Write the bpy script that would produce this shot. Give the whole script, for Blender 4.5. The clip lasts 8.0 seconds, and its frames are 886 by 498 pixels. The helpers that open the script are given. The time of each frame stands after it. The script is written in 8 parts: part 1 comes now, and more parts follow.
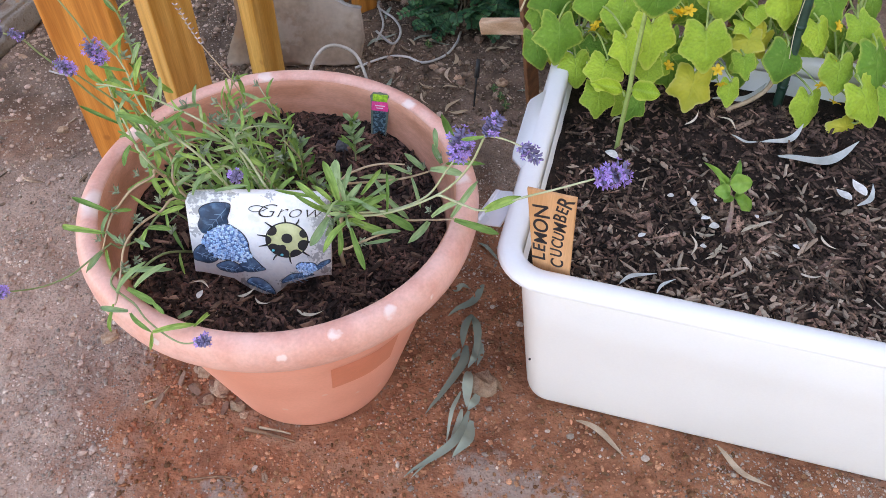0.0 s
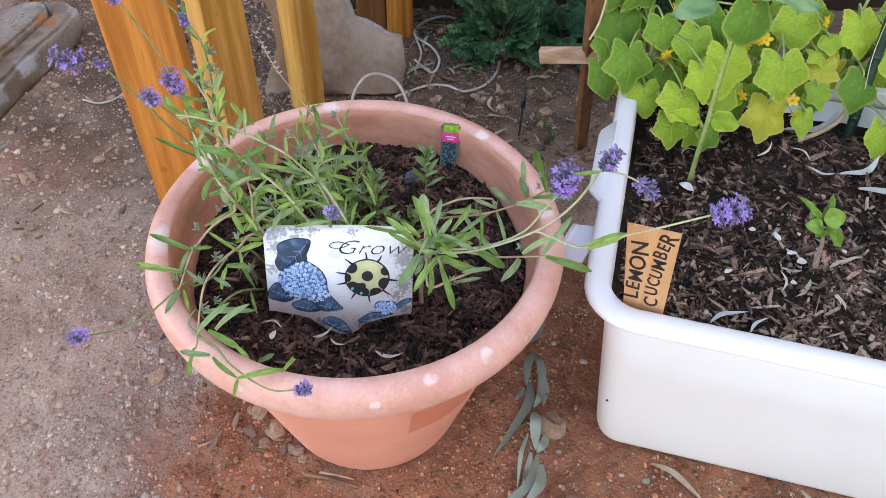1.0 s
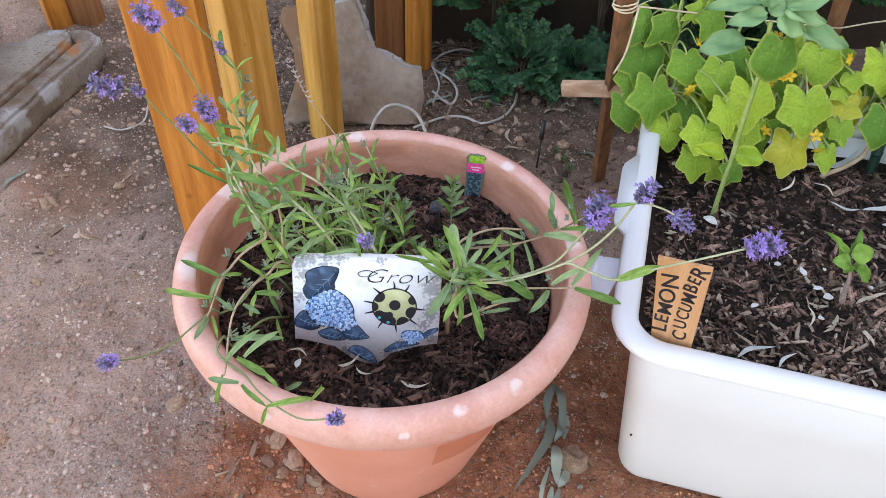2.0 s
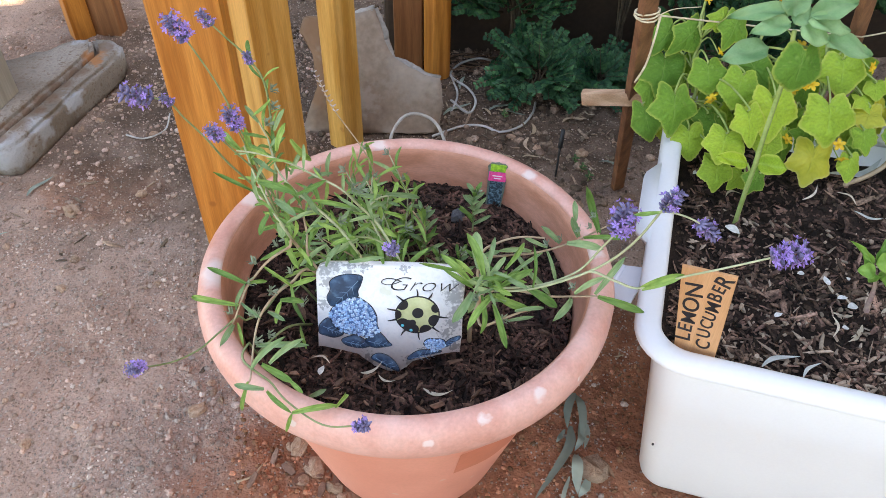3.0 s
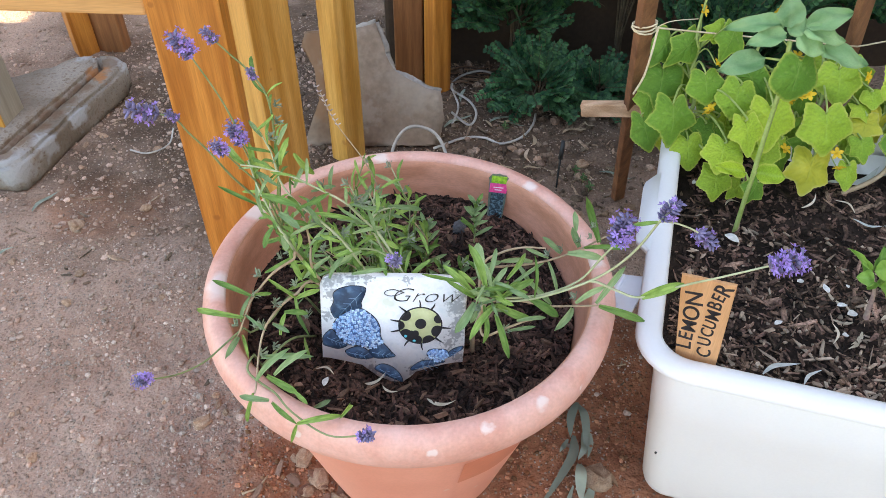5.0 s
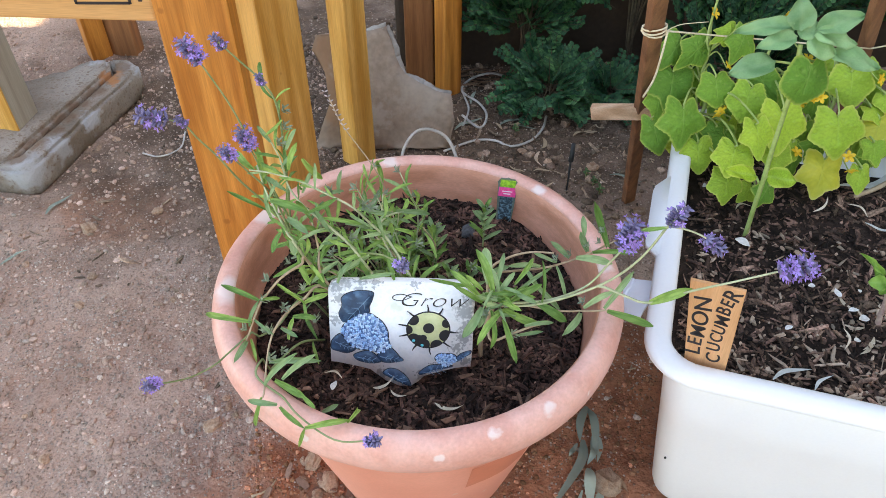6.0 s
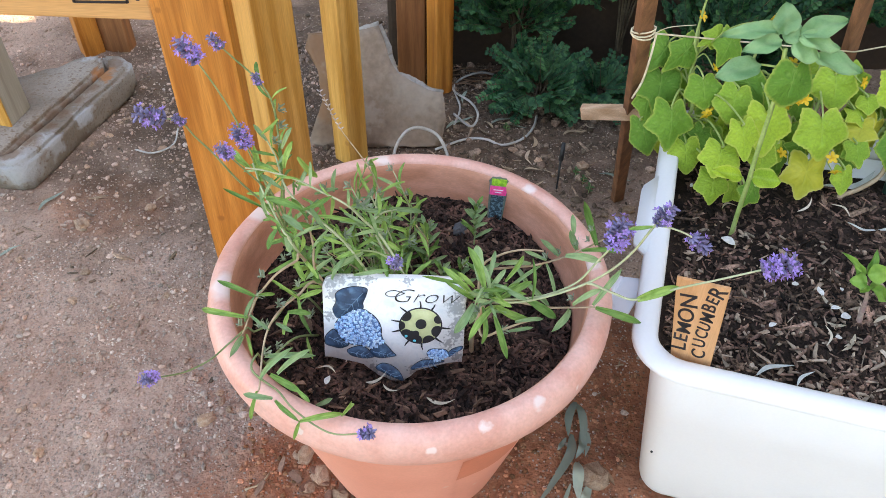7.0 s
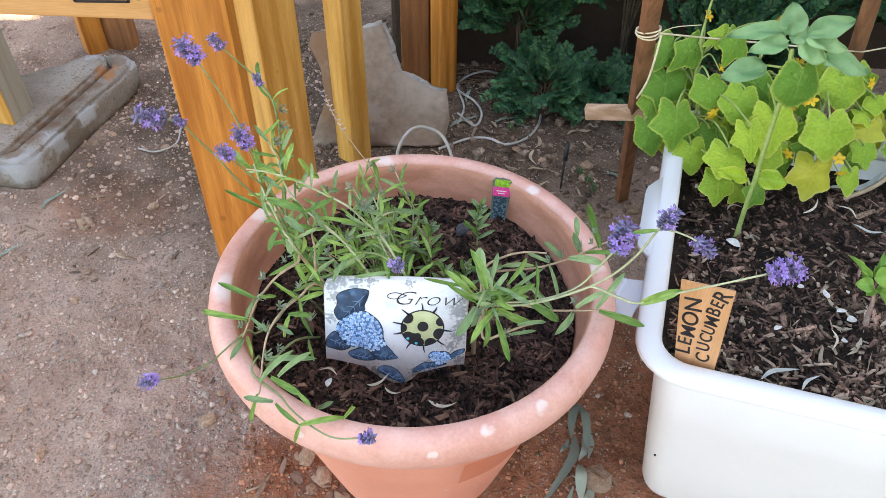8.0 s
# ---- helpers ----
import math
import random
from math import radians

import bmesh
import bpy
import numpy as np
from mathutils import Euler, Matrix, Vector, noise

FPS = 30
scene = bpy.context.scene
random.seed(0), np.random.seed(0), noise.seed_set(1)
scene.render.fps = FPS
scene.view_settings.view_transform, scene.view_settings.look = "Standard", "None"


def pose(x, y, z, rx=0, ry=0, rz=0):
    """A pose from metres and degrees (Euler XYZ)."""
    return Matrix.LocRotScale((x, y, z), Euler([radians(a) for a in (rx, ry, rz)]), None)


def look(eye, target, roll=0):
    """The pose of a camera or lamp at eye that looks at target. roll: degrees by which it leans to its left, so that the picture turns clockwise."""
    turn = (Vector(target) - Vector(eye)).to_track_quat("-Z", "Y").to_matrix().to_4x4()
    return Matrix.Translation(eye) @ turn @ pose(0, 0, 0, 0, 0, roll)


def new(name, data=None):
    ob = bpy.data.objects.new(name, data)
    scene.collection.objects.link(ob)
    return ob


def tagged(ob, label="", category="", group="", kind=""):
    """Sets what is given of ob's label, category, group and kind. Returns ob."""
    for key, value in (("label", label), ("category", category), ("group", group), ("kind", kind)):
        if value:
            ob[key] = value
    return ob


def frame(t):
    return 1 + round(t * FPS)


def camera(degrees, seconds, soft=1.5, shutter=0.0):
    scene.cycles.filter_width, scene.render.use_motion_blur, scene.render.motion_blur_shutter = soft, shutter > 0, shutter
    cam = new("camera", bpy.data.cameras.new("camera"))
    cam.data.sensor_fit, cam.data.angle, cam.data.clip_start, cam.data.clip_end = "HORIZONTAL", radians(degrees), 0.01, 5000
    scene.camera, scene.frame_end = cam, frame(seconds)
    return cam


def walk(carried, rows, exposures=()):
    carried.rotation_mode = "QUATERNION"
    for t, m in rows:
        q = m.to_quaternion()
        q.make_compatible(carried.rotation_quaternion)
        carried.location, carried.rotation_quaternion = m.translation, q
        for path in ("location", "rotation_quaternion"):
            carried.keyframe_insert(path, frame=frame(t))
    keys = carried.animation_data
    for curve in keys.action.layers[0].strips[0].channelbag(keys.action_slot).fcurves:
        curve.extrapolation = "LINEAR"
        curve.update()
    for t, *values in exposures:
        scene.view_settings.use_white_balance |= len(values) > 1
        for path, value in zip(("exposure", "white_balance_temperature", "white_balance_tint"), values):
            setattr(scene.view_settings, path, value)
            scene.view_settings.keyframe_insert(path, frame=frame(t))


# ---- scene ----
# ---- camera ----
cam = camera(59.86, 8.0, soft=0.85)
PATH = [
    (0, (0.1730, -0.6519, 0.9930), (0.2136, 0.6520, -0.5206), 1.14),
    (0.3, (0.1428, -0.6376, 0.9850), (0.2475, 0.6586, -0.5462), 2.25),
    (0.5, (0.1187, -0.6280, 0.9793), (0.2183, 0.6630, -0.5462), 1.54),
    (0.7, (0.0931, -0.6229, 0.9739), (0.1616, 0.6949, -0.5652), 1.32),
    (1, (0.0697, -0.6136, 0.9688), (0.1308, 0.7430, -0.5014), 1.68),
    (1.2, (0.0621, -0.6149, 0.9594), (0.1471, 0.7574, -0.4645), 2.40),
    (1.5, (0.0530, -0.6117, 0.9604), (0.1267, 0.7790, -0.4725), 1.58),
    (1.7, (0.0483, -0.6120, 0.9634), (0.1111, 0.7833, -0.4456), 1.75),
    (2.8, (0.0344, -0.6161, 0.9686), (0.0607, 0.8067, -0.4381), 1.65),
    (3, (0.0324, -0.6156, 0.9684), (0.0494, 0.8110, -0.4279), 1.31),
    (3.2, (0.0280, -0.6144, 0.9595), (0.0535, 0.8130, -0.4470), 1.86),
    (3.5, (0.0202, -0.6098, 0.9607), (0.0522, 0.8160, -0.4399), 2.33),
    (3.7, (0.0179, -0.6097, 0.9621), (0.0448, 0.8196, -0.4335), 2.23),
    (4, (0.0182, -0.6099, 0.9659), (0.0345, 0.8250, -0.4243), 1.29),
    (4.2, (0.0223, -0.6136, 0.9652), (0.0358, 0.8254, -0.4354), 1.17),
    (5.3, (0.0329, -0.6225, 0.9768), (0.0336, 0.8276, -0.3941), 0.07),
    (5.5, (0.0325, -0.6224, 0.9759), (0.0210, 0.8280, -0.3962), -0.45),
    (5.7, (0.0309, -0.6232, 0.9742), (-0.0006, 0.8284, -0.3917), -0.36),
    (6, (0.0375, -0.6198, 0.9780), (0.0159, 0.8290, -0.3963), -0.22),
    (6.2, (0.0435, -0.6216, 0.9785), (0.0266, 0.8254, -0.3874), -0.29),
    (6.5, (0.0448, -0.6248, 0.9841), (0.0409, 0.8200, -0.3968), 0.20),
    (6.7, (0.0413, -0.6262, 0.9916), (0.0502, 0.8172, -0.3737), 0.64),
    (7, (0.0347, -0.6317, 0.9894), (0.0398, 0.8130, -0.3902), 0.77),
    (7.2, (0.0325, -0.6312, 0.9909), (0.0331, 0.8158, -0.3752), 0.42),
    (7.5, (0.0317, -0.6320, 0.9919), (0.0295, 0.8200, -0.3805), 0.58),
    (7.7, (0.0328, -0.6320, 0.9916), (0.0311, 0.8184, -0.3809), 0.59),
    (8, (0.0369, -0.6236, 0.9888), (0.0309, 0.8160, -0.3957), 0.63),
]
EXPOSURES = [(0.0, 2.58, 8700, 20.5), (1.5, 2.58, 8700, 18), (3.0, 2.57, 8700, 15), (6.6, 2.58, 8700, 12.5), (7.2, 2.67, 8700, 12.5), (8.0, 2.68, 8700, 12.5)]
walk(cam, [(t, look(eye, target, roll)) for t, eye, target, roll in PATH], EXPOSURES)

# ---- world, sun ----
SUN_UP, SUN_TURN = 39.0, 90.0
world = bpy.data.worlds.new("world")
scene.world = world
world.use_nodes = True
sky = world.node_tree.nodes.new("ShaderNodeTexSky")
sky.sky_type = "NISHITA"
sky.sun_disc = False
sky.sun_elevation, sky.sun_rotation = radians(SUN_UP), radians(SUN_TURN)
background = world.node_tree.nodes["Background"]
background.inputs["Strength"].default_value = 0.15
world.node_tree.links.new(sky.outputs["Color"], background.inputs["Color"])
sun = new("sun", bpy.data.lights.new("sun", "SUN"))
sun.data.energy, sun.data.angle, sun.data.color = 3.5, radians(0.5), (1.0, 0.93, 0.82)
sun.matrix_basis = look((5, 0, 5 * math.tan(radians(SUN_UP))), (0, 0, 0))

# ---- materials ----
def shader(name, c1, c2, rough=0.6, scale=12.0, fine=140.0, bump=0.25, depth=0.002, c3=None, vary=None, spread=0.25,
           stretch=(1, 1, 1), coords="Object", glow_through=0.0, specular=0.5, contrast=(0.35, 0.65), mottle=None, drift=0.06):
    """Two colours mixed by coarse noise, fine grain over them, bump from the grain. vary: 'object' or 'island'."""
    m = bpy.data.materials.new(name)
    m.use_nodes = True
    nt = m.node_tree
    n, link = nt.nodes, nt.links.new
    bsdf = n["Principled BSDF"]
    bsdf.inputs["Specular IOR Level"].default_value = specular
    place = n.new("ShaderNodeTexCoord")
    mapping = n.new("ShaderNodeMapping")
    mapping.inputs["Scale"].default_value = stretch
    link(place.outputs[coords], mapping.inputs["Vector"])
    coarse = n.new("ShaderNodeTexNoise")
    coarse.inputs["Scale"].default_value, coarse.inputs["Detail"].default_value = scale, 5
    link(mapping.outputs[0], coarse.inputs["Vector"])
    grain = n.new("ShaderNodeTexNoise")
    grain.inputs["Scale"].default_value, grain.inputs["Detail"].default_value = fine, 4
    link(mapping.outputs[0], grain.inputs["Vector"])
    ramp = n.new("ShaderNodeValToRGB")
    ramp.color_ramp.elements[0].position, ramp.color_ramp.elements[1].position = contrast
    ramp.color_ramp.elements[0].color, ramp.color_ramp.elements[1].color = (*c1, 1), (*c2, 1)
    link(coarse.outputs["Fac"], ramp.inputs["Fac"])
    colour = ramp.outputs["Color"]
    if c3:
        mix = n.new("ShaderNodeMix")
        mix.data_type = "RGBA"
        pick = n.new("ShaderNodeMapRange")
        pick.inputs["From Min"].default_value, pick.inputs["From Max"].default_value = 0.52, 0.68
        link(grain.outputs["Fac"], pick.inputs["Value"])
        link(pick.outputs[0], mix.inputs["Factor"])
        link(colour, mix.inputs["A"])
        mix.inputs["B"].default_value = (*c3, 1)
        colour = mix.outputs["Result"]
    mottle = spread if mottle is None else mottle
    tone = n.new("ShaderNodeHueSaturation")
    link(colour, tone.inputs["Color"])
    shade = n.new("ShaderNodeMapRange")
    shade.inputs["From Min"].default_value, shade.inputs["From Max"].default_value = 0.3, 0.7
    shade.inputs["To Min"].default_value, shade.inputs["To Max"].default_value = 1 - mottle * 0.6, 1 + mottle * 0.6
    link(grain.outputs["Fac"], shade.inputs["Value"])
    value = shade.outputs[0]
    if vary:
        if vary == "object":
            source = n.new("ShaderNodeObjectInfo").outputs["Random"]
        else:
            source = n.new("ShaderNodeNewGeometry").outputs["Random Per Island"]
        each = n.new("ShaderNodeMapRange")
        each.inputs["To Min"].default_value, each.inputs["To Max"].default_value = 1 - spread, 1 + spread
        link(source, each.inputs["Value"])
        product = n.new("ShaderNodeMath")
        product.operation = "MULTIPLY"
        link(each.outputs[0], product.inputs[0])
        link(value, product.inputs[1])
        value = product.outputs[0]
        hue = n.new("ShaderNodeMapRange")
        hue.inputs["To Min"].default_value, hue.inputs["To Max"].default_value = 0.5 + spread * drift, 0.5 - spread * drift
        link(source, hue.inputs["Value"])
        link(hue.outputs[0], tone.inputs["Hue"])
    link(value, tone.inputs["Value"])
    link(tone.outputs[0], bsdf.inputs["Base Color"])
    gloss = n.new("ShaderNodeMapRange")
    gloss.inputs["To Min"].default_value, gloss.inputs["To Max"].default_value = rough - 0.08, min(1.0, rough + 0.12)
    link(coarse.outputs["Fac"], gloss.inputs["Value"])
    link(gloss.outputs[0], bsdf.inputs["Roughness"])
    if bump:
        relief = n.new("ShaderNodeBump")
        relief.inputs["Strength"].default_value, relief.inputs["Distance"].default_value = bump, depth
        link(grain.outputs["Fac"], relief.inputs["Height"])
        link(relief.outputs[0], bsdf.inputs["Normal"])
    if glow_through:
        thin = n.new("ShaderNodeBsdfTranslucent")
        link(tone.outputs[0], thin.inputs["Color"])
        blend = n.new("ShaderNodeMixShader")
        blend.inputs[0].default_value = glow_through
        link(bsdf.outputs[0], blend.inputs[1])
        link(thin.outputs[0], blend.inputs[2])
        link(blend.outputs[0], n["Material Output"].inputs["Surface"])
    return m


def blotches(m, spots, colour, ragged=0.012, strength=0.85, grit=60):
    """Lays worn patches of another colour, each at (x, y, z, radius), into a material of a thing whose mesh is in world metres."""
    nt = m.node_tree
    n, link = nt.nodes, nt.links.new
    bsdf = n["Principled BSDF"]
    before = bsdf.inputs["Base Color"].links[0].from_socket
    place = n.new("ShaderNodeTexCoord")
    wobble = n.new("ShaderNodeTexNoise")
    wobble.inputs["Scale"].default_value, wobble.inputs["Detail"].default_value = grit, 4
    link(place.outputs["Object"], wobble.inputs["Vector"])
    total = None
    for x, y, z, radius in spots:
        far = n.new("ShaderNodeVectorMath")
        far.operation = "DISTANCE"
        link(place.outputs["Object"], far.inputs[0])
        far.inputs[1].default_value = (x, y, z)
        edge = n.new("ShaderNodeMath")
        edge.operation = "MULTIPLY_ADD"
        link(wobble.outputs["Fac"], edge.inputs[0])
        edge.inputs[1].default_value = ragged * 3
        link(far.outputs["Value"], edge.inputs[2])
        inside = n.new("ShaderNodeMapRange")
        inside.inputs["From Min"].default_value = radius + ragged * 1.5
        inside.inputs["From Max"].default_value = radius * 0.55 + ragged * 1.5
        inside.inputs["To Max"].default_value = strength
        link(edge.outputs[0], inside.inputs["Value"])
        if total is None:
            total = inside.outputs[0]
        else:
            most = n.new("ShaderNodeMath")
            most.operation = "MAXIMUM"
            link(total, most.inputs[0])
            link(inside.outputs[0], most.inputs[1])
            total = most.outputs[0]
    mix = n.new("ShaderNodeMix")
    mix.data_type = "RGBA"
    link(total, mix.inputs["Factor"])
    link(before, mix.inputs["A"])
    mix.inputs["B"].default_value = (*colour, 1)
    link(mix.outputs["Result"], bsdf.inputs["Base Color"])
    return m


def veined(m, vein, edge):
    """Mixes a leaf's vein and rim colours in, by the mesh's own 'vein' and 'rim' values."""
    nt = m.node_tree
    n, link = nt.nodes, nt.links.new
    bsdf = n["Principled BSDF"]
    colour = bsdf.inputs["Base Color"].links[0].from_socket
    for attribute, tint, most in (("vein", vein, 0.24), ("rim", edge, 0.55)):
        given = n.new("ShaderNodeAttribute")
        given.attribute_name = attribute
        scaled = n.new("ShaderNodeMath")
        scaled.operation = "MULTIPLY"
        scaled.inputs[1].default_value = most
        link(given.outputs["Fac"], scaled.inputs[0])
        mix = n.new("ShaderNodeMix")
        mix.data_type = "RGBA"
        link(scaled.outputs[0], mix.inputs["Factor"])
        link(colour, mix.inputs["A"])
        mix.inputs["B"].default_value = (*tint, 1)
        colour = mix.outputs["Result"]
    link(colour, bsdf.inputs["Base Color"])
    for node in n:
        if node.type == "BSDF_TRANSLUCENT":
            link(colour, node.inputs["Color"])
    return m


M = {}
M["terracotta"] = shader("terracotta_plastic", (0.785, 0.315, 0.218), (0.850, 0.375, 0.272), 0.42, 14, 260, 0.08, 0.0006, spread=0.06)
M["rim"] = shader("faded_terracotta_rim", (0.67, 0.325, 0.255), (0.76, 0.435, 0.365), 0.42, 30, 260, 0.10, 0.0008, spread=0.12)
M["inside"] = shader("darker_inner_terracotta", (0.56, 0.235, 0.145), (0.70, 0.325, 0.225), 0.5, 22, 200, 0.1, 0.0008, stretch=(1, 1, 3), spread=0.14)
M["patch"] = shader("dark_terracotta", (0.645, 0.205, 0.118), (0.705, 0.235, 0.143), 0.5, 30, 300, 0.05, 0.0005, spread=0.06)
M["white"] = shader("white_plastic", (0.765, 0.762, 0.752), (0.805, 0.802, 0.792), 0.32, 6, 300, 0.03, 0.0003, spread=0.02)
M["translucent"] = shader("milky_plastic", (0.62, 0.65, 0.70), (0.70, 0.72, 0.76), 0.25, 8, 200, 0.03, 0.0003, spread=0.02)
M["potsoil"] = shader("dark_potting_soil", (0.008, 0.005, 0.004), (0.028, 0.015, 0.010), 0.95, 60, 420, 0.9, 0.004, spread=0.5, specular=0.15)
M["boxsoil"] = shader("dark_bed_soil", (0.012, 0.008, 0.006), (0.040, 0.026, 0.020), 0.95, 40, 420, 0.9, 0.004, spread=0.5, specular=0.15)
M["potchip"] = shader("brown_bark_chips", (0.018, 0.010, 0.008), (0.108, 0.057, 0.041), 0.85, 30, 300, 0.5, 0.001, vary="island", spread=0.85, specular=0.25, drift=0.012)
M["darkchip"] = shader("damp_bark_bits", (0.030, 0.018, 0.013), (0.150, 0.088, 0.064), 0.85, 30, 300, 0.5, 0.001, vary="island", spread=0.8, specular=0.25, drift=0.012)
M["boxchip"] = shader("weathered_bark_chips", (0.022, 0.013, 0.009), (0.265, 0.168, 0.116), 0.85, 40, 300, 0.5, 0.001, vary="island", spread=0.95, specular=0.25, drift=0.012)
M["pine"] = shader("stained_pine", (0.37, 0.115, 0.014), (0.61, 0.240, 0.046), 0.42, 5, 60, 0.2, 0.0008, stretch=(14, 14, 0.7), spread=0.24)
M["pine_pale"] = shader("pale_stained_pine", (0.46, 0.215, 0.038), (0.68, 0.385, 0.110), 0.42, 5, 60, 0.2, 0.0008, stretch=(14, 14, 0.7), spread=0.22)
M["pine_flat"] = shader("stained_pine_rail", (0.50, 0.25, 0.08), (0.64, 0.35, 0.14), 0.45, 5, 60, 0.12, 0.0006, stretch=(0.7, 14, 14), spread=0.2)
M["greywood"] = shader("weathered_grey_wood", (0.24, 0.21, 0.165), (0.32, 0.29, 0.235), 0.8, 5, 60, 0.2, 0.001, stretch=(14, 14, 0.7), spread=0.12)
M["darkpine"] = shader("dark_brown_pine", (0.19, 0.068, 0.022), (0.31, 0.125, 0.045), 0.5, 5, 60, 0.2, 0.0008, stretch=(14, 14, 0.7), spread=0.24)
M["stakewood"] = shader("brown_trellis_wood", (0.150, 0.062, 0.028), (0.305, 0.135, 0.064), 0.7, 5, 60, 0.25, 0.001, stretch=(16, 16, 0.8), spread=0.3)
M["barwood"] = shader("bare_trellis_wood", (0.44, 0.25, 0.135), (0.66, 0.43, 0.28), 0.7, 5, 60, 0.2, 0.001, stretch=(0.8, 16, 16), spread=0.25)
M["tagwood"] = shader("bare_label_wood", (0.54, 0.265, 0.115), (0.66, 0.355, 0.175), 0.65, 5, 60, 0.1, 0.0004, stretch=(20, 20, 1.2), spread=0.14)
M["ink"] = shader("black_marker", (0.012, 0.010, 0.012), (0.02, 0.018, 0.02), 0.5, 30, 200, 0.0)
M["concrete"] = shader("worn_concrete", (0.165, 0.130, 0.098), (0.29, 0.25, 0.21), 0.85, 7, 120, 0.8, 0.003, c3=(0.13, 0.095, 0.07), spread=0.4)
M["slab"] = shader("brown_grey_concrete", (0.18, 0.116, 0.076), (0.33, 0.262, 0.205), 0.85, 6, 90, 0.5, 0.002, spread=0.25)
M["cut"] = shader("pale_broken_edge", (0.25, 0.225, 0.195), (0.38, 0.36, 0.335), 0.85, 30, 160, 0.5, 0.002, spread=0.2)
M["rust"] = shader("rust_stain", (0.26, 0.10, 0.035), (0.36, 0.20, 0.10), 0.9, 40, 200, 0.3, 0.001)
M["ground"] = shader("sandy_soil", (0.375, 0.243, 0.180), (0.528, 0.368, 0.285), 0.95, 5, 190, 0.9, 0.005, c3=(0.27, 0.182, 0.135), spread=0.6, specular=0.3)
M["gravel"] = shader("mixed_gravel", (0.29, 0.215, 0.168), (0.525, 0.420, 0.345), 0.85, 20, 300, 0.3, 0.0005, vary="island", spread=0.42, drift=0.012)
# brown crumbs, toned down to match the shade painted into the soil around them
M["crumb"] = shader("brown_soil_crumbs", (0.12, 0.077, 0.053), (0.27, 0.19, 0.137), 0.9, 20, 300, 0.3, 0.0005, vary="island", spread=0.6, specular=0.2, drift=0.012)
M["drycrumb"] = shader("dry_soil_crumbs", (0.32, 0.213, 0.160), (0.50, 0.355, 0.278), 0.95, 20, 300, 0.3, 0.0005, vary="island", spread=0.35, specular=0.2, drift=0.012)
M["weed"] = shader("dark_weed_leaf", (0.035, 0.085, 0.022), (0.075, 0.145, 0.045), 0.6, 20, 200, 0.1, 0.0005, vary="object", spread=0.2)
M["redcrumb"] = shader("red_soil_crumbs", (0.24, 0.092, 0.044), (0.46, 0.232, 0.130), 0.9, 20, 300, 0.3, 0.0005, vary="island", spread=0.6, specular=0.2, drift=0.012)
M["pebble"] = shader("river_pebble", (0.37, 0.215, 0.135), (0.52, 0.350, 0.240), 0.85, 2.5, 14, 0.5, 0.03, vary="object", spread=0.3, drift=0.012)
M["greystone"] = shader("dark_grey_stone", (0.045, 0.050, 0.060), (0.090, 0.097, 0.110), 0.7, 2.5, 14, 0.4, 0.03, spread=0.2)
M["splinter"] = shader("pale_wood_splinters", (0.24, 0.165, 0.115), (0.45, 0.35, 0.26), 0.8, 40, 300, 0.3, 0.0006, vary="island", spread=0.4, drift=0.012)
M["redchip"] = shader("red_brown_bark", (0.13, 0.066, 0.040), (0.24, 0.14, 0.095), 0.8, 40, 300, 0.3, 0.0006, vary="island", spread=0.4, drift=0.012)
M["barkwood"] = shader("dark_twig_bark", (0.16, 0.085, 0.05), (0.30, 0.17, 0.10), 0.85, 40, 300, 0.4, 0.0006, spread=0.3)
M["litter"] = shader("dry_litter", (0.12, 0.074, 0.046), (0.36, 0.26, 0.175), 0.9, 20, 200, 0.3, 0.001, vary="island", spread=0.6, drift=0.012)
M["gumleaf"] = shader("dry_gum_leaf", (0.185, 0.225, 0.170), (0.315, 0.360, 0.285), 0.55, 4, 30, 0.15, 0.01, vary="object", spread=0.25)
M["paleleaf"] = shader("bleached_leaf", (0.42, 0.45, 0.42), (0.56, 0.58, 0.55), 0.5, 4, 30, 0.1, 0.01, vary="object", spread=0.12)
M["paleflake"] = shader("white_papery_flake", (0.56, 0.55, 0.51), (0.72, 0.71, 0.68), 0.6, 4, 30, 0.1, 0.01, vary="object", spread=0.12)
M["tanleaf"] = shader("tan_dry_leaf", (0.40, 0.29, 0.19), (0.54, 0.42, 0.30), 0.6, 4, 30, 0.1, 0.01, vary="object", spread=0.15)
M["leaf"] = shader("lavender_leaf", (0.112, 0.235, 0.042), (0.240, 0.385, 0.100), 0.6, 3, 20, 0.1, 0.01, vary="object", spread=0.34, mottle=0.10, specular=0.3, glow_through=0.22)
M["sage"] = shader("sage_lavender_leaf", (0.168, 0.285, 0.112), (0.290, 0.405, 0.195), 0.62, 3, 20, 0.1, 0.01, vary="object", spread=0.26, mottle=0.10, specular=0.3, glow_through=0.2)
M["palestem"] = shader("pale_green_stem", (0.34, 0.38, 0.20), (0.46, 0.48, 0.30), 0.6, 60, 300, 0.1, 0.0004, spread=0.15)
M["greyleaf"] = shader("silvery_lavender_tuft", (0.19, 0.25, 0.16), (0.30, 0.36, 0.25), 0.65, 5, 30, 0.1, 0.01, vary="object", spread=0.2, glow_through=0.15)
M["stem"] = shader("green_stem", (0.17, 0.23, 0.085), (0.26, 0.31, 0.14), 0.6, 60, 300, 0.1, 0.0004, spread=0.15)
M["drystem"] = shader("tan_dry_stem", (0.36, 0.25, 0.15), (0.48, 0.36, 0.24), 0.7, 60, 300, 0.1, 0.0004, spread=0.15)
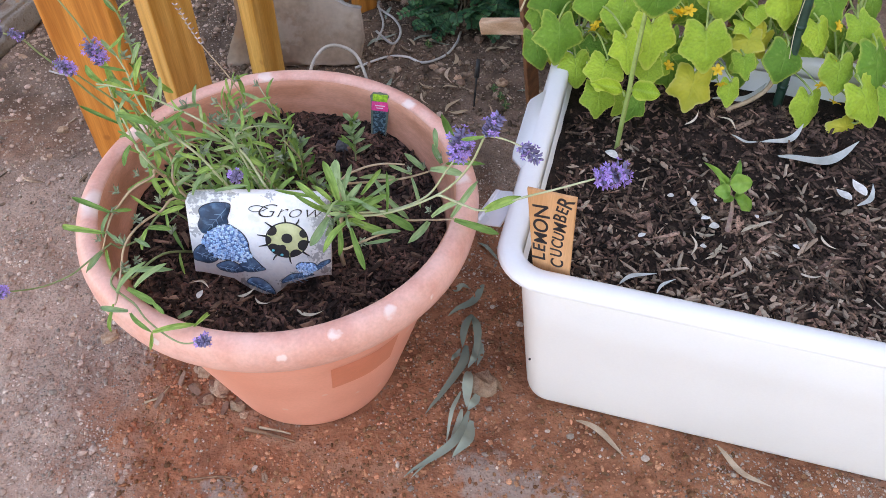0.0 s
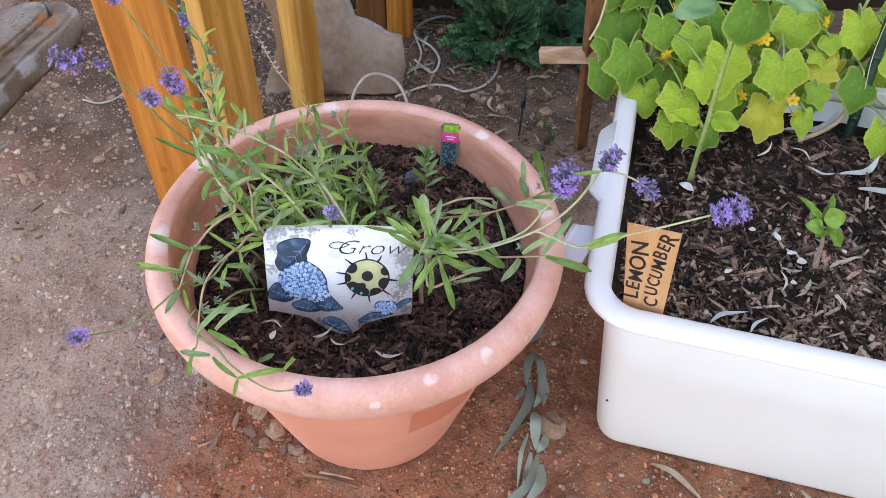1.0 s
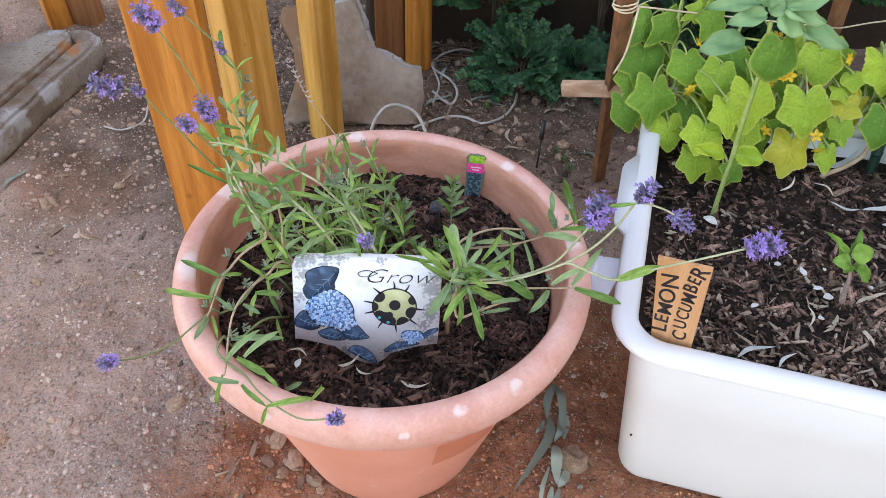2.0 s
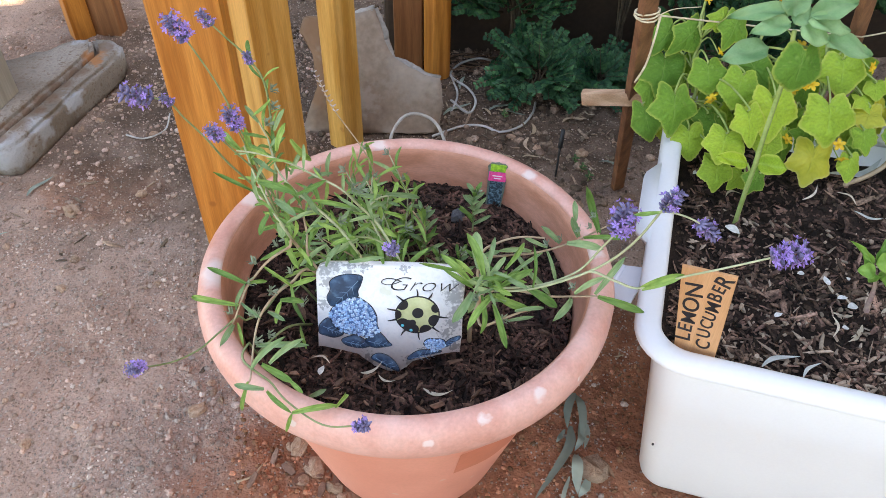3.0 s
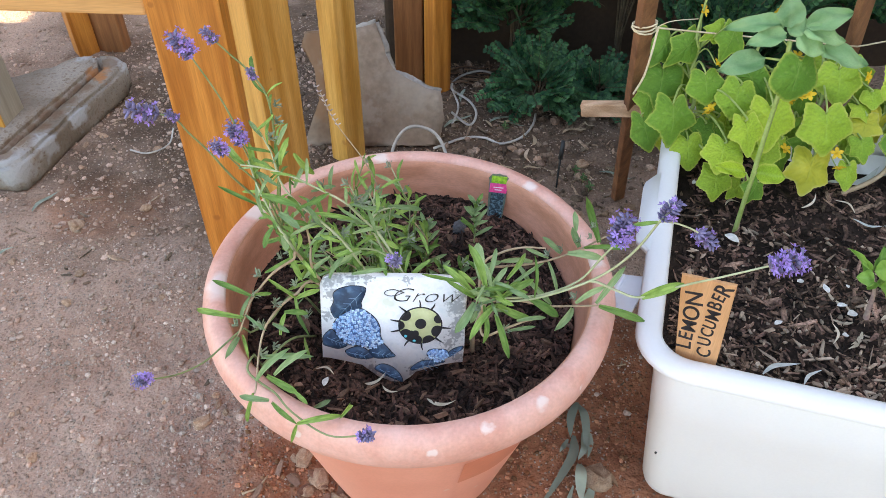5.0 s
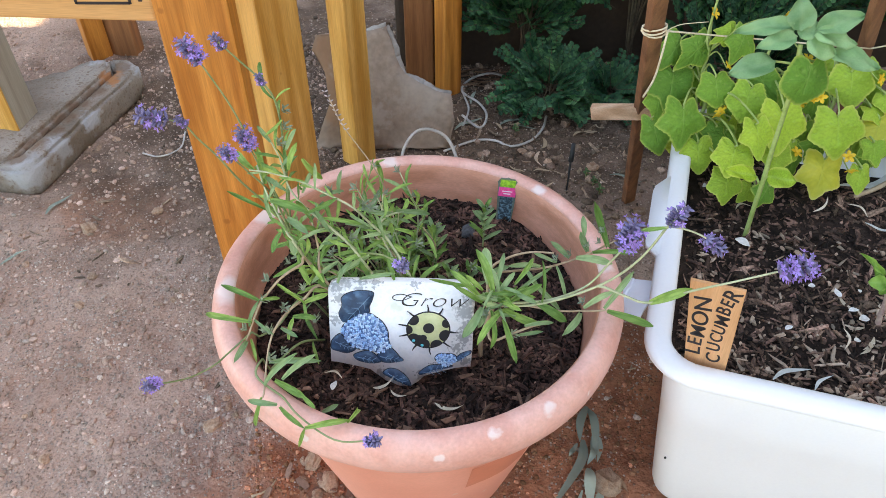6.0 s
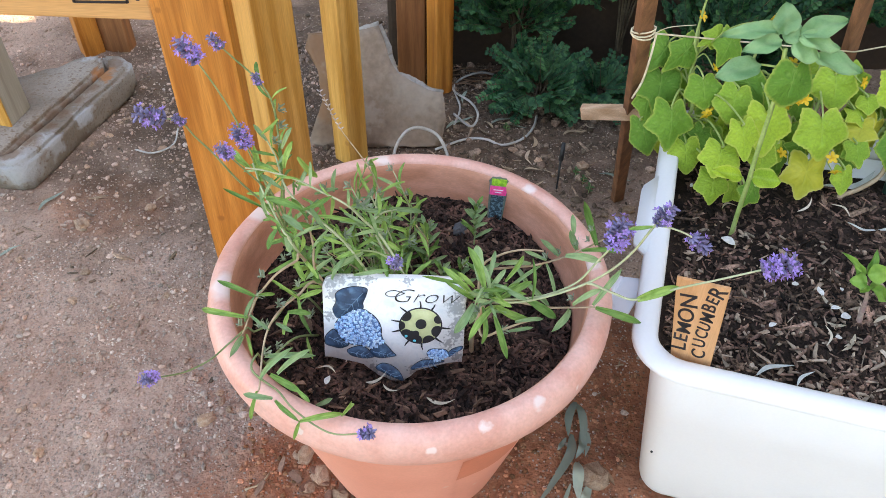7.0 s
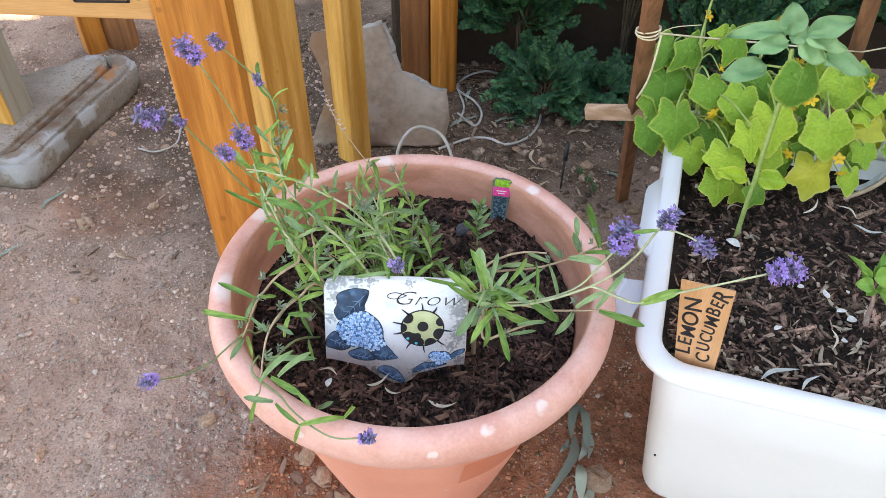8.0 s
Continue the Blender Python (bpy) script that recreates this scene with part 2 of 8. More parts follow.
M["calyx"] = shader("grey_violet_calyx", (0.115, 0.098, 0.20), (0.22, 0.195, 0.33), 0.6, 90, 400, 0.1, 0.0004, vary="island", spread=0.35)
M["petal"] = shader("purple_petal", (0.28, 0.165, 0.53), (0.46, 0.32, 0.72), 0.5, 90, 400, 0.05, 0.0003, vary="island", spread=0.25, glow_through=0.25)
M["driedhead"] = shader("faded_flower", (0.34, 0.27, 0.26), (0.48, 0.40, 0.38), 0.7, 90, 400, 0.1, 0.0004, vary="island", spread=0.3)
M["cucleaf"] = veined(shader("cucumber_leaf", (0.100, 0.255, 0.016), (0.205, 0.385, 0.038), 0.62, 1.6, 22, 0.26, 0.014, specular=0.22, vary="object", spread=0.34, mottle=0.24, contrast=(0.25, 0.75), drift=0.08, glow_through=0.2),
                      (0.45, 0.60, 0.20), (0.55, 0.58, 0.13))
M["cuclime"] = veined(shader("lime_cucumber_leaf", (0.195, 0.350, 0.020), (0.345, 0.495, 0.046), 0.6, 1.6, 22, 0.26, 0.014, specular=0.22, vary="object", spread=0.22, mottle=0.24, contrast=(0.25, 0.75), drift=0.06, glow_through=0.2),
                      (0.45, 0.60, 0.20), (0.62, 0.60, 0.15))
M["cucyellow"] = veined(shader("yellowed_cucumber_leaf", (0.52, 0.50, 0.030), (0.70, 0.62, 0.060), 0.5, 2.5, 18, 0.12, 0.010, vary="object", spread=0.2, mottle=0.10, glow_through=0.3),
                        (0.40, 0.50, 0.12), (0.66, 0.60, 0.22))
M["sunleaf"] = veined(shader("sunflower_leaf", (0.155, 0.340, 0.132), (0.265, 0.460, 0.205), 0.55, 2, 26, 0.15, 0.01, vary="object", spread=0.2, mottle=0.08, glow_through=0.25),
                      (0.33, 0.45, 0.24), (0.24, 0.36, 0.16))
M["seedleaf"] = veined(shader("seedling_leaf", (0.095, 0.245, 0.028), (0.180, 0.355, 0.055), 0.55, 2, 26, 0.12, 0.01, vary="object", spread=0.2, mottle=0.08, glow_through=0.2),
                       (0.30, 0.45, 0.14), (0.22, 0.36, 0.08))
M["vine"] = shader("hairy_green_vine", (0.25, 0.35, 0.085), (0.36, 0.45, 0.15), 0.55, 60, 300, 0.15, 0.0005, spread=0.15)
M["blossom"] = shader("yellow_blossom", (0.80, 0.48, 0.02), (0.88, 0.60, 0.05), 0.5, 60, 300, 0.05, 0.0003, glow_through=0.2)
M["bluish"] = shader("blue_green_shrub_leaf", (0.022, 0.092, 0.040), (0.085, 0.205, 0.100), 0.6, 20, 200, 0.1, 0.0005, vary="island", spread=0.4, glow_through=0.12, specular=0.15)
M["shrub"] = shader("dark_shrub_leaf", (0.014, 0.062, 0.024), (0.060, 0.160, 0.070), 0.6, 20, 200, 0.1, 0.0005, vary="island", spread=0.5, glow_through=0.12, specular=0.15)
M["shrubstem"] = shader("shrub_branch", (0.07, 0.05, 0.03), (0.13, 0.10, 0.06), 0.8, 30, 200, 0.2, 0.001)
M["hose"] = shader("pale_irrigation_tube", (0.36, 0.335, 0.30), (0.54, 0.51, 0.47), 0.5, 30, 200, 0.1, 0.0004, spread=0.1)
M["cane"] = shader("dark_green_plastic", (0.008, 0.035, 0.022), (0.016, 0.060, 0.038), 0.45, 40, 200, 0.15, 0.0005, spread=0.2)
M["string"] = shader("jute_string", (0.62, 0.52, 0.34), (0.74, 0.65, 0.47), 0.85, 80, 500, 0.5, 0.0006, spread=0.25)
M["dark"] = shader("black_plastic", (0.012, 0.014, 0.016), (0.025, 0.028, 0.03), 0.5, 30, 200, 0.1, 0.0004)
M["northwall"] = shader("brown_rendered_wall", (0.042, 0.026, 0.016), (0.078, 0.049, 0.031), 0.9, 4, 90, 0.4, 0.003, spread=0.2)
M["eastwall"] = shader("plain_sun_block", (0.50, 0.44, 0.36), (0.56, 0.50, 0.42), 0.9, 3, 90, 0.3, 0.003, spread=0.1)
M["glaze"] = shader("white_painted_cement", (0.86, 0.865, 0.87), (0.92, 0.92, 0.92), 0.5, 30, 160, 0.35, 0.0008, c3=(0.76, 0.78, 0.80), spread=0.1)
M["navy"] = shader("navy_paint", (0.012, 0.034, 0.075), (0.035, 0.088, 0.165), 0.55, 90, 110, 0.2, 0.0005, c3=(0.065, 0.14, 0.23), spread=0.2)
M["mid_blue"] = shader("mid_blue_paint", (0.05, 0.14, 0.34), (0.12, 0.26, 0.48), 0.4, 90, 110, 0.2, 0.0005, spread=0.2)
M["vein_blue"] = shader("pale_vein_paint", (0.10, 0.22, 0.36), (0.20, 0.34, 0.48), 0.45, 90, 300, 0.0)
M["sky_blue"] = shader("light_blue_paint", (0.26, 0.50, 0.82), (0.58, 0.76, 0.93), 0.4, 160, 400, 0.1, 0.0004, vary="island", spread=0.25)
M["lime"] = shader("pale_yellow_green_paint", (0.55, 0.56, 0.27), (0.66, 0.66, 0.36), 0.35, 60, 300, 0.05, 0.0003, spread=0.08)
M["cyan"] = shader("cyan_paint", (0.05, 0.50, 0.60), (0.07, 0.58, 0.66), 0.4, 60, 300, 0.0)
M["pink"] = shader("pink_print", (0.80, 0.05, 0.25), (0.84, 0.08, 0.30), 0.3, 60, 300, 0.0)
M["green_print"] = shader("green_print", (0.16, 0.42, 0.03), (0.34, 0.58, 0.05), 0.3, 300, 300, 0.0)
M["photo"] = shader("dark_plant_photo_print", (0.015, 0.035, 0.05), (0.16, 0.30, 0.36), 0.3, 380, 700, 0.0, contrast=(0.45, 0.7))
M["tagback"] = shader("grey_green_card", (0.10, 0.13, 0.10), (0.16, 0.19, 0.15), 0.35, 60, 300, 0.0)
M["onion"] = shader("purple_shoot_base", (0.34, 0.17, 0.17), (0.52, 0.38, 0.28), 0.6, 60, 300, 0.1, 0.0004)
M["straw"] = shader("papery_husk", (0.45, 0.36, 0.26), (0.68, 0.58, 0.46), 0.75, 4, 30, 0.15, 0.01, vary="object", spread=0.2)


def damp_and_shade_ground(m):
    """Red damp earth round the pot and the tub, with a ragged outline, over the dry sandy soil; shade is painted in
    too.
    """
    nt = m.node_tree
    n, link = nt.nodes, nt.links.new
    bsdf = n["Principled BSDF"]
    dry = bsdf.inputs["Base Color"].links[0].from_socket
    place = n.new("ShaderNodeTexCoord")
    wobble = n.new("ShaderNodeTexNoise")
    wobble.inputs["Scale"].default_value, wobble.inputs["Detail"].default_value = 9, 6
    link(place.outputs["Object"], wobble.inputs["Vector"])
    red = n.new("ShaderNodeTexNoise")
    red.inputs["Scale"].default_value, red.inputs["Detail"].default_value, red.inputs["Roughness"].default_value = 16, 12, 0.74
    link(place.outputs["Object"], red.inputs["Vector"])
    tint = n.new("ShaderNodeValToRGB")
    tint.color_ramp.elements[0].position, tint.color_ramp.elements[1].position = 0.35, 0.68
    tint.color_ramp.elements[0].color, tint.color_ramp.elements[1].color = (0.172, 0.052, 0.022, 1), (0.525, 0.212, 0.108, 1)
    link(red.outputs["Fac"], tint.inputs["Fac"])
    total = None
    mould_shade = n.new("ShaderNodeValToRGB")
    mould_shade.color_ramp.elements[0].position, mould_shade.color_ramp.elements[1].position = 0.35, 0.68
    mould_shade.color_ramp.elements[0].color, mould_shade.color_ramp.elements[1].color = (0.048, 0.028, 0.017, 1), (0.150, 0.094, 0.060, 1)
    link(red.outputs["Fac"], mould_shade.inputs["Fac"])
    # the third ellipse paints the shade in the gap between pot and tub
    for x, y, sx, sy in ((0.06, -0.10, 0.36, 0.27), (0.45, -0.10, 0.50, 0.24), (0.29, 0.06, 0.16, 0.26), (-0.62, 0.52, 0.14, 0.10), (-0.52, 0.20, 0.36, 0.22)):
        shift = n.new("ShaderNodeMapping")
        shift.inputs["Location"].default_value = (-x / sx, -y / sy, 0)
        shift.inputs["Scale"].default_value = (1 / sx, 1 / sy, 0)
        link(place.outputs["Object"], shift.inputs["Vector"])
        far = n.new("ShaderNodeVectorMath")
        far.operation = "LENGTH"
        link(shift.outputs[0], far.inputs[0])
        edge = n.new("ShaderNodeMath")
        edge.operation = "MULTIPLY_ADD"
        link(wobble.outputs["Fac"], edge.inputs[0])
        edge.inputs[1].default_value = 1.3
        link(far.outputs["Value"], edge.inputs[2])
        inside = n.new("ShaderNodeMapRange")
        inside.inputs["From Min"].default_value, inside.inputs["From Max"].default_value = 1.8, 1.4
        inside.inputs["To Max"].default_value = 0.92 if x > 0 else (0.55 if y > 0.4 else 0.13)
        link(edge.outputs[0], inside.inputs["Value"])
        if total is None:
            total = inside.outputs[0]
        else:
            most = n.new("ShaderNodeMath")
            most.operation = "MAXIMUM"
            link(total, most.inputs[0])
            link(inside.outputs[0], most.inputs[1])
            total = most.outputs[0]
    mix = n.new("ShaderNodeMix")
    mix.data_type = "RGBA"
    link(total, mix.inputs["Factor"])
    link(dry, mix.inputs["A"])
    link(tint.outputs["Color"], mix.inputs["B"])
    # leaf mould under the posts and shrubs, its colour darkened for the shade there
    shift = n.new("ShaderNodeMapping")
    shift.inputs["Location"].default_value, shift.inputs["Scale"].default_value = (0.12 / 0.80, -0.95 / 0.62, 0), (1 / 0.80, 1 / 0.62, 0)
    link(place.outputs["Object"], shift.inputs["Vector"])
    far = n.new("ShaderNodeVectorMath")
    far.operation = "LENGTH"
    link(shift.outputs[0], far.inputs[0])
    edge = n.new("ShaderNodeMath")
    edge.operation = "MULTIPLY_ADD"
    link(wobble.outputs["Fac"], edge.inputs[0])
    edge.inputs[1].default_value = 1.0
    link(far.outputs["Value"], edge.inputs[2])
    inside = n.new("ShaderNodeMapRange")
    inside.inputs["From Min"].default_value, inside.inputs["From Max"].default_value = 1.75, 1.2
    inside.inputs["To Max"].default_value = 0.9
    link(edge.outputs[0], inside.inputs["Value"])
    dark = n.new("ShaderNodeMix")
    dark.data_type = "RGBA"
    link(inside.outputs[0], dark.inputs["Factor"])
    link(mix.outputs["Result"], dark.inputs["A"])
    link(mould_shade.outputs["Color"], dark.inputs["B"])
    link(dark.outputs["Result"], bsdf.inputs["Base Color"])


def speckled(m, scale=210.0):
    """Small stones in the soil itself: pale and dark grains, with relief."""
    nt = m.node_tree
    n, link = nt.nodes, nt.links.new
    bsdf = n["Principled BSDF"]
    soil = bsdf.inputs["Base Color"].links[0].from_socket
    place = n.new("ShaderNodeTexCoord")
    cells = n.new("ShaderNodeTexVoronoi")
    cells.inputs["Scale"].default_value = scale
    link(place.outputs["Object"], cells.inputs["Vector"])
    split = n.new("ShaderNodeSeparateColor")
    link(cells.outputs["Color"], split.inputs["Color"])
    stone = n.new("ShaderNodeMath")
    stone.operation = "GREATER_THAN"
    stone.inputs[1].default_value = 0.80
    link(split.outputs["Red"], stone.inputs[0])
    round_off = n.new("ShaderNodeMapRange")
    round_off.inputs["From Min"].default_value, round_off.inputs["From Max"].default_value = 0.55, 0.30
    link(cells.outputs["Distance"], round_off.inputs["Value"])
    mask = n.new("ShaderNodeMath")
    mask.operation = "MULTIPLY"
    link(stone.outputs[0], mask.inputs[0])
    link(round_off.outputs[0], mask.inputs[1])
    tint = n.new("ShaderNodeValToRGB")
    tint.color_ramp.elements[0].color, tint.color_ramp.elements[1].color = (0.21, 0.135, 0.095, 1), (0.46, 0.35, 0.27, 1)
    link(split.outputs["Green"], tint.inputs["Fac"])
    mix = n.new("ShaderNodeMix")
    mix.data_type = "RGBA"
    faint = n.new("ShaderNodeMath")
    faint.operation = "MULTIPLY"
    faint.inputs[1].default_value = 0.75
    link(mask.outputs[0], faint.inputs[0])
    link(faint.outputs[0], mix.inputs["Factor"])
    link(soil, mix.inputs["A"])
    link(tint.outputs["Color"], mix.inputs["B"])
    link(mix.outputs["Result"], bsdf.inputs["Base Color"])
    first = bsdf.inputs["Normal"].links[0].from_node
    relief = n.new("ShaderNodeBump")
    relief.inputs["Strength"].default_value, relief.inputs["Distance"].default_value = 0.7, 0.003
    link(mask.outputs[0], relief.inputs["Height"])
    link(first.outputs[0], relief.inputs["Normal"])
    clods = n.new("ShaderNodeTexNoise")
    clods.inputs["Scale"].default_value, clods.inputs["Detail"].default_value = 45, 6
    link(place.outputs["Object"], clods.inputs["Vector"])
    rough = n.new("ShaderNodeBump")
    rough.inputs["Strength"].default_value, rough.inputs["Distance"].default_value = 0.8, 0.010
    link(clods.outputs["Fac"], rough.inputs["Height"])
    link(relief.outputs[0], rough.inputs["Normal"])
    link(rough.outputs[0], bsdf.inputs["Normal"])


damp_and_shade_ground(M["ground"])
speckled(M["ground"])
blotches(M["ground"], ((-0.150, -0.072, 0, 0.030), (-0.093, -0.100, 0, 0.030), (-0.045, -0.128, 0, 0.026), (-0.005, -0.150, 0, 0.030), (0.050, -0.179, 0, 0.034), (0.114, -0.208, 0, 0.036), (-0.21, -0.10, 0, 0.03)), (0.42, 0.215, 0.130), 0.022, 0.7, 40)
blotches(M["ground"], ((0.244, -0.205, 0, 0.045), (0.300, -0.225, 0, 0.040), (-0.098, -0.225, 0, 0.035), (0.36, -0.25, 0, 0.04)), (0.36, 0.275, 0.225), 0.03, 0.8, 45)
blotches(M["concrete"], ((-0.70, 0.965, 0.06, 0.035), (-0.80, 0.575, 0.05, 0.055), (-0.735, 0.76, 0.045, 0.030), (-0.77, 0.66, 0.045, 0.035), (-0.79, 0.985, 0.06, 0.03)), (0.36, 0.37, 0.375), 0.02, 0.75)
blotches(M["concrete"], tuple((-0.825 + 0.0135 * k, 0.60 + 0.050 * k, 0.050, 0.034) for k in range(8)), (0.14, 0.072, 0.036), 0.016, 0.75)
blotches(M["concrete"], ((-0.742, 0.915, 0.055, 0.032), (-0.725, 0.885, 0.060, 0.018)), (0.34, 0.13, 0.040), 0.014, 0.85)
blotches(M["glaze"], ((-0.084, -0.052, 0.387, 0.010), (-0.073, -0.051, 0.388, 0.008), (-0.058, -0.051, 0.389, 0.007), (-0.043, -0.050, 0.388, 0.007), (-0.082, -0.058, 0.371, 0.008), (-0.060, -0.054, 0.379, 0.005), (0.053, -0.059, 0.352, 0.012), (0.057, -0.065, 0.334, 0.011), (0.051, -0.070, 0.321, 0.010), (0.045, -0.074, 0.310, 0.008), (0.060, -0.052, 0.370, 0.011), (-0.041, -0.089, 0.280, 0.008), (0.007, -0.088, 0.277, 0.009), (-0.089, -0.067, 0.347, 0.006), (0.022, -0.083, 0.288, 0.006), (0.054, -0.080, 0.293, 0.007), (-0.002, -0.049, 0.385, 0.005)), (0.13, 0.145, 0.165), 0.010, 0.58, 300)
blotches(M["glaze"], ((-0.024, -0.059, 0.360, 0.006), (-0.019, -0.060, 0.358, 0.005)), (0.62, 0.64, 0.42), 0.002, 0.55, 120)
blotches(M["pine"], ((-0.272, 0.172, 0.277, 0.006), (-0.228, 0.172, 0.553, 0.008), (-0.285, 0.172, 0.585, 0.005), (0.03, 0.945, 0.14, 0.006)), (0.26, 0.075, 0.012), 0.003, 0.55)
blotches(M["pine_pale"], ((-0.21, 0.355, 0.40, 0.005), (-0.135, 0.66, 0.20, 0.005), (-0.16, 0.65, 0.06, 0.006)), (0.34, 0.13, 0.03), 0.003, 0.55)
blotches(M["rim"], ((0.079, -0.214, 0.352, 0.0075), (0.133, -0.186, 0.352, 0.0078), (-0.209, -0.03, 0.352, 0.024), (-0.045, 0.211, 0.352, 0.012),
                    (0.150, 0.152, 0.350, 0.010), (-0.190, 0.10, 0.350, 0.020), (0.214, 0.01, 0.350, 0.012), (0.028, -0.234, 0.340, 0.005), (-0.10, -0.21, 0.336, 0.004), (0.175, -0.150, 0.334, 0.004)), (0.80, 0.68, 0.64), 0.007, 0.75)
def on_body(turn, z, r):
    """A spot on the pot's outer wall."""
    wide = 0.1295 + (z - 0.010) * 0.269
    return (wide * math.cos(radians(turn)), wide * math.sin(radians(turn)), z, r)


blotches(M["terracotta"], (on_body(-38, 0.13, 0.006), on_body(-46, 0.17, 0.004), on_body(-34, 0.20, 0.007), on_body(-58, 0.10, 0.005), on_body(-30, 0.10, 0.006), on_body(-75, 0.14, 0.003),
                           on_body(-26, 0.16, 0.008), on_body(-95, 0.09, 0.004), on_body(-42, 0.06, 0.006)), (0.80, 0.52, 0.44), 0.006, 0.6)
blotches(M["slab"], ((-0.02, 0.80, 0.10, 0.07), (-0.13, 0.76, 0.06, 0.04)), (0.34, 0.29, 0.24), 0.03, 0.4)

blotches(M["slab"], ((-0.235, 0.80, 0.19, 0.055), (-0.225, 0.77, 0.09, 0.055), (-0.24, 0.78, 0.14, 0.05)), (0.21, 0.105, 0.050), 0.02, 0.8)


# ---- building helpers ----
def base(name, at, label, category, group="", kind=""):
    """An Empty at a thing's base, for its parts."""
    ob = new(name)
    ob.empty_display_size = 0.02
    ob.matrix_basis = pose(*at)
    return tagged(ob, label, category, group, kind)


def mesh_of(name, bm, material, smooth=True):
    me = bpy.data.meshes.new(name)
    bmesh.ops.recalc_face_normals(bm, faces=bm.faces[:])
    bm.to_mesh(me)
    bm.free()
    me.materials.append(material)
    if smooth:
        me.shade_smooth()
    return me


def put(name, me, parent=None, m=None, label=""):
    """Links a mesh as one object at the world pose m, under a thing or a part."""
    ob = new(name, me)
    if m is not None:
        ob.matrix_basis = m
    if parent is not None:
        ob.parent = parent
        ob.matrix_parent_inverse = parent.matrix_basis.inverted()
    return tagged(ob, label)


def part(name, bm, material, parent, label="", smooth=True):
    return put(name, mesh_of(name, bm, material, smooth), parent, None, label)


def lone(name, bm, material, label, category, group="", kind="", smooth=True):
    """A thing or piece of the setting that is one mesh."""
    return tagged(put(name, mesh_of(name, bm, material, smooth)), label, category, group, kind)


def from_arrays(name, verts, faces, material, smooth=False):
    me = bpy.data.meshes.new(name)
    me.from_pydata(verts.tolist() if hasattr(verts, "tolist") else verts, [], faces.tolist() if hasattr(faces, "tolist") else faces)
    me.materials.append(material)
    if smooth:
        me.shade_smooth()
    return me


def box(bm, m, sx, sy, sz, bevel=0.0, segments=2):
    """A box with its base centre at the pose m's origin."""
    made = bmesh.ops.create_cube(bm, size=1, matrix=m @ Matrix.Translation((0, 0, sz / 2)) @ Matrix.Diagonal((sx, sy, sz, 1)))
    if bevel:
        edges = {e for v in made["verts"] for e in v.link_edges}
        bmesh.ops.bevel(bm, geom=list(edges), offset=bevel, segments=segments, affect="EDGES", profile=0.6)
    return bm


def lathe(bm, profile, segments=96, wobble=0.0):
    rings = []
    for r, z in profile:
        rings.append([bm.verts.new((r * math.cos(a), r * math.sin(a), z + wobble * math.sin(2 * a + 1)))
                      for a in (2 * math.pi * k / segments for k in range(segments))])
    for one, two in zip(rings, rings[1:]):
        for k in range(segments):
            j = (k + 1) % segments
            bm.faces.new((one[k], one[j], two[j], two[k]))
    return rings


def smooth_path(points, steps=6):
    """Catmull-Rom through the points."""
    p = [Vector(q) for q in points]
    p = [2 * p[0] - p[1]] + p + [2 * p[-1] - p[-2]]
    out = []
    for a, b, c, d in zip(p, p[1:], p[2:], p[3:]):
        for k in range(steps):
            t = k / steps
            out.append(0.5 * (2 * b + (c - a) * t + (2 * a - 5 * b + 4 * c - d) * t * t + (3 * b - a - 3 * c + d) * t ** 3))
    out.append(p[-2])
    return out


def tube(bm, path, r0, r1=None, sides=6, caps=True):
    """A tube along a path, from radius r0 to r1."""
    r1 = r0 if r1 is None else r1
    rings, side = [], None
    for k, p in enumerate(path):
        ahead = (path[min(k + 1, len(path) - 1)] - path[max(k - 1, 0)]).normalized()
        if side is None:
            side = ahead.orthogonal().normalized()
        side = (side - ahead * side.dot(ahead)).normalized()
        up = ahead.cross(side)
        r = r0 + (r1 - r0) * k / max(1, len(path) - 1)
        rings.append([bm.verts.new(p + r * (math.cos(a) * side + math.sin(a) * up)) for a in (2 * math.pi * j / sides for j in range(sides))])
    for one, two in zip(rings, rings[1:]):
        for j in range(sides):
            i = (j + 1) % sides
            bm.faces.new((one[j], one[i], two[i], two[j]))
    if caps:
        bm.faces.new(rings[0][::-1])
        bm.faces.new(rings[-1])
    return bm


def aim(at, ahead, up=(0, 0, 1), size=1.0, wide=None):
    """A pose whose x axis points ahead and whose z axis leans to up."""
    x = Vector(ahead).normalized()
    y = Vector(up).cross(x)
    if y.length < 1e-4:
        y = x.orthogonal()
    y.normalize()
    z = x.cross(y)
    wide = size if wide is None else wide
    turn = Matrix((x * size, y * wide, z * size)).transposed().to_4x4()
    return Matrix.Translation(at) @ turn


def value_noise(x, y, cell, seed):
    """Smooth noise in -1..1 on arrays of places."""
    table = np.random.RandomState(seed).uniform(-1, 1, (256, 256))
    u, v = np.asarray(x) / cell + 1000.0, np.asarray(y) / cell + 1000.0
    i, j = np.floor(u).astype(int), np.floor(v).astype(int)
    u, v = u - i, v - j
    u, v = u * u * (3 - 2 * u), v * v * (3 - 2 * v)
    at = lambda a, b: table[a % 256, b % 256]  # noqa: E731
    return (at(i, j) * (1 - u) + at(i + 1, j) * u) * (1 - v) + (at(i, j + 1) * (1 - u) + at(i + 1, j + 1) * u) * v


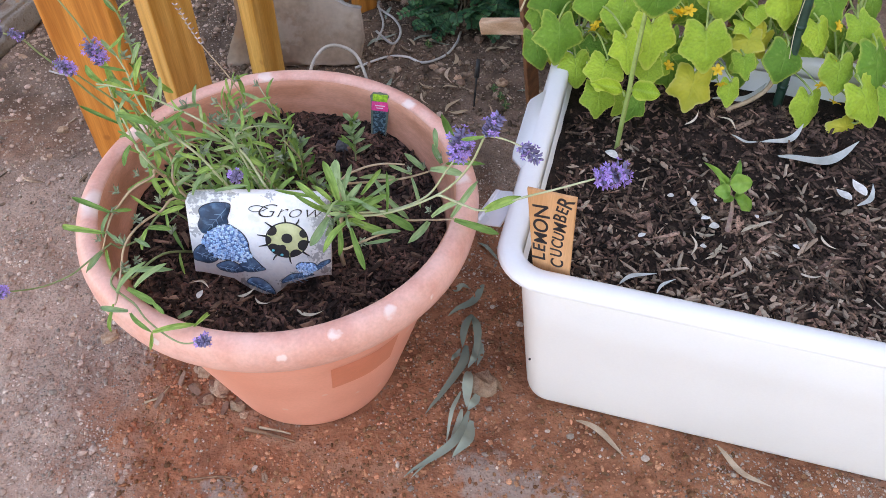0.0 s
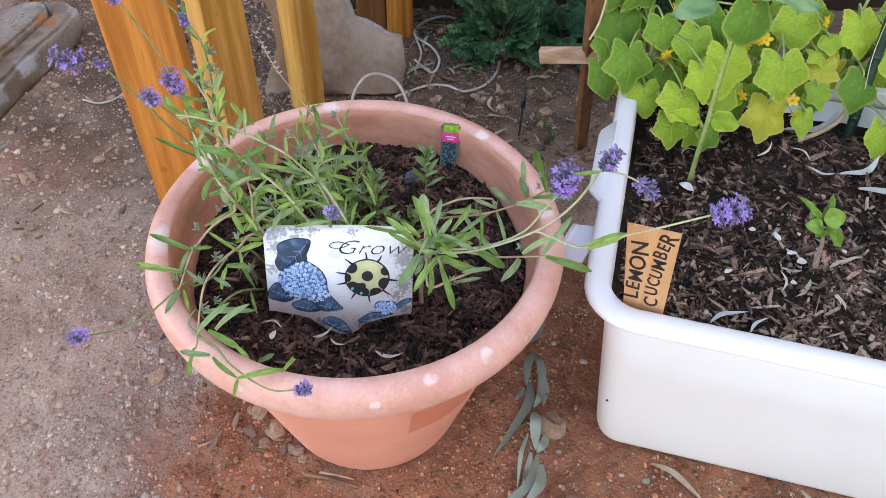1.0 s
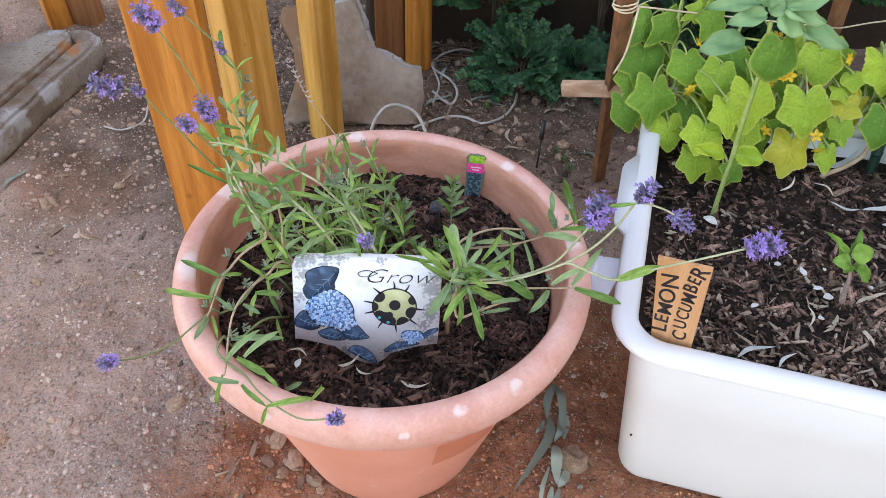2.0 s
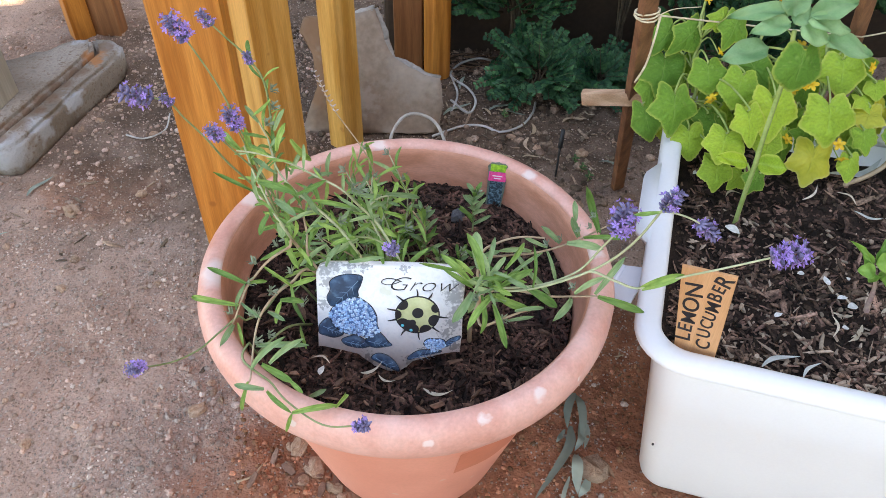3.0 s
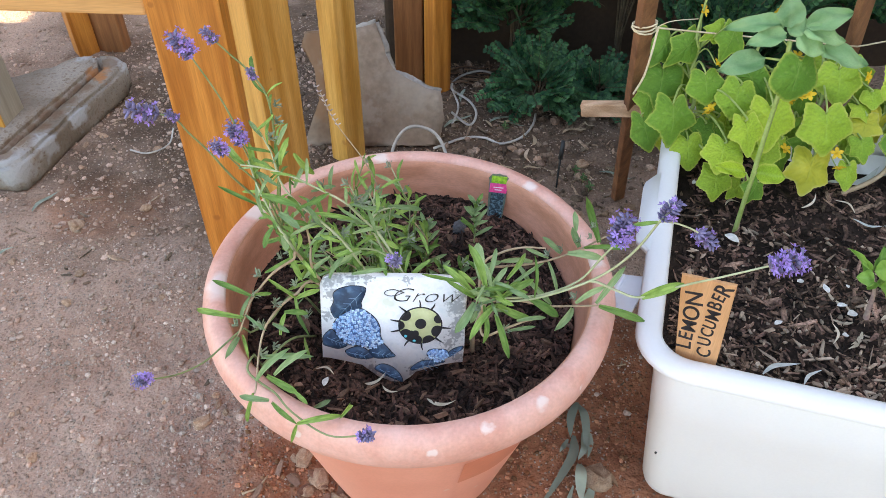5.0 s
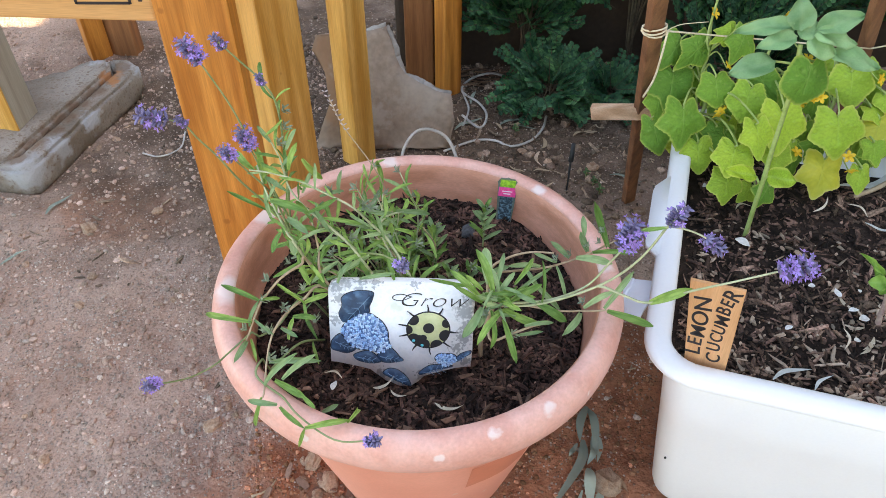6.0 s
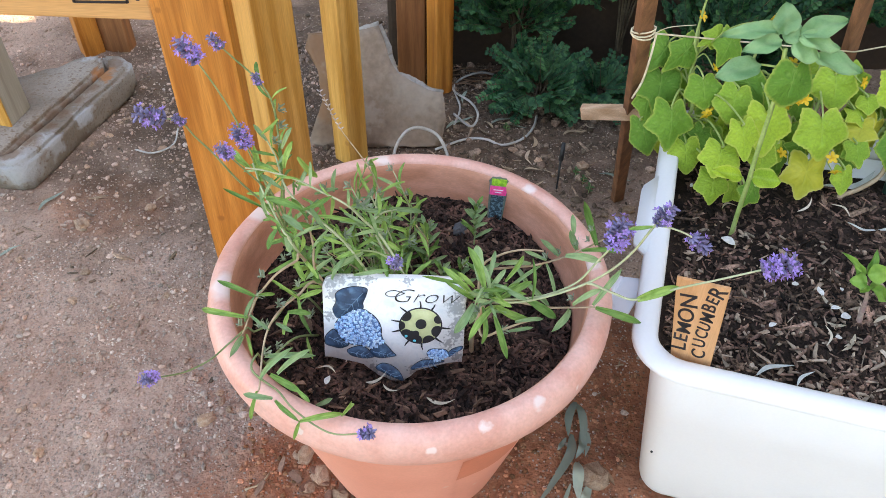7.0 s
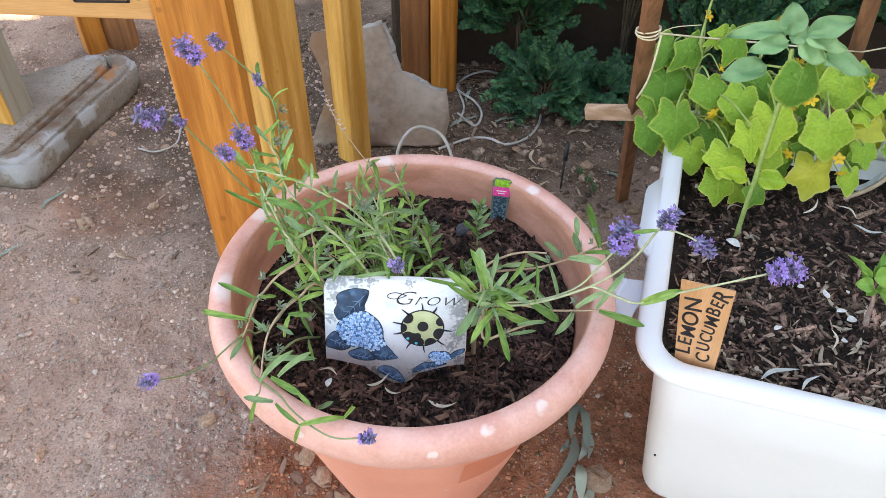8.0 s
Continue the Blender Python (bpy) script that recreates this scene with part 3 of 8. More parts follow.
def ground_height(x, y):
    x, y = np.asarray(x, float), np.asarray(y, float)
    h = 0.007 * value_noise(x, y, 0.22, 1) + 0.0040 * value_noise(x, y, 0.06, 2) + 0.0024 * value_noise(x, y, 0.022, 3) + 0.0014 * value_noise(x, y, 0.010, 4)
    calm = np.clip((np.hypot(x, y) - 0.13) / 0.10, 0.15, 1)
    return -0.004 + h * calm


def ground_at(x, y):
    return float(ground_height([x], [y])[0])


# tub's own axes: along its front, along its side
TUB = radians(-16.0)
ALONG, BACK = Vector((math.cos(TUB), math.sin(TUB), 0)), Vector((-math.sin(TUB), math.cos(TUB), 0))


def tub_at(a, b, z):
    return ALONG * a + BACK * b + Vector((0, 0, z))


def pot_soil_height(x, y):
    hollow = 0.013 * np.exp(-((np.asarray(x) + 0.005) / 0.055) ** 2 - ((np.asarray(y) + 0.105) / 0.032) ** 2)
    return 0.277 - hollow + 0.10 * np.asarray(y) + 0.004 * value_noise(x, y, 0.05, 11) + 0.002 * value_noise(x, y, 0.015, 12)


def tub_soil_height(x, y):
    return 0.255 + 0.007 * value_noise(x, y, 0.12, 21) + 0.004 * value_noise(x, y, 0.035, 22) + 0.0015 * value_noise(x, y, 0.012, 23)


# ---- large structure ----
def build_ground():
    xs = np.r_[[-80, -40, -20, -10, -6, -4, -2.8, -2.1, -1.7], np.arange(-1.40, 1.2, 0.005), [1.7, 2.1, 2.8, 4, 6, 10, 20, 40, 80]]
    ys = np.r_[[-80, -40, -20, -10, -6, -4, -2.5, -1.6, -1.0, -0.7], np.arange(-0.42, 1.45, 0.005), [1.8, 2.2, 2.8, 4, 6, 10, 20, 40, 80]]
    gx, gy = np.meshgrid(xs, ys, indexing="ij")
    verts = np.stack([gx.ravel(), gy.ravel(), ground_height(gx.ravel(), gy.ravel())], 1)
    i, j = np.meshgrid(np.arange(len(xs) - 1), np.arange(len(ys) - 1), indexing="ij")
    a = (i * len(ys) + j).ravel()
    faces = np.stack([a, a + len(ys), a + len(ys) + 1, a + 1], 1)
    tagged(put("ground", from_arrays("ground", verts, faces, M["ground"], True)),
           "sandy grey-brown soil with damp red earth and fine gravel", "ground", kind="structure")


def build_walls():
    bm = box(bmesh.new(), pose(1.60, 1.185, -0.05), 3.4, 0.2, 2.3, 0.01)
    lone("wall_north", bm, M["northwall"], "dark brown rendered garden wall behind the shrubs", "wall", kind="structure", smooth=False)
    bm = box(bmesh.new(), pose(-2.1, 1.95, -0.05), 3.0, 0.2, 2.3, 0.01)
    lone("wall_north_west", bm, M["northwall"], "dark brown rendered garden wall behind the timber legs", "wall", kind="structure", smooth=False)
    # two out-of-view walls, added only to block the sun and shape its patch
    bm = box(bmesh.new(), pose(2.75, -2.95, -0.05), 0.25, 8.0, 3.9, 0.01)
    lone("sun_block_east", bm, M["eastwall"], "plain unseen wall added to keep the sun off the garden", "wall", kind="structure", smooth=False)
    bm = box(bmesh.new(), pose(2.75, 4.25, -0.05), 0.25, 6.4, 3.05, 0.01)
    lone("sun_block_low", bm, M["eastwall"], "lower unseen wall added to let sun reach the far corner", "wall", kind="structure", smooth=False)


build_ground()
build_walls()


# ---- pot ----
def build_pot():
    pot = base("plant_pot", (0, 0, 0), "large round salmon plastic pot with thick rolled rim on damp soil", "plant pot")
    bm = bmesh.new()
    rings = lathe(bm, ((0.120, 0.0), (0.1265, 0.002), (0.1295, 0.010), (0.143, 0.06), (0.159, 0.12), (0.175, 0.18), (0.190, 0.235), (0.2035, 0.285),
                       (0.2080, 0.306), (0.2056, 0.306), (0.200, 0.285), (0.186, 0.235), (0.169, 0.18), (0.153, 0.12), (0.137, 0.06), (0.122, 0.012)))
    bm.faces.new(rings[0][::-1])
    bm.faces.new(rings[-1])
    body = part("body", bm, M["terracotta"], pot, "smooth salmon-orange plastic pot wall")
    bm = bmesh.new()
    lathe(bm, ((0.2085, 0.305), (0.215, 0.303), (0.223, 0.304), (0.2292, 0.308), (0.2330, 0.315), (0.2350, 0.325), (0.2350, 0.335), (0.2325, 0.344), (0.2275, 0.3505),
               (0.2205, 0.3538), (0.2145, 0.354), (0.2090, 0.3515), (0.2072, 0.348), (0.2085, 0.340), (0.2085, 0.305)))
    part("rim", bm, M["rim"], pot, "paler dusty rolled rim with white scuffs")
    bm = bmesh.new()
    # inner face in a deeper terracotta than the outer wall
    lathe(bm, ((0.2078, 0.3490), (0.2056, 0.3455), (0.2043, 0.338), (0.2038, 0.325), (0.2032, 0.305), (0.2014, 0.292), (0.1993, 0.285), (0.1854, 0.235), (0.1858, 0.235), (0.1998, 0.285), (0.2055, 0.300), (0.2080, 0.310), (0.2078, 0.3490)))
    part("inner_wall", bm, M["inside"], pot, "smooth inner wall, darker than the outer wall")
    # darker rectangle where a sticker was
    bm = bmesh.new()
    rows = []
    for k in range(9):
        a = radians(-71 + 28 * k / 8)
        rows.append([bm.verts.new(((r + 0.0006) * math.cos(a), (r + 0.0006) * math.sin(a), z + 0.001 * math.sin(k)))
                     for r, z in ((0.1701, 0.161), (0.1771, 0.187), (0.1836, 0.211), (0.1892, 0.232))])
    for one, two in zip(rows, rows[1:]):
        for q in range(3):
            bm.faces.new((one[q], two[q], two[q + 1], one[q + 1]))
    part("sticker_mark", bm, M["patch"], body, "darker rectangle left by a removed label")
    return pot


def soil_reach(turns):
    """How far the soil reaches to the pot's inner wall, by direction."""
    r = np.full(len(turns), 0.19)
    for _ in range(6):
        z = pot_soil_height(r * np.cos(turns), r * np.sin(turns))
        r = np.interp(z, (0.18, 0.235, 0.285, 0.300), (0.169, 0.186, 0.200, 0.2028)) - 0.0016
    return r


def soil_disc():
    bm = bmesh.new()
    turns = np.arange(110) * 2 * np.pi / 110
    out = soil_reach(turns)
    rings = []
    for k in range(1, 34):
        x, y = out * np.cos(turns) * k / 33, out * np.sin(turns) * k / 33
        rings.append([bm.verts.new(p) for p in zip(x.tolist(), y.tolist(), pot_soil_height(x, y).tolist())])
    bm.faces.new(rings[0])
    for one, two in zip(rings, rings[1:]):
        for j in range(110):
            i = (j + 1) % 110
            bm.faces.new((one[j], one[i], two[i], two[j]))
    low = [bm.verts.new((0.184 * math.cos(2 * math.pi * j / 110), 0.184 * math.sin(2 * math.pi * j / 110), 0.245)) for j in range(110)]
    for j in range(110):
        i = (j + 1) % 110
        bm.faces.new((rings[-1][j], rings[-1][i], low[i], low[j]))
    bm.faces.new(low[::-1])
    lone("pot_soil", bm, M["potsoil"], "dark brown damp potting soil filling the round pot", "soil", kind="stuff")


CHIP_LINE = ((-1, 0.35), (-0.65, 0.9), (0.45, 1), (1, 0.4), (0.85, -0.7), (-0.6, -1))
CHIP = np.array([(x, y, -1) for x, y in CHIP_LINE] + [(0.93 * x, 0.8 * y, 1) for x, y in CHIP_LINE], float)
CHIP_FACES = [(5, 4, 3, 2), (5, 2, 1, 0), (6, 7, 8, 9), (6, 9, 10, 11)] + [(k, (k + 1) % 6, (k + 1) % 6 + 6, k + 6) for k in range(6)]
CHIP_FACES = np.array(CHIP_FACES)


def chips(name, places, longest, material, seed, label, category, flat=0.35, lift=0.3, hold=None):
    """A layer of splintered bark chips lying at the places."""
    rng = np.random.RandomState(seed)
    n = len(places)
    length = (0.14 + 0.86 * rng.uniform(0, 1, n) ** 2.6) * longest * rng.choice([1.0, 1.0, 1.0, 1.6], n)
    half = np.stack([length / 2, length * rng.uniform(0.06, 0.30, n) * np.clip(0.012 / length, 0.4, 1.3), rng.uniform(0.0005, 0.0016, n)], 1)
    verts = CHIP[None] * half[:, None] * np.tile(rng.uniform(0.45, 1.3, (n, 6, 3)), (1, 2, 1))
    yaw, pitch, roll = rng.uniform(0, 2 * np.pi, n), rng.normal(0, flat, n), rng.normal(0, flat * 1.3, n)
    cy, sy, cp, sp, cr, sr = np.cos(yaw), np.sin(yaw), np.cos(pitch), np.sin(pitch), np.cos(roll), np.sin(roll)
    zero, one = np.zeros(n), np.ones(n)
    rz = np.stack([np.stack([cy, -sy, zero], 1), np.stack([sy, cy, zero], 1), np.stack([zero, zero, one], 1)], 1)
    ry = np.stack([np.stack([cp, zero, sp], 1), np.stack([zero, one, zero], 1), np.stack([-sp, zero, cp], 1)], 1)
    rx = np.stack([np.stack([one, zero, zero], 1), np.stack([zero, cr, -sr], 1), np.stack([zero, sr, cr], 1)], 1)
    turn = rz @ ry @ rx
    verts = np.einsum("nij,nkj->nki", turn, verts) + places[:, None]
    verts[:, :, 2] += (half[:, 0] * np.abs(sp) * lift + 0.001)[:, None]
    if hold:
        verts = hold(verts)
    faces = CHIP_FACES[None] + 12 * np.arange(n)[:, None, None]
    tagged(put(name, from_arrays(name, verts.reshape(-1, 3), faces.reshape(-1, 4), material)), label, category, kind="stuff")


def in_pot(verts):
    """Keeps chips inside the pot's wall."""
    far, turn = np.hypot(verts[..., 0], verts[..., 1]), np.arctan2(verts[..., 1], verts[..., 0])
    scale = np.minimum(1, (soil_reach(turn.ravel()).reshape(turn.shape) - 0.0005) / np.maximum(far, 1e-6))
    return verts * np.stack([scale, scale, np.ones_like(scale)], -1)


def in_tub(verts):
    """Keeps chips inside the tub's wall."""
    along = np.maximum(verts[..., 0] * ALONG.x + verts[..., 1] * ALONG.y, RIM[0] + 0.0385)
    back = np.clip(verts[..., 0] * BACK.x + verts[..., 1] * BACK.y, RIM[2] + 0.0355, RIM[3] - 0.0355)
    # the rounded corners at the short side
    ca = np.maximum(along, RIM[0] + 0.0725)
    cb = np.clip(back, RIM[2] + 0.0695, RIM[3] - 0.0695)
    far = np.maximum(np.hypot(along - ca, back - cb), 1e-9)
    pull = np.minimum(1.0, 0.031 / far)
    along, back = ca + (along - ca) * pull, cb + (back - cb) * pull
    return np.stack([along * ALONG.x + back * BACK.x, along * ALONG.y + back * BACK.y, verts[..., 2]], -1)


def pot_mulch():
    rng = np.random.RandomState(5)
    a = rng.uniform(0, 2 * np.pi, 9500)
    r = (soil_reach(a) - 0.002) * np.sqrt(rng.uniform(0, 1, 9500))
    x, y = r * np.cos(a), r * np.sin(a)
    chips("pot_mulch", np.stack([x, y, pot_soil_height(x, y)], 1), 0.024, M["potchip"], 6, "brown bark mulch scattered over the pot's soil", "mulch", 0.3, hold=in_pot)


build_pot()
soil_disc()
pot_mulch()


# ---- white tub ----
def rounded_ring(bm, a0, a1, b0, b1, radius, z, n=8):
    ring = []
    for ca, cb, start in ((a1 - radius, b0 + radius, -90), (a1 - radius, b1 - radius, 0), (a0 + radius, b1 - radius, 90), (a0 + radius, b0 + radius, 180)):
        for k in range(n + 1):
            t = radians(start + 90 * k / n)
            ring.append(bm.verts.new(tub_at(ca + radius * math.cos(t), cb + radius * math.sin(t), z)))
    return ring


RIM = (0.261, 1.31, -0.038, 0.515)


def build_tub():
    tub = base("planter_tub", tub_at(0.30, 0.0, 0), "large white plastic storage tub used as planter on bare soil", "planter tub")
    # inset from the rim's outer line, height, corner radius
    def loft(bm, rows):
        rings = [rounded_ring(bm, RIM[0] + d + max(0.0, 0.016 * (1 - z / 0.30)), RIM[1] - d, RIM[2] + d, RIM[3] - d, r, z) for d, z, r in rows]
        for one, two in zip(rings, rings[1:]):
            for j in range(len(one)):
                i = (j + 1) % len(one)
                bm.faces.new((one[j], one[i], two[i], two[j]))
        return rings
    bm = bmesh.new()
    rings = loft(bm, ((0.060, 0.002, 0.025), (0.051, 0.0, 0.030), (0.047, 0.004, 0.033), (0.045, 0.012, 0.035), (0.039, 0.10, 0.036), (0.0335, 0.19, 0.037), (0.0265, 0.298, 0.040),
                      (0.0300, 0.298, 0.036), (0.037, 0.19, 0.032), (0.043, 0.10, 0.029), (0.050, 0.012, 0.026)))
    bm.faces.new(rings[0][::-1])
    bm.faces.new(rings[-1])
    part("body", bm, M["white"], tub, "smooth white plastic tub wall")
    bm = bmesh.new()
    loft(bm, ((0.0262, 0.296, 0.044), (0.020, 0.2975, 0.050), (0.012, 0.2985, 0.056), (0.004, 0.3000, 0.060), (0.0, 0.3045, 0.062), (0.002, 0.3095, 0.060), (0.008, 0.3135, 0.055), (0.016, 0.315, 0.05),
              (0.0235, 0.3147, 0.042), (0.0275, 0.3132, 0.036), (0.0295, 0.3095, 0.033), (0.0303, 0.300, 0.033), (0.0306, 0.287, 0.035), (0.0262, 0.296, 0.044)))
    part("rim", bm, M["white"], tub, "thick rounded white rim")
    # grip ledge on the short side, and the clip below it
    bm = bmesh.new()
    outline = ((0.276, 0.150), (0.262, 0.156), (0.2475, 0.172), (0.2460, 0.180), (0.2455, 0.285), (0.2475, 0.296), (0.261, 0.318), (0.276, 0.326))
    low = [bm.verts.new(tub_at(a, b, 0.300)) for a, b in outline]
    top = [bm.verts.new(tub_at(a, b, 0.3125 if a > 0.27 else 0.3105)) for a, b in outline]
    bm.faces.new(low[::-1])
    bm.faces.new(top)
    for j in range(len(low)):
        i = (j + 1) % len(low)
        bm.faces.new((low[j], low[i], top[i], top[j]))
    bmesh.ops.bevel(bm, geom=[e for e in bm.edges if abs(e.verts[0].co.z - e.verts[1].co.z) < 1e-5], offset=0.002, segments=2, affect="EDGES")
    part("grip", bm, M["white"], tub, "moulded grip ledge")
    bm = bmesh.new()
    m = Matrix.Translation(tub_at(0.264, 0.092, 0.293)) @ Matrix.Rotation(TUB, 4, "Z") @ Matrix.Rotation(radians(-118), 4, "Y") @ Matrix.Rotation(radians(-20), 4, "X")
    box(bm, m, 0.003, 0.060, 0.042, 0.0012)
    box(bm, m @ pose(0.003, 0, 0.034), 0.006, 0.054, 0.007, 0.0012)
    part("clip", bm, M["translucent"], tub, "milky plastic lid clip hanging open")
    bm = bmesh.new()
    bmesh.ops.create_icosphere(bm, subdivisions=1, radius=0.0018, matrix=Matrix.Translation(tub_at(0.323, -0.0025, 0.115)))
    lone("soil_speck", bm, M["dark"], "tiny dark speck of soil stuck on the tub wall", "speck")
    return tub


def tub_soil():
    na, nb = 150, 84
    a = np.linspace(RIM[0] + 0.0350, RIM[1] - 0.0330, na)
    b = np.linspace(RIM[2] + 0.0330, RIM[3] - 0.0330, nb)
    ga, gb = np.meshgrid(a, b, indexing="ij")
    # pull the corners in to the tub's rounding
    ca, cb = np.clip(ga, a[0] + 0.034, a[-1] - 0.034), np.clip(gb, b[0] + 0.034, b[-1] - 0.034)
    da, db = ga - ca, gb - cb
    far = np.maximum(np.hypot(da, db), 1e-9)
    reach = np.maximum(np.abs(da), np.abs(db)) / far
    ga, gb = ca + da * reach, cb + db * reach
    x, y = ALONG.x * ga + BACK.x * gb, ALONG.y * ga + BACK.y * gb
    verts = np.stack([x.ravel(), y.ravel(), tub_soil_height(x.ravel(), y.ravel())], 1)
    i, j = np.meshgrid(np.arange(na - 1), np.arange(nb - 1), indexing="ij")
    k = (i * nb + j).ravel()
    faces = np.stack([k, k + nb, k + nb + 1, k + 1], 1)
    tagged(put("tub_soil", from_arrays("tub_soil", verts, faces, M["boxsoil"], True)), "dark brown crumbly planting soil filling the white tub", "soil", kind="stuff")
    rng = np.random.RandomState(8)
    n = 21000
    ca = RIM[0] + 0.041 + (0.73 * rng.uniform(0, 1, n))
    cb = rng.uniform(RIM[2] + 0.039, RIM[3] - 0.055, n)
    thin = rng.uniform(0, 1, n) < np.clip(1.13 - 3.6 * np.clip(cb - 0.055, 0, 1), 0.10, 1) * np.clip(0.62 + 1.1 * value_noise(ca, cb, 0.065, 24), 0.12, 1)
    ca, cb = ca[thin], cb[thin]
    x, y = ALONG.x * ca + BACK.x * cb, ALONG.y * ca + BACK.y * cb
    chips("tub_mulch", np.stack([x, y, tub_soil_height(x, y)], 1), 0.034, M["boxchip"], 9, "weathered grey-brown bark mulch strewn over the tub's soil", "mulch", 0.32, hold=in_tub)


def dark_bark():
    rng = np.random.RandomState(15)
    ca, cb = RIM[0] + 0.052 + 0.74 * rng.uniform(0, 1, 7500), RIM[2] + 0.050 + 0.44 * rng.uniform(0, 1, 7500)
    x, y = ALONG.x * ca + BACK.x * cb, ALONG.y * ca + BACK.y * cb
    chips("dark_bark", np.stack([x, y, tub_soil_height(x, y)], 1), 0.022, M["darkchip"], 16, "small dark brown bark bits over the tub's soil", "mulch", 0.35, hold=in_tub)


build_tub()
tub_soil()
dark_bark()
rng_chip = np.random.RandomState(12)
along_at, back_at = RIM[0] + 0.06 + 0.66 * rng_chip.uniform(0, 1, 950), RIM[2] + 0.050 + 0.30 * rng_chip.uniform(0, 1, 950) ** 1.6
chip_x, chip_y = ALONG.x * along_at + BACK.x * back_at, ALONG.y * along_at + BACK.y * back_at
chips("pale_splinters", np.stack([chip_x, chip_y, tub_soil_height(chip_x, chip_y) + 0.003], 1), 0.024, M["splinter"], 13, "pale tan wood splinters among the tub's mulch", "mulch", 0.3, hold=in_tub)
ring_at, turn_at = 0.172 * np.sqrt(rng_chip.uniform(0, 1, 420)), rng_chip.uniform(0, 2 * np.pi, 420)
chip_x, chip_y = ring_at * np.cos(turn_at), ring_at * np.sin(turn_at)
chips("bark_splinters", np.stack([chip_x, chip_y, pot_soil_height(chip_x, chip_y) + 0.003], 1), 0.022, M["redchip"], 14, "red-brown bark splinters among the pot's mulch", "mulch", 0.3, hold=in_pot)


# ---- timber posts ----
def post(label, x0, x1, y0, y1, z0, z1, material, turn=0.0, lean=0.0):
    """A sawn timber post with eased edges."""
    at = ((x0 + x1) / 2, (y0 + y1) / 2, z0)
    ob = base("wooden_post", at, label, "post", "timber posts")
    m = pose(*at, 0, lean, turn)
    bm = box(bmesh.new(), m, x1 - x0, y1 - y0, z1 - z0, 0.004, 2)
    part("shaft", bm, material, ob, smooth=False)
    return ob


def build_posts():
    g = ground_at
    post("thick honey-orange stained pine post beside the round pot", -0.293, -0.209, 0.172, 0.206, g(-0.25, 0.2) - 0.01, 0.80, M["pine"])
    post("honey-yellow stained pine post among the timber posts", -0.2535, -0.1895, 0.353, 0.417, g(-0.22, 0.4) - 0.01, 0.80, M["pine_pale"], 40)
    post("honey-yellow stained pine post before the leaning slab", -0.181, -0.131, 0.655, 0.705, g(-0.15, 0.7) - 0.01, 0.85, M["pine_pale"], 47)
    post("dark reddish-brown timber post behind the leaning slab", -0.072, -0.006, 0.985, 1.06, -0.01, 0.9, M["darkpine"])
    post("honey-orange stained pine post behind the leaning slab", 0.004, 0.050, 0.94, 0.986, -0.01, 0.9, M["pine"], 30)
    grey = post("weathered grey-sided timber post standing on the concrete block", -0.943, -0.851, 0.703, 0.772, 0.060, 0.8, M["greywood"], -10)
    bm = box(bmesh.new(), pose(-0.897, 0.7375, 0.060, 0, 0, -10) @ pose(0, -0.0355, 0), 0.091, 0.004, 0.739, 0.001)
    part("facing", bm, M["pine_pale"], grey, "honey-yellow front face", smooth=False)
    # both legs take darker wood colours in place of a top board's shade
    post("honey-yellow stained timber leg behind the concrete block", -0.880, -0.830, 1.10, 1.15, -0.01, 0.62, M["pine"], 38)
    post("timber leg behind the concrete block, coloured brown for shade", -0.836, -0.755, 1.125, 1.165, -0.01, 0.62, M["darkpine"], -6)
    # rail fixed to the thick post, with a marker scribble
    rail = base("timber_rail", (-0.6, 0.20, 0.577), "stained pine rail on the thick post, scribbled with black marker", "rail")
    bm = box(bmesh.new(), pose(-0.655, 0.20, 0.577, 0, 1.5, 0), 0.718, 0.036, 0.09, 0.003)
    part("board", bm, M["pine_flat"], rail, smooth=False)
    bm = bmesh.new()
    for x, z, sx, sz in ((-0.35, 0.619, 0.060, 0.003), (-0.35, 0.645, 0.060, 0.003), (-0.380, 0.632, 0.003, 0.028), (-0.320, 0.632, 0.003, 0.028), (-0.340, 0.632, 0.003, 0.016), (-0.362, 0.632, 0.003, 0.016), (-0.308, 0.624, 0.004, 0.006)):
        box(bm, pose(x, 0.1816, z - 0.029 - sz / 2), sx, 0.0008, sz)
    part("marker_scribble", bm, M["ink"], rail, "black marker lines", smooth=False)


build_posts()


# ---- concrete ----
def prism(bm, outline, thickness, m, bevel=0.006):
    """A slab with the given outline in its own plane, thick along its z."""
    low = [bm.verts.new(m @ Vector((u, v, 0))) for u, v in outline]
    top = [bm.verts.new(m @ Vector((u, v, thickness))) for u, v in outline]
    faces = [bm.faces.new(low[::-1]), bm.faces.new(top)]
    for j in range(len(low)):
        i = (j + 1) % len(low)
        faces.append(bm.faces.new((low[j], low[i], top[i], top[j])))
    if bevel:
        bmesh.ops.bevel(bm, geom=list({e for f in faces[:2] for e in f.edges}), offset=bevel, segments=2, affect="EDGES")
    return bm


def ragged(bm, cuts, amount, cell):
    """Splits the edges finer and roughens the surface."""
    bmesh.ops.triangulate(bm, faces=bm.faces[:])
    for _ in range(cuts):
        bmesh.ops.subdivide_edges(bm, edges=[e for e in bm.edges if e.calc_length() > cell], cuts=1)
        bmesh.ops.triangulate(bm, faces=bm.faces[:])
    for v in bm.verts:
        v.co += amount * noise.noise_vector(v.co * 28) + 0.5 * amount * noise.noise_vector(v.co * 90)
    return bm


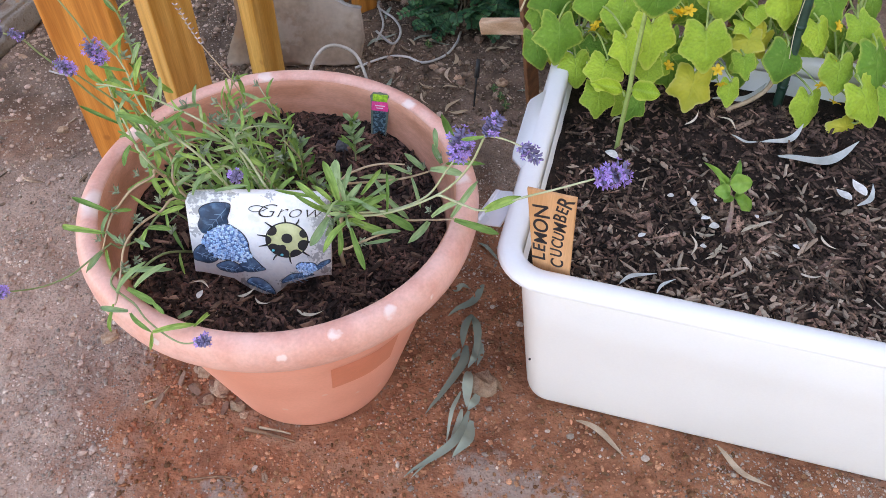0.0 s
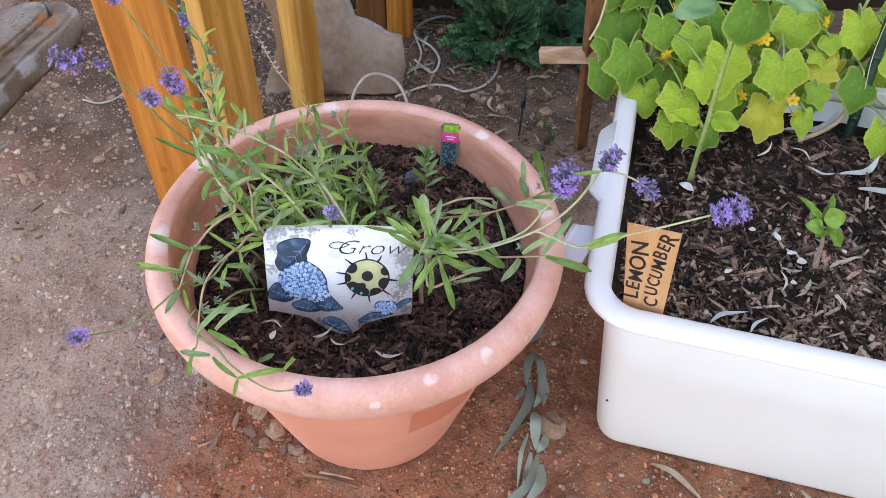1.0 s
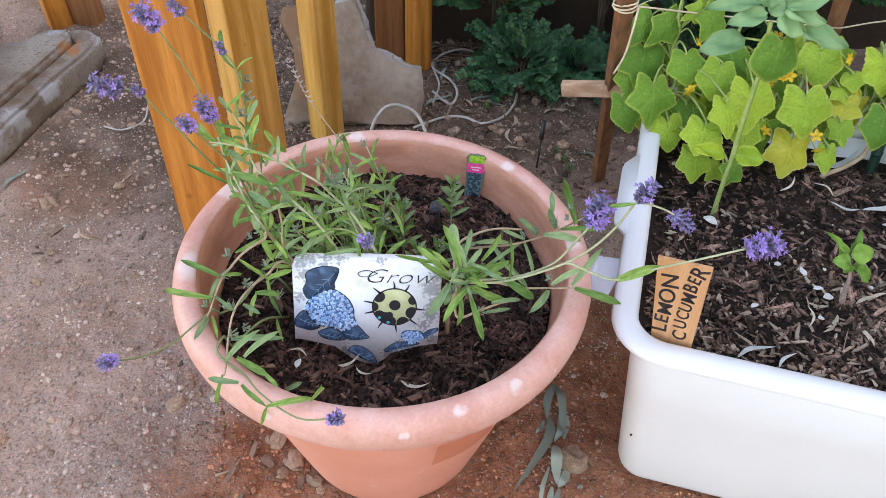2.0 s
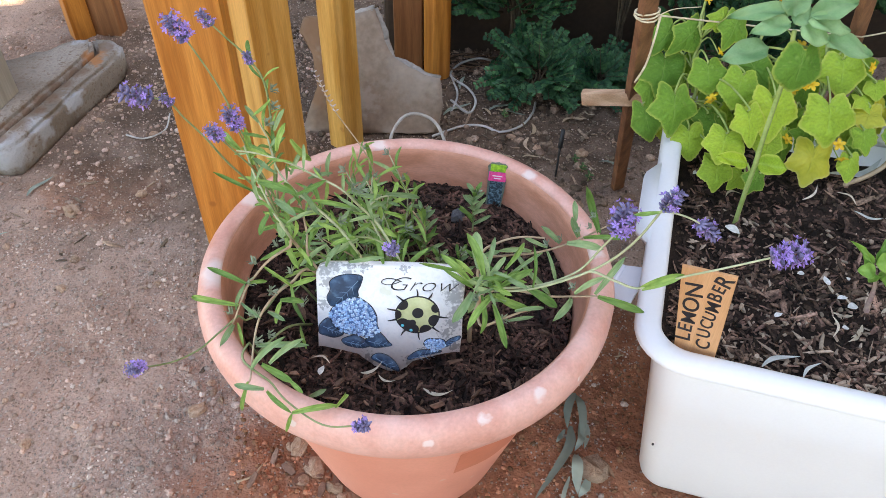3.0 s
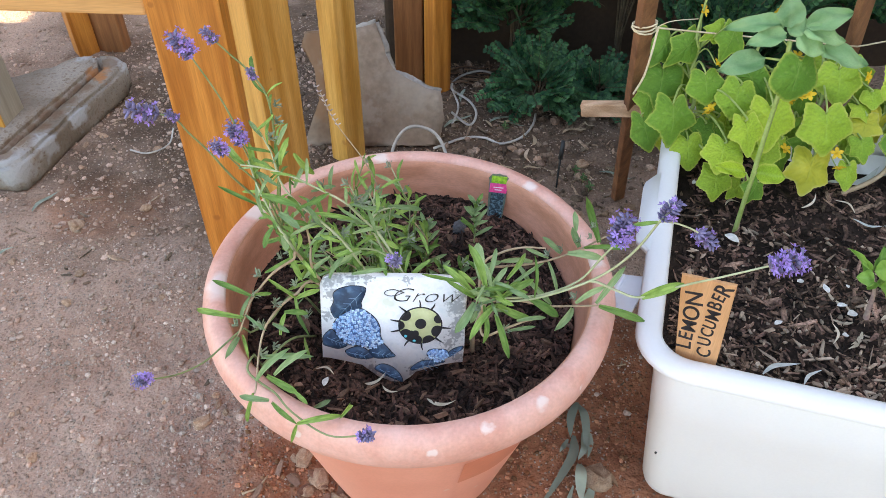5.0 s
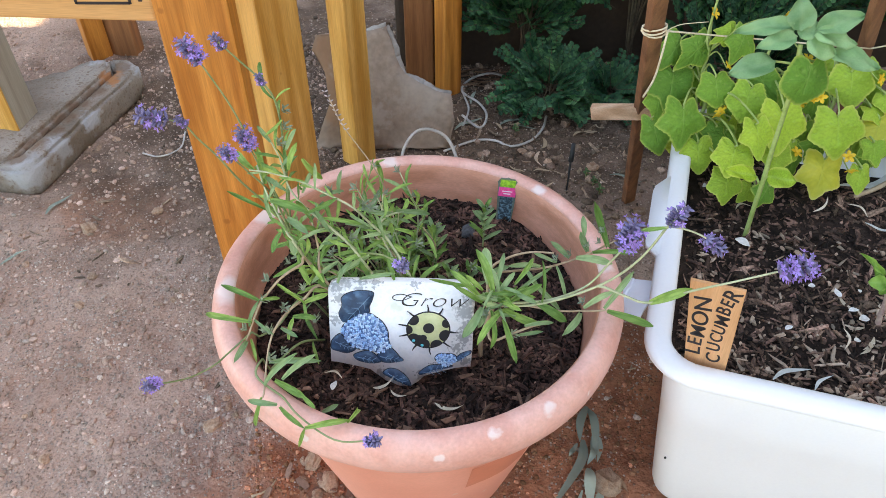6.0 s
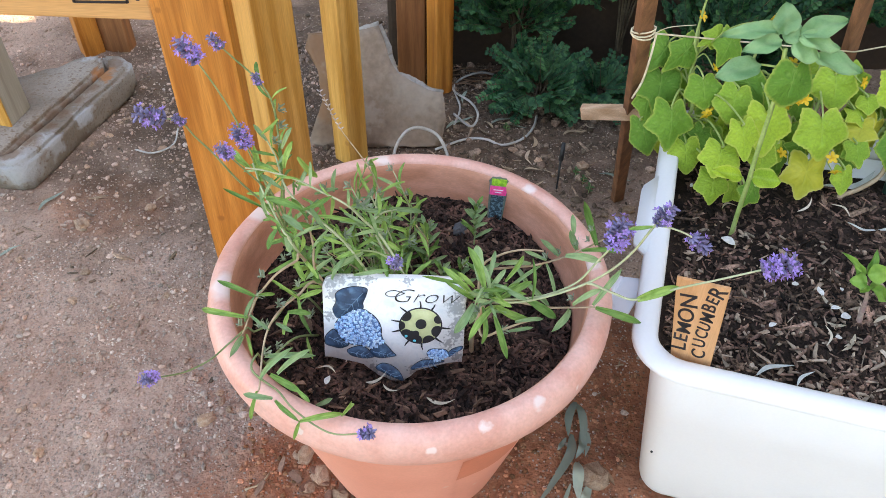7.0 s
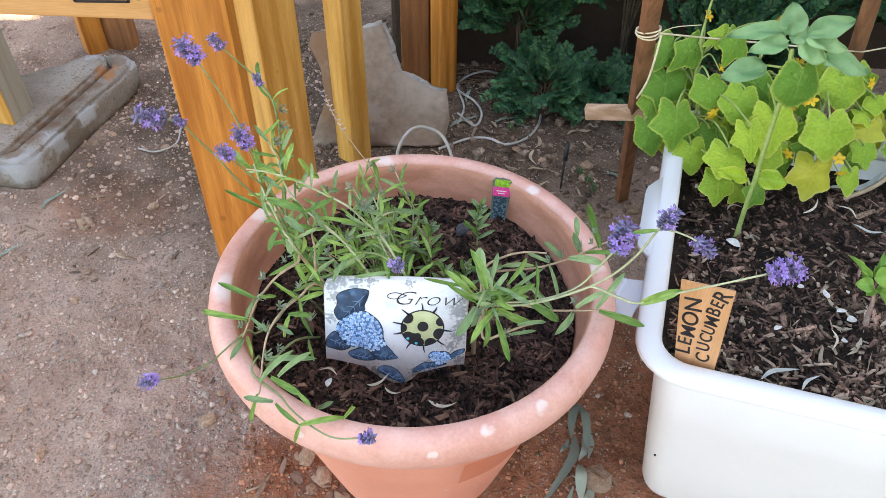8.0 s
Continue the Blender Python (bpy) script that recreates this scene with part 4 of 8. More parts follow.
def build_concrete():
    # broken slab leaning on the posts: u along x, v up its face
    slab = base("broken_concrete_slab", (-0.05, 0.72, 0), "broken brown-grey concrete slab leaning against the timber posts", "concrete slab")
    lean = pose(-0.05, 0.745, -0.012, 62, 0, 3)
    outline = ((-0.205, 0.0), (-0.02, 0.0), (0.080, 0.0), (0.092, 0.060), (0.086, 0.112), (0.055, 0.122), (0.028, 0.135), (-0.012, 0.152),
               (-0.026, 0.195), (-0.045, 0.253), (-0.083, 0.245), (-0.188, 0.240), (-0.200, 0.21), (-0.172, 0.165), (-0.165, 0.10), (-0.190, 0.05))
    bm = prism(bmesh.new(), outline, 0.026, lean, 0.004)
    part("slab_body", ragged(bm, 3, 0.0035, 0.022), M["slab"], slab)
    bm = bmesh.new()
    for (u0, v0), (u1, v1) in zip(outline[4:10], outline[5:11]):
        tube(bm, [lean @ Vector((u0, v0 - 0.002, 0.012)), lean @ Vector(((u0 + u1) / 2, (v0 + v1) / 2 - 0.001, 0.012)), lean @ Vector((u1, v1 - 0.002, 0.012))], 0.0095, sides=6)
    part("broken_edge", ragged(bm, 2, 0.006, 0.007), M["cut"], slab, "pale rough broken edge")
    # grooved block on the ground
    block = base("concrete_block", (-0.85, 0.72, 0), "worn grooved concrete block with a rust stain, lying on the soil", "concrete block")
    m = pose(0, 0, -0.01)
    bm = prism(bmesh.new(), ((-0.862, 0.578), (-0.842, 0.592), (-0.752, 0.935), (-0.765, 0.985), (-0.815, 0.985), (-0.845, 0.925), (-0.93, 0.870), (-1.15, 0.80), (-1.15, 0.56), (-0.95, 0.548)), 0.072, m, 0.008)
    prism(bm, ((-0.845, 0.590), (-0.812, 0.585), (-0.716, 0.935), (-0.735, 0.970), (-0.775, 0.970)), 0.052, m, 0.002)
    prism(bm, ((-0.870, 0.572), (-0.805, 0.562), (-0.785, 0.572), (-0.690, 0.925), (-0.695, 0.965), (-0.725, 0.992), (-0.770, 0.990), (-0.752, 0.955), (-0.722, 0.930), (-0.815, 0.598), (-0.850, 0.600)), 0.070, m, 0.008)
    part("block_body", ragged(bm, 3, 0.003, 0.03), M["concrete"], block)
    bm = prism(bmesh.new(), ((-0.742, 0.905), (-0.728, 0.892), (-0.722, 0.925), (-0.738, 0.935)), 0.0545, m, 0.002)
    part("rust_stain", ragged(bm, 2, 0.001, 0.01), M["rust"], block, "orange-brown rust in the groove")


build_concrete()


# ---- ground cover ----
def build_gravel():
    rng = np.random.RandomState(31)
    bm = bmesh.new()
    bmesh.ops.create_icosphere(bm, subdivisions=1, radius=1)
    bm.verts.ensure_lookup_table()
    ball = np.array([v.co[:] for v in bm.verts])
    tris = np.array([[v.index for v in f.verts] for f in bm.faces])
    bm.free()
    octa = np.array([[1, 0, 0], [-1, 0, 0], [0, 1, 0], [0, -1, 0], [0, 0, 1], [0, 0, -1]], float)
    octa_tris = np.array([[0, 2, 4], [2, 1, 4], [1, 3, 4], [3, 0, 4], [2, 0, 5], [1, 2, 5], [3, 1, 5], [0, 3, 5]])
    def scatter(n, low, high, power, shape, tris):
        x, y = rng.uniform(-1.35, 1.0, n), rng.uniform(-0.42, 1.35, n)
        along, back = x * ALONG.x + y * ALONG.y, x * BACK.x + y * BACK.y
        keep = (np.hypot(x, y) > 0.128) & ~((along > 0.305) & (back > 0.005) & (back < 0.48)) & (y > -0.42 + 0.12 * (x < -0.8))
        damp = np.hypot((x - 0.15) / 0.42, (y + 0.12) / 0.27) < 1
        keep &= (~damp & (y < 0.42)) | (rng.uniform(0, 1, n) < np.where(y > 0.42, 0.14, 0.20))
        keep &= 1.2 * value_noise(x, y, 0.075, 33) + 0.9 * value_noise(x, y, 0.24, 34) > rng.uniform(-1.5, 1.15, n)
        x, y = x[keep], y[keep]
        n, k = len(x), len(shape)
        size = low + (high - low) * rng.uniform(0, 1, n) ** power
        verts = shape[None] * size[:, None, None] * rng.uniform(0.6, 1.3, (n, 1, 3)) * np.array([1, 1, 0.75]) * rng.uniform(0.8, 1.2, (n, k, 1))
        turn = rng.uniform(0, 2 * np.pi, n)
        c, s = np.cos(turn)[:, None], np.sin(turn)[:, None]
        verts = np.stack([c * verts[..., 0] - s * verts[..., 1], s * verts[..., 0] + c * verts[..., 1], verts[..., 2]], -1)
        verts += np.stack([x, y, ground_height(x, y) + size * 0.35], 1)[:, None]
        return verts.reshape(-1, 3), (tris[None] + k * np.arange(n)[:, None, None]).reshape(-1, 3)
    fine = scatter(230000, 0.0007, 0.0027, 2.2, octa, octa_tris)
    coarse = scatter(9000, 0.0016, 0.0060, 3.6, ball, tris)
    # crumbs of the damp earth, and of the dark soil at the back
    def crumbs(name, n, x0, x1, y0, y1, high, material, label, open_soil=False):
        x, y = rng.uniform(x0, x1, n), rng.uniform(y0, y1, n)
        along, back = x * ALONG.x + y * ALONG.y, x * BACK.x + y * BACK.y
        keep = (np.hypot(x, y) > 0.135) & ~((along > 0.31) & (back > 0.005) & (back < 0.48)) & (open_soil | (y < 0.3) | (np.hypot((x - 0.05) / 0.75, (y - 0.95) / 0.6) < 0.85)) & (value_noise(x, y, 0.07, 36) > rng.uniform(-1.2, 0.8, n))
        if open_soil:
            keep &= np.hypot((x - 0.06) / 0.36, (y + 0.10) / 0.27) + 0.25 * value_noise(x, y, 0.09, 37) > 1
        x, y = x[keep], y[keep]
        size = 0.0008 + (high - 0.0008) * rng.uniform(0, 1, len(x)) ** 3.2
        shape = ball[None] * size[:, None, None] * rng.uniform(0.6, 1.4, (len(x), 1, 3)) * np.array([1, 1, 0.8]) * rng.uniform(0.75, 1.25, (len(x), len(ball), 1))
        shape = shape + np.stack([x, y, ground_height(x, y) + size * 0.3], 1)[:, None]
        mesh = from_arrays(name, shape.reshape(-1, 3), (tris[None] + len(ball) * np.arange(len(x))[:, None, None]).reshape(-1, 3), material)
        tagged(put(name, mesh), label, "soil", kind="stuff")
    crumbs("soil_crumbs", 15000, -1.15, 0.85, 0.30, 1.33, 0.0100, M["crumb"], "dark brown crumbs of dry soil under the shrubs and posts")
    crumbs("dry_soil_crumbs", 22000, -1.25, -0.16, -0.40, 1.25, 0.0056, M["drycrumb"], "dry grey-brown crumbs of sandy soil beside the pot", True)
    crumbs("red_earth_crumbs", 24000, -0.25, 0.75, -0.40, 0.12, 0.0040, M["redcrumb"], "damp red crumbs of earth round the pot and tub")
    verts, faces = np.concatenate([fine[0], coarse[0]]), np.concatenate([fine[1], coarse[1] + len(fine[0])])
    tagged(put("gravel", from_arrays("gravel", verts, faces, M["gravel"])), "fine pale gravel strewn over the sandy soil", "gravel", kind="stuff")
    # twigs, bark and leaf scraps under the shrubs and round the pot
    x, y = np.r_[rng.uniform(-0.15, 0.75, 1500), rng.uniform(-0.9, 0.0, 350), rng.uniform(-0.60, 0.75, 40)], np.r_[rng.uniform(0.50, 1.3, 1500), rng.uniform(0.3, 1.3, 350), rng.uniform(-0.38, 0.45, 40)]
    keep = (np.hypot(x, y) > 0.14) & ~((x * ALONG.x + y * ALONG.y > 0.29) & (x * BACK.x + y * BACK.y > -0.01) & (x * BACK.x + y * BACK.y < 0.52))
    x, y = x[keep], y[keep]
    chips("ground_litter", np.stack([x, y, ground_height(x, y)], 1), 0.034, M["litter"], 35, "dry twigs and leaf scraps on the soil under the shrubs", "plant litter", 0.2)


def pebble_mesh(seed, material="pebble"):
    bm = bmesh.new()
    bmesh.ops.create_icosphere(bm, subdivisions=2, radius=1)
    shift = Vector((seed * 7.3, seed * 3.1, 0))
    for v in bm.verts:
        v.co *= 1 + 0.50 * noise.noise(v.co * 1.4 + shift) + 0.25 * noise.noise(v.co * 2.8 + shift)
        v.co.z *= 0.62
    return mesh_of("pebble", bm, M[material], False)


PEBBLES = [pebble_mesh(k) for k in range(4)]


def build_pebbles():
    rng = random.Random(41)
    known = [(-0.605, 0.338, 0.008), (-0.537, 0.515, 0.011), (-0.656, 0.466, 0.014), (-0.318, 0.027, 0.012), (-0.545, -0.034, 0.010), (-0.300, 0.06, 0.007), (-0.285, 0.045, 0.006),
             (-0.159, -0.030, 0.014), (-0.131, -0.062, 0.0135), (-0.168, -0.060, 0.008), (-0.102, -0.094, 0.0115), (-0.148, -0.082, 0.010), (-0.172, -0.03, 0.007), (-0.092, -0.106, 0.007),
             (0.255, -0.066, 0.020), (0.33, 0.66, 0.014), (0.40, 0.52, 0.012), (0.30, 0.50, 0.012), (0.19, 0.72, 0.010), (0.24, 0.68, 0.009), (-0.05, -0.20, 0.005), (-0.02, -0.205, 0.004)]
    for _ in range(46):
        known.append((rng.uniform(-1.0, -0.28), rng.uniform(-0.25, 1.1), rng.choice((0.004, 0.005, 0.006, 0.007, 0.009))))
    for _ in range(16):
        known.append((rng.uniform(0.05, 0.70), rng.uniform(-0.36, -0.26), rng.choice((0.003, 0.004, 0.005))))
    for x, y, r in known:
        z = ground_at(x, y)
        big = r > 0.010
        ob = put("pebble", PEBBLES[rng.randrange(4)], None, pose(x, y, z + (0.30 if big else 0.18) * r, rng.uniform(-15, 15), rng.uniform(-15, 15), rng.uniform(0, 360)) @ Matrix.Diagonal((r * rng.uniform(0.9, 1.3), r * rng.uniform(0.7, 1), r, 1)))
        tagged(ob, "rounded tan stone lying at the foot of the pot" if big and abs(x) < 0.3 and y < 0 else "small rounded grey-tan pebble on the sandy soil", "pebble", "pebbles on the soil")


def sickle_mesh(name, material, bend, width, seed):
    """A long narrow curved leaf, 1 long, along x, folded a little at its midrib."""
    bm = bmesh.new()
    rows = []
    for k in range(13):
        t = k / 12
        w = width * math.sin(math.pi * min(1, t * 1.02 + 0.02)) ** 0.7 * (1 - 0.35 * t) + 0.004
        x, y = t, bend * math.sin(math.pi * t)
        z = 0.05 * math.sin(2.2 * math.pi * t + seed) * 0.6 + 0.02
        rows.append([bm.verts.new((x, y - w, z + 0.15 * w)), bm.verts.new((x, y, z)), bm.verts.new((x, y + w, z + 0.15 * w))])
    for one, two in zip(rows, rows[1:]):
        for q in range(2):
            bm.faces.new((one[q], two[q], two[q + 1], one[q + 1]))
    return mesh_of(name, bm, material)


def draped_leaf(points, width, lift, rng, fold=0.18):
    """A narrow leaf lying on the soil along three points, tapering to both ends."""
    path = smooth_path([(x, y, 0) for x, y in points], 6)
    bm, rows = bmesh.new(), []
    phase, last = rng.uniform(0, 6), len(path) - 1
    for k, p in enumerate(path):
        t = k / last
        ahead = (path[min(last, k + 1)] - path[max(0, k - 1)]).normalized()
        side = Vector((-ahead.y, ahead.x, 0))
        w = width * 0.5 * (math.sin(math.pi * min(1.0, 0.06 + 0.94 * t)) ** 0.75 * (1.12 - 0.3 * t) + 0.05)
        z = ground_at(p.x, p.y) + lift * (0.45 + 0.55 * math.sin(math.pi * t)) + 0.002 * math.sin(7 * t + phase)
        tilt = 0.35 * math.sin(3 * t + phase)
        rows.append([bm.verts.new((p.x + side.x * w * q, p.y + side.y * w * q, z + w * (fold * abs(q) + tilt * q))) for q in (-1, -0.5, 0, 0.5, 1)])
    for one, two in zip(rows, rows[1:]):
        for q in range(4):
            bm.faces.new((one[q], two[q], two[q + 1], one[q + 1]))
    return bm


def build_fallen_leaves():
    green = [sickle_mesh("fallen_leaf", M["gumleaf"], b, w, k) for k, (b, w) in enumerate(((0.10, 0.075), (-0.08, 0.085), (0.16, 0.065)))]
    pale = [sickle_mesh("fallen_leaf", M["paleleaf"], b, w, k) for k, (b, w) in enumerate(((0.14, 0.075), (-0.16, 0.08)))]
    dry = [sickle_mesh("fallen_leaf", M[k], b, w, q) for q, (k, b, w) in enumerate((("drystem", 0.15, 0.11), ("tanleaf", -0.2, 0.08), ("litter", 0.1, 0.13)))]
    rng = random.Random(51)
    far_ones = (((0.259, 0.213), (0.292, 0.169)), ((0.043, 0.791), (0.108, 0.838)), ((0.144, 0.813), (0.204, 0.840)), ((0.168, 0.808), (0.224, 0.796)), ((0.092, 0.941), (0.080, 0.888)), ((-0.36, 0.72), (-0.41, 0.79)), ((0.10, 0.68), (0.07, 0.63)), ((-0.75, 0.50), (-0.72, 0.56)), ((0.36, 0.63), (0.42, 0.60)), ((-0.78, 0.36), (-0.74, 0.40)))
    # a swept heap of gum leaves beside the pot: joint, middle, tip, width, lift
    heap = (((0.264, 0.122), (0.247, 0.092), (0.205, 0.063), 0.0127, 0.004), ((0.215, 0.113), (0.227, 0.119), (0.242, 0.118), 0.0129, 0.003),
            ((0.243, 0.060), (0.230, 0.033), (0.226, 0.002), 0.0123, 0.012), ((0.243, 0.060), (0.250, 0.025), (0.245, -0.027), 0.0123, 0.014),
            ((0.254, 0.014), (0.255, -0.006), (0.247, -0.031), 0.0078, 0.005), ((0.247, 0.014), (0.244, -0.016), (0.233, -0.034), 0.0103, 0.009),
            ((0.233, 0.009), (0.222, -0.036), (0.169, -0.111), 0.0137, 0.007), ((0.223, 0.002), (0.215, -0.011), (0.208, -0.021), 0.0069, 0.004),
            ((0.234, -0.041), (0.231, -0.070), (0.229, -0.101), 0.0151, 0.010), ((0.221, -0.075), (0.207, -0.111), (0.198, -0.159), 0.0058, 0.008),
            ((0.248, -0.075), (0.240, -0.093), (0.230, -0.104), 0.0117, 0.006), ((0.232, -0.107), (0.206, -0.164), (0.140, -0.206), 0.0113, 0.013),
            ((0.235, -0.121), (0.228, -0.155), (0.206, -0.179), 0.0146, 0.009), ((0.222, -0.104), (0.213, -0.138), (0.205, -0.155), 0.0098, 0.005),
            ((0.206, -0.155), (0.183, -0.176), (0.149, -0.209), 0.0056, 0.007))
    for points in heap:
        lone("fallen_leaf", draped_leaf(points[:3], points[3], points[4], rng), M["gumleaf"], "long grey-green gum leaf in a heap beside the pot", "fallen leaf", "heap of gum leaves")
    lone("fallen_leaf", draped_leaf(((0.242, -0.056), (0.263, -0.058), (0.284, -0.075)), 0.019, 0.006, rng, 0.5), M["barkwood"], "curled dull brown leaf beside the gum leaves", "fallen leaf", "heap of gum leaves")
    for (x0, y0), (x1, y1) in far_ones:
        far = math.hypot(x1 - x0, y1 - y0)
        z = max(ground_at(x0, y0), ground_at(x1, y1)) + 0.004
        ob = put("fallen_leaf", green[rng.randrange(3)], None, aim((x0, y0, z), (x1 - x0, y1 - y0, rng.uniform(-0.004, 0.004)), (0.1, 0.1, 1), far))
        tagged(ob, "long dry grey-green sickle-shaped leaf fallen on the soil", "fallen leaf", "fallen leaves on the soil")
    for _ in range(34):
        x0, y0, turn, far = rng.uniform(-0.02, 0.36), rng.uniform(0.56, 1.02), rng.uniform(0, 6.28), rng.uniform(0.022, 0.055)
        x1, y1 = x0 + far * math.cos(turn), y0 + far * math.sin(turn)
        ob = put("fallen_leaf", dry[rng.randrange(3)], None, aim((x0, y0, max(ground_at(x0, y0), ground_at(x1, y1)) + 0.005), (x1 - x0, y1 - y0, rng.uniform(-0.006, 0.006)), (rng.uniform(-0.4, 0.4), 0.1, 1), far))
        tagged(ob, "small curled brown leaf fallen under the shrubs", "fallen leaf", "fallen leaves under the shrubs")
    for k, points in enumerate((((-0.086, -0.130), (-0.050, -0.138), (-0.012, -0.151)), ((-0.066, -0.128), (-0.040, -0.133), (-0.020, -0.139)), ((-0.150, -0.205), (-0.110, -0.200), (-0.085, -0.203)), ((-0.235, -0.090), (-0.215, -0.080), (-0.205, -0.062)))):
        bm = tube(bmesh.new(), smooth_path([(x, y, ground_at(x, y) + 0.004) for x, y in points], 4), (0.0034, 0.0024, 0.0016, 0.0018)[k], 0.0012, 6)
        lone("twig", bm, M["drystem" if k % 2 else "barkwood"], "short brown twig lying on the damp earth", "twig", "twigs by the pot")
    for k, (x, y) in enumerate(((-0.153, -0.081), (-0.131, -0.074), (-0.099, -0.088), (-0.213, -0.087), (-0.168, -0.067), (-0.118, -0.098), (-0.190, -0.048), (-0.14, -0.06))):
        bm = prism(bmesh.new(), ((-0.012, -0.003), (-0.004, -0.006), (0.011, -0.004), (0.013, 0.002), (0.002, 0.005), (-0.010, 0.004)), 0.0022, pose(x, y, ground_at(x, y) + 0.004, rng.uniform(-25, 25), rng.uniform(-20, 20), rng.uniform(0, 360)), 0.0008)
        lone("bark_chip", bm, M["redchip"], "curled red-brown bark chip at the foot of the pot", "bark chip", "bark chips by the pot", smooth=False)
    tan = [sickle_mesh("fallen_leaf", M["tanleaf"], b, 0.07, k) for k, b in enumerate((0.12, -0.10))]
    for k, ((x0, y0), (x1, y1)) in enumerate((((0.384, -0.124), (0.443, -0.181)), ((0.575, -0.168), (0.632, -0.228)))):
        ob = put("fallen_leaf", tan[k], None, aim((x0, y0, max(ground_at(x0, y0), ground_at(x1, y1)) + 0.004), (x1 - x0, y1 - y0, 0), (0.1, 0.1, 1), math.hypot(x1 - x0, y1 - y0)))
        tagged(ob, "narrow dry tan sickle-shaped leaf lying beside the tub", "fallen leaf", "fallen leaves on the soil")
    for (x0, y0), (x1, y1) in (((0.609, 0.184), (0.648, 0.166)), ((0.650, 0.170), (0.720, 0.206)), ((0.662, 0.136), (0.784, 0.163)), ((0.404, -0.083), (0.451, -0.071)), ((0.446, -0.098), (0.472, -0.080)), ((0.741, 0.045), (0.775, 0.084)), ((0.60, 0.262), (0.69, 0.295))):
        z = float(tub_soil_height(np.array([x0, x1]), np.array([y0, y1])).max()) + 0.008
        ob = put("fallen_leaf", pale[1 if x1 > 0.6 else 0], None, aim((x0, y0, z), (x1 - x0, y1 - y0, 0.003), (0.05, 0.1, 1), math.hypot(x1 - x0, y1 - y0)))
        tagged(ob, "bleached pale grey sickle-shaped leaf on the dark mulch", "fallen leaf", "fallen leaves in the tub")


build_gravel()
build_pebbles()
build_fallen_leaves()


# ---- lavender ----
def blade_mesh(seed, curl):
    """A narrow lavender leaf, 1 long along x."""
    bm = bmesh.new()
    rows = []
    for k in range(9):
        t = k / 8
        w = 0.079 * math.sin(math.pi * (0.05 + 0.91 * t ** 1.25)) ** 0.58 * (0.66 + 0.44 * t)
        z = curl * t * t + 0.02 * math.sin(5 * t + seed)
        y = 0.09 * math.sin(2.5 * t + 1.7 * seed)
        rows.append([bm.verts.new((t, y - w, z + 0.4 * w)), bm.verts.new((t, y, z)), bm.verts.new((t, y + w, z + 0.4 * w))])
    for one, two in zip(rows, rows[1:]):
        for q in range(2):
            bm.faces.new((one[q], two[q], two[q + 1], one[q + 1]))
    return bm


BLADES = [mesh_of("leaf", blade_mesh(k, c), M["sage"] if k == 1 else M["leaf"]) for k, c in enumerate((-0.50, -0.26, 0.30, -0.70))]


def tuft_mesh():
    """A whorl of tiny silvery leaves, about 1 across."""
    bm = bmesh.new()
    rng = random.Random(61)
    for k in range(11):
        turn, rise = 2 * math.pi * k / 11 * 1.9, rng.uniform(0.55, 1.35)
        m = aim((0, 0, 0.15 * rng.random()), (math.cos(turn) * math.cos(rise), math.sin(turn) * math.cos(rise), math.sin(rise)), (0, 0, 1), rng.uniform(0.4, 0.7), 0.9)
        one = blade_mesh(k, -0.2)
        for v in one.verts:
            v.co = m @ v.co
        me = bpy.data.meshes.new("scratch")
        one.to_mesh(me)
        one.free()
        bm.from_mesh(me)
        bpy.data.meshes.remove(me)
    return mesh_of("leaf_tuft", bm, M["greyleaf"])


def knob(bm, at, ahead, length, width):
    """A small pointed six-sided bud."""
    m = aim(at, ahead, (0.3, 0.2, 0.9), 1.0)
    rows = []
    for t, w in ((0.0, 0.35), (0.35, 1.0), (0.75, 0.8)):
        rows.append([bm.verts.new(m @ Vector((t * length, w * width * math.cos(a), w * width * math.sin(a)))) for a in (math.pi * j / 2.5 for j in range(5))])
    tip = bm.verts.new(m @ Vector((length, 0, 0)))
    for one, two in zip(rows, rows[1:]):
        for j in range(5):
            bm.faces.new((one[j], one[(j + 1) % 5], two[(j + 1) % 5], two[j]))
    for j in range(5):
        bm.faces.new((rows[-1][j], rows[-1][(j + 1) % 5], tip))
    bm.faces.new(rows[0][::-1])


def floret(bm, at, out, size):
    """Five small petals round a point."""
    m = aim(at, out, (0.2, 0.3, 0.9), 1.0)
    for k in range(5):
        a = 2 * math.pi * k / 5 + 0.4
        c, s = math.cos(a), math.sin(a)
        side = Vector((0, -s, c))
        mid = Vector((0.25 * size, c * size * 0.55, s * size * 0.55))
        end = Vector((0.45 * size, c * size, s * size))
        v = [bm.verts.new(m @ Vector((0, 0, 0))), bm.verts.new(m @ (mid + side * size * 0.30)), bm.verts.new(m @ end), bm.verts.new(m @ (mid - side * size * 0.30))]
        bm.faces.new(v)


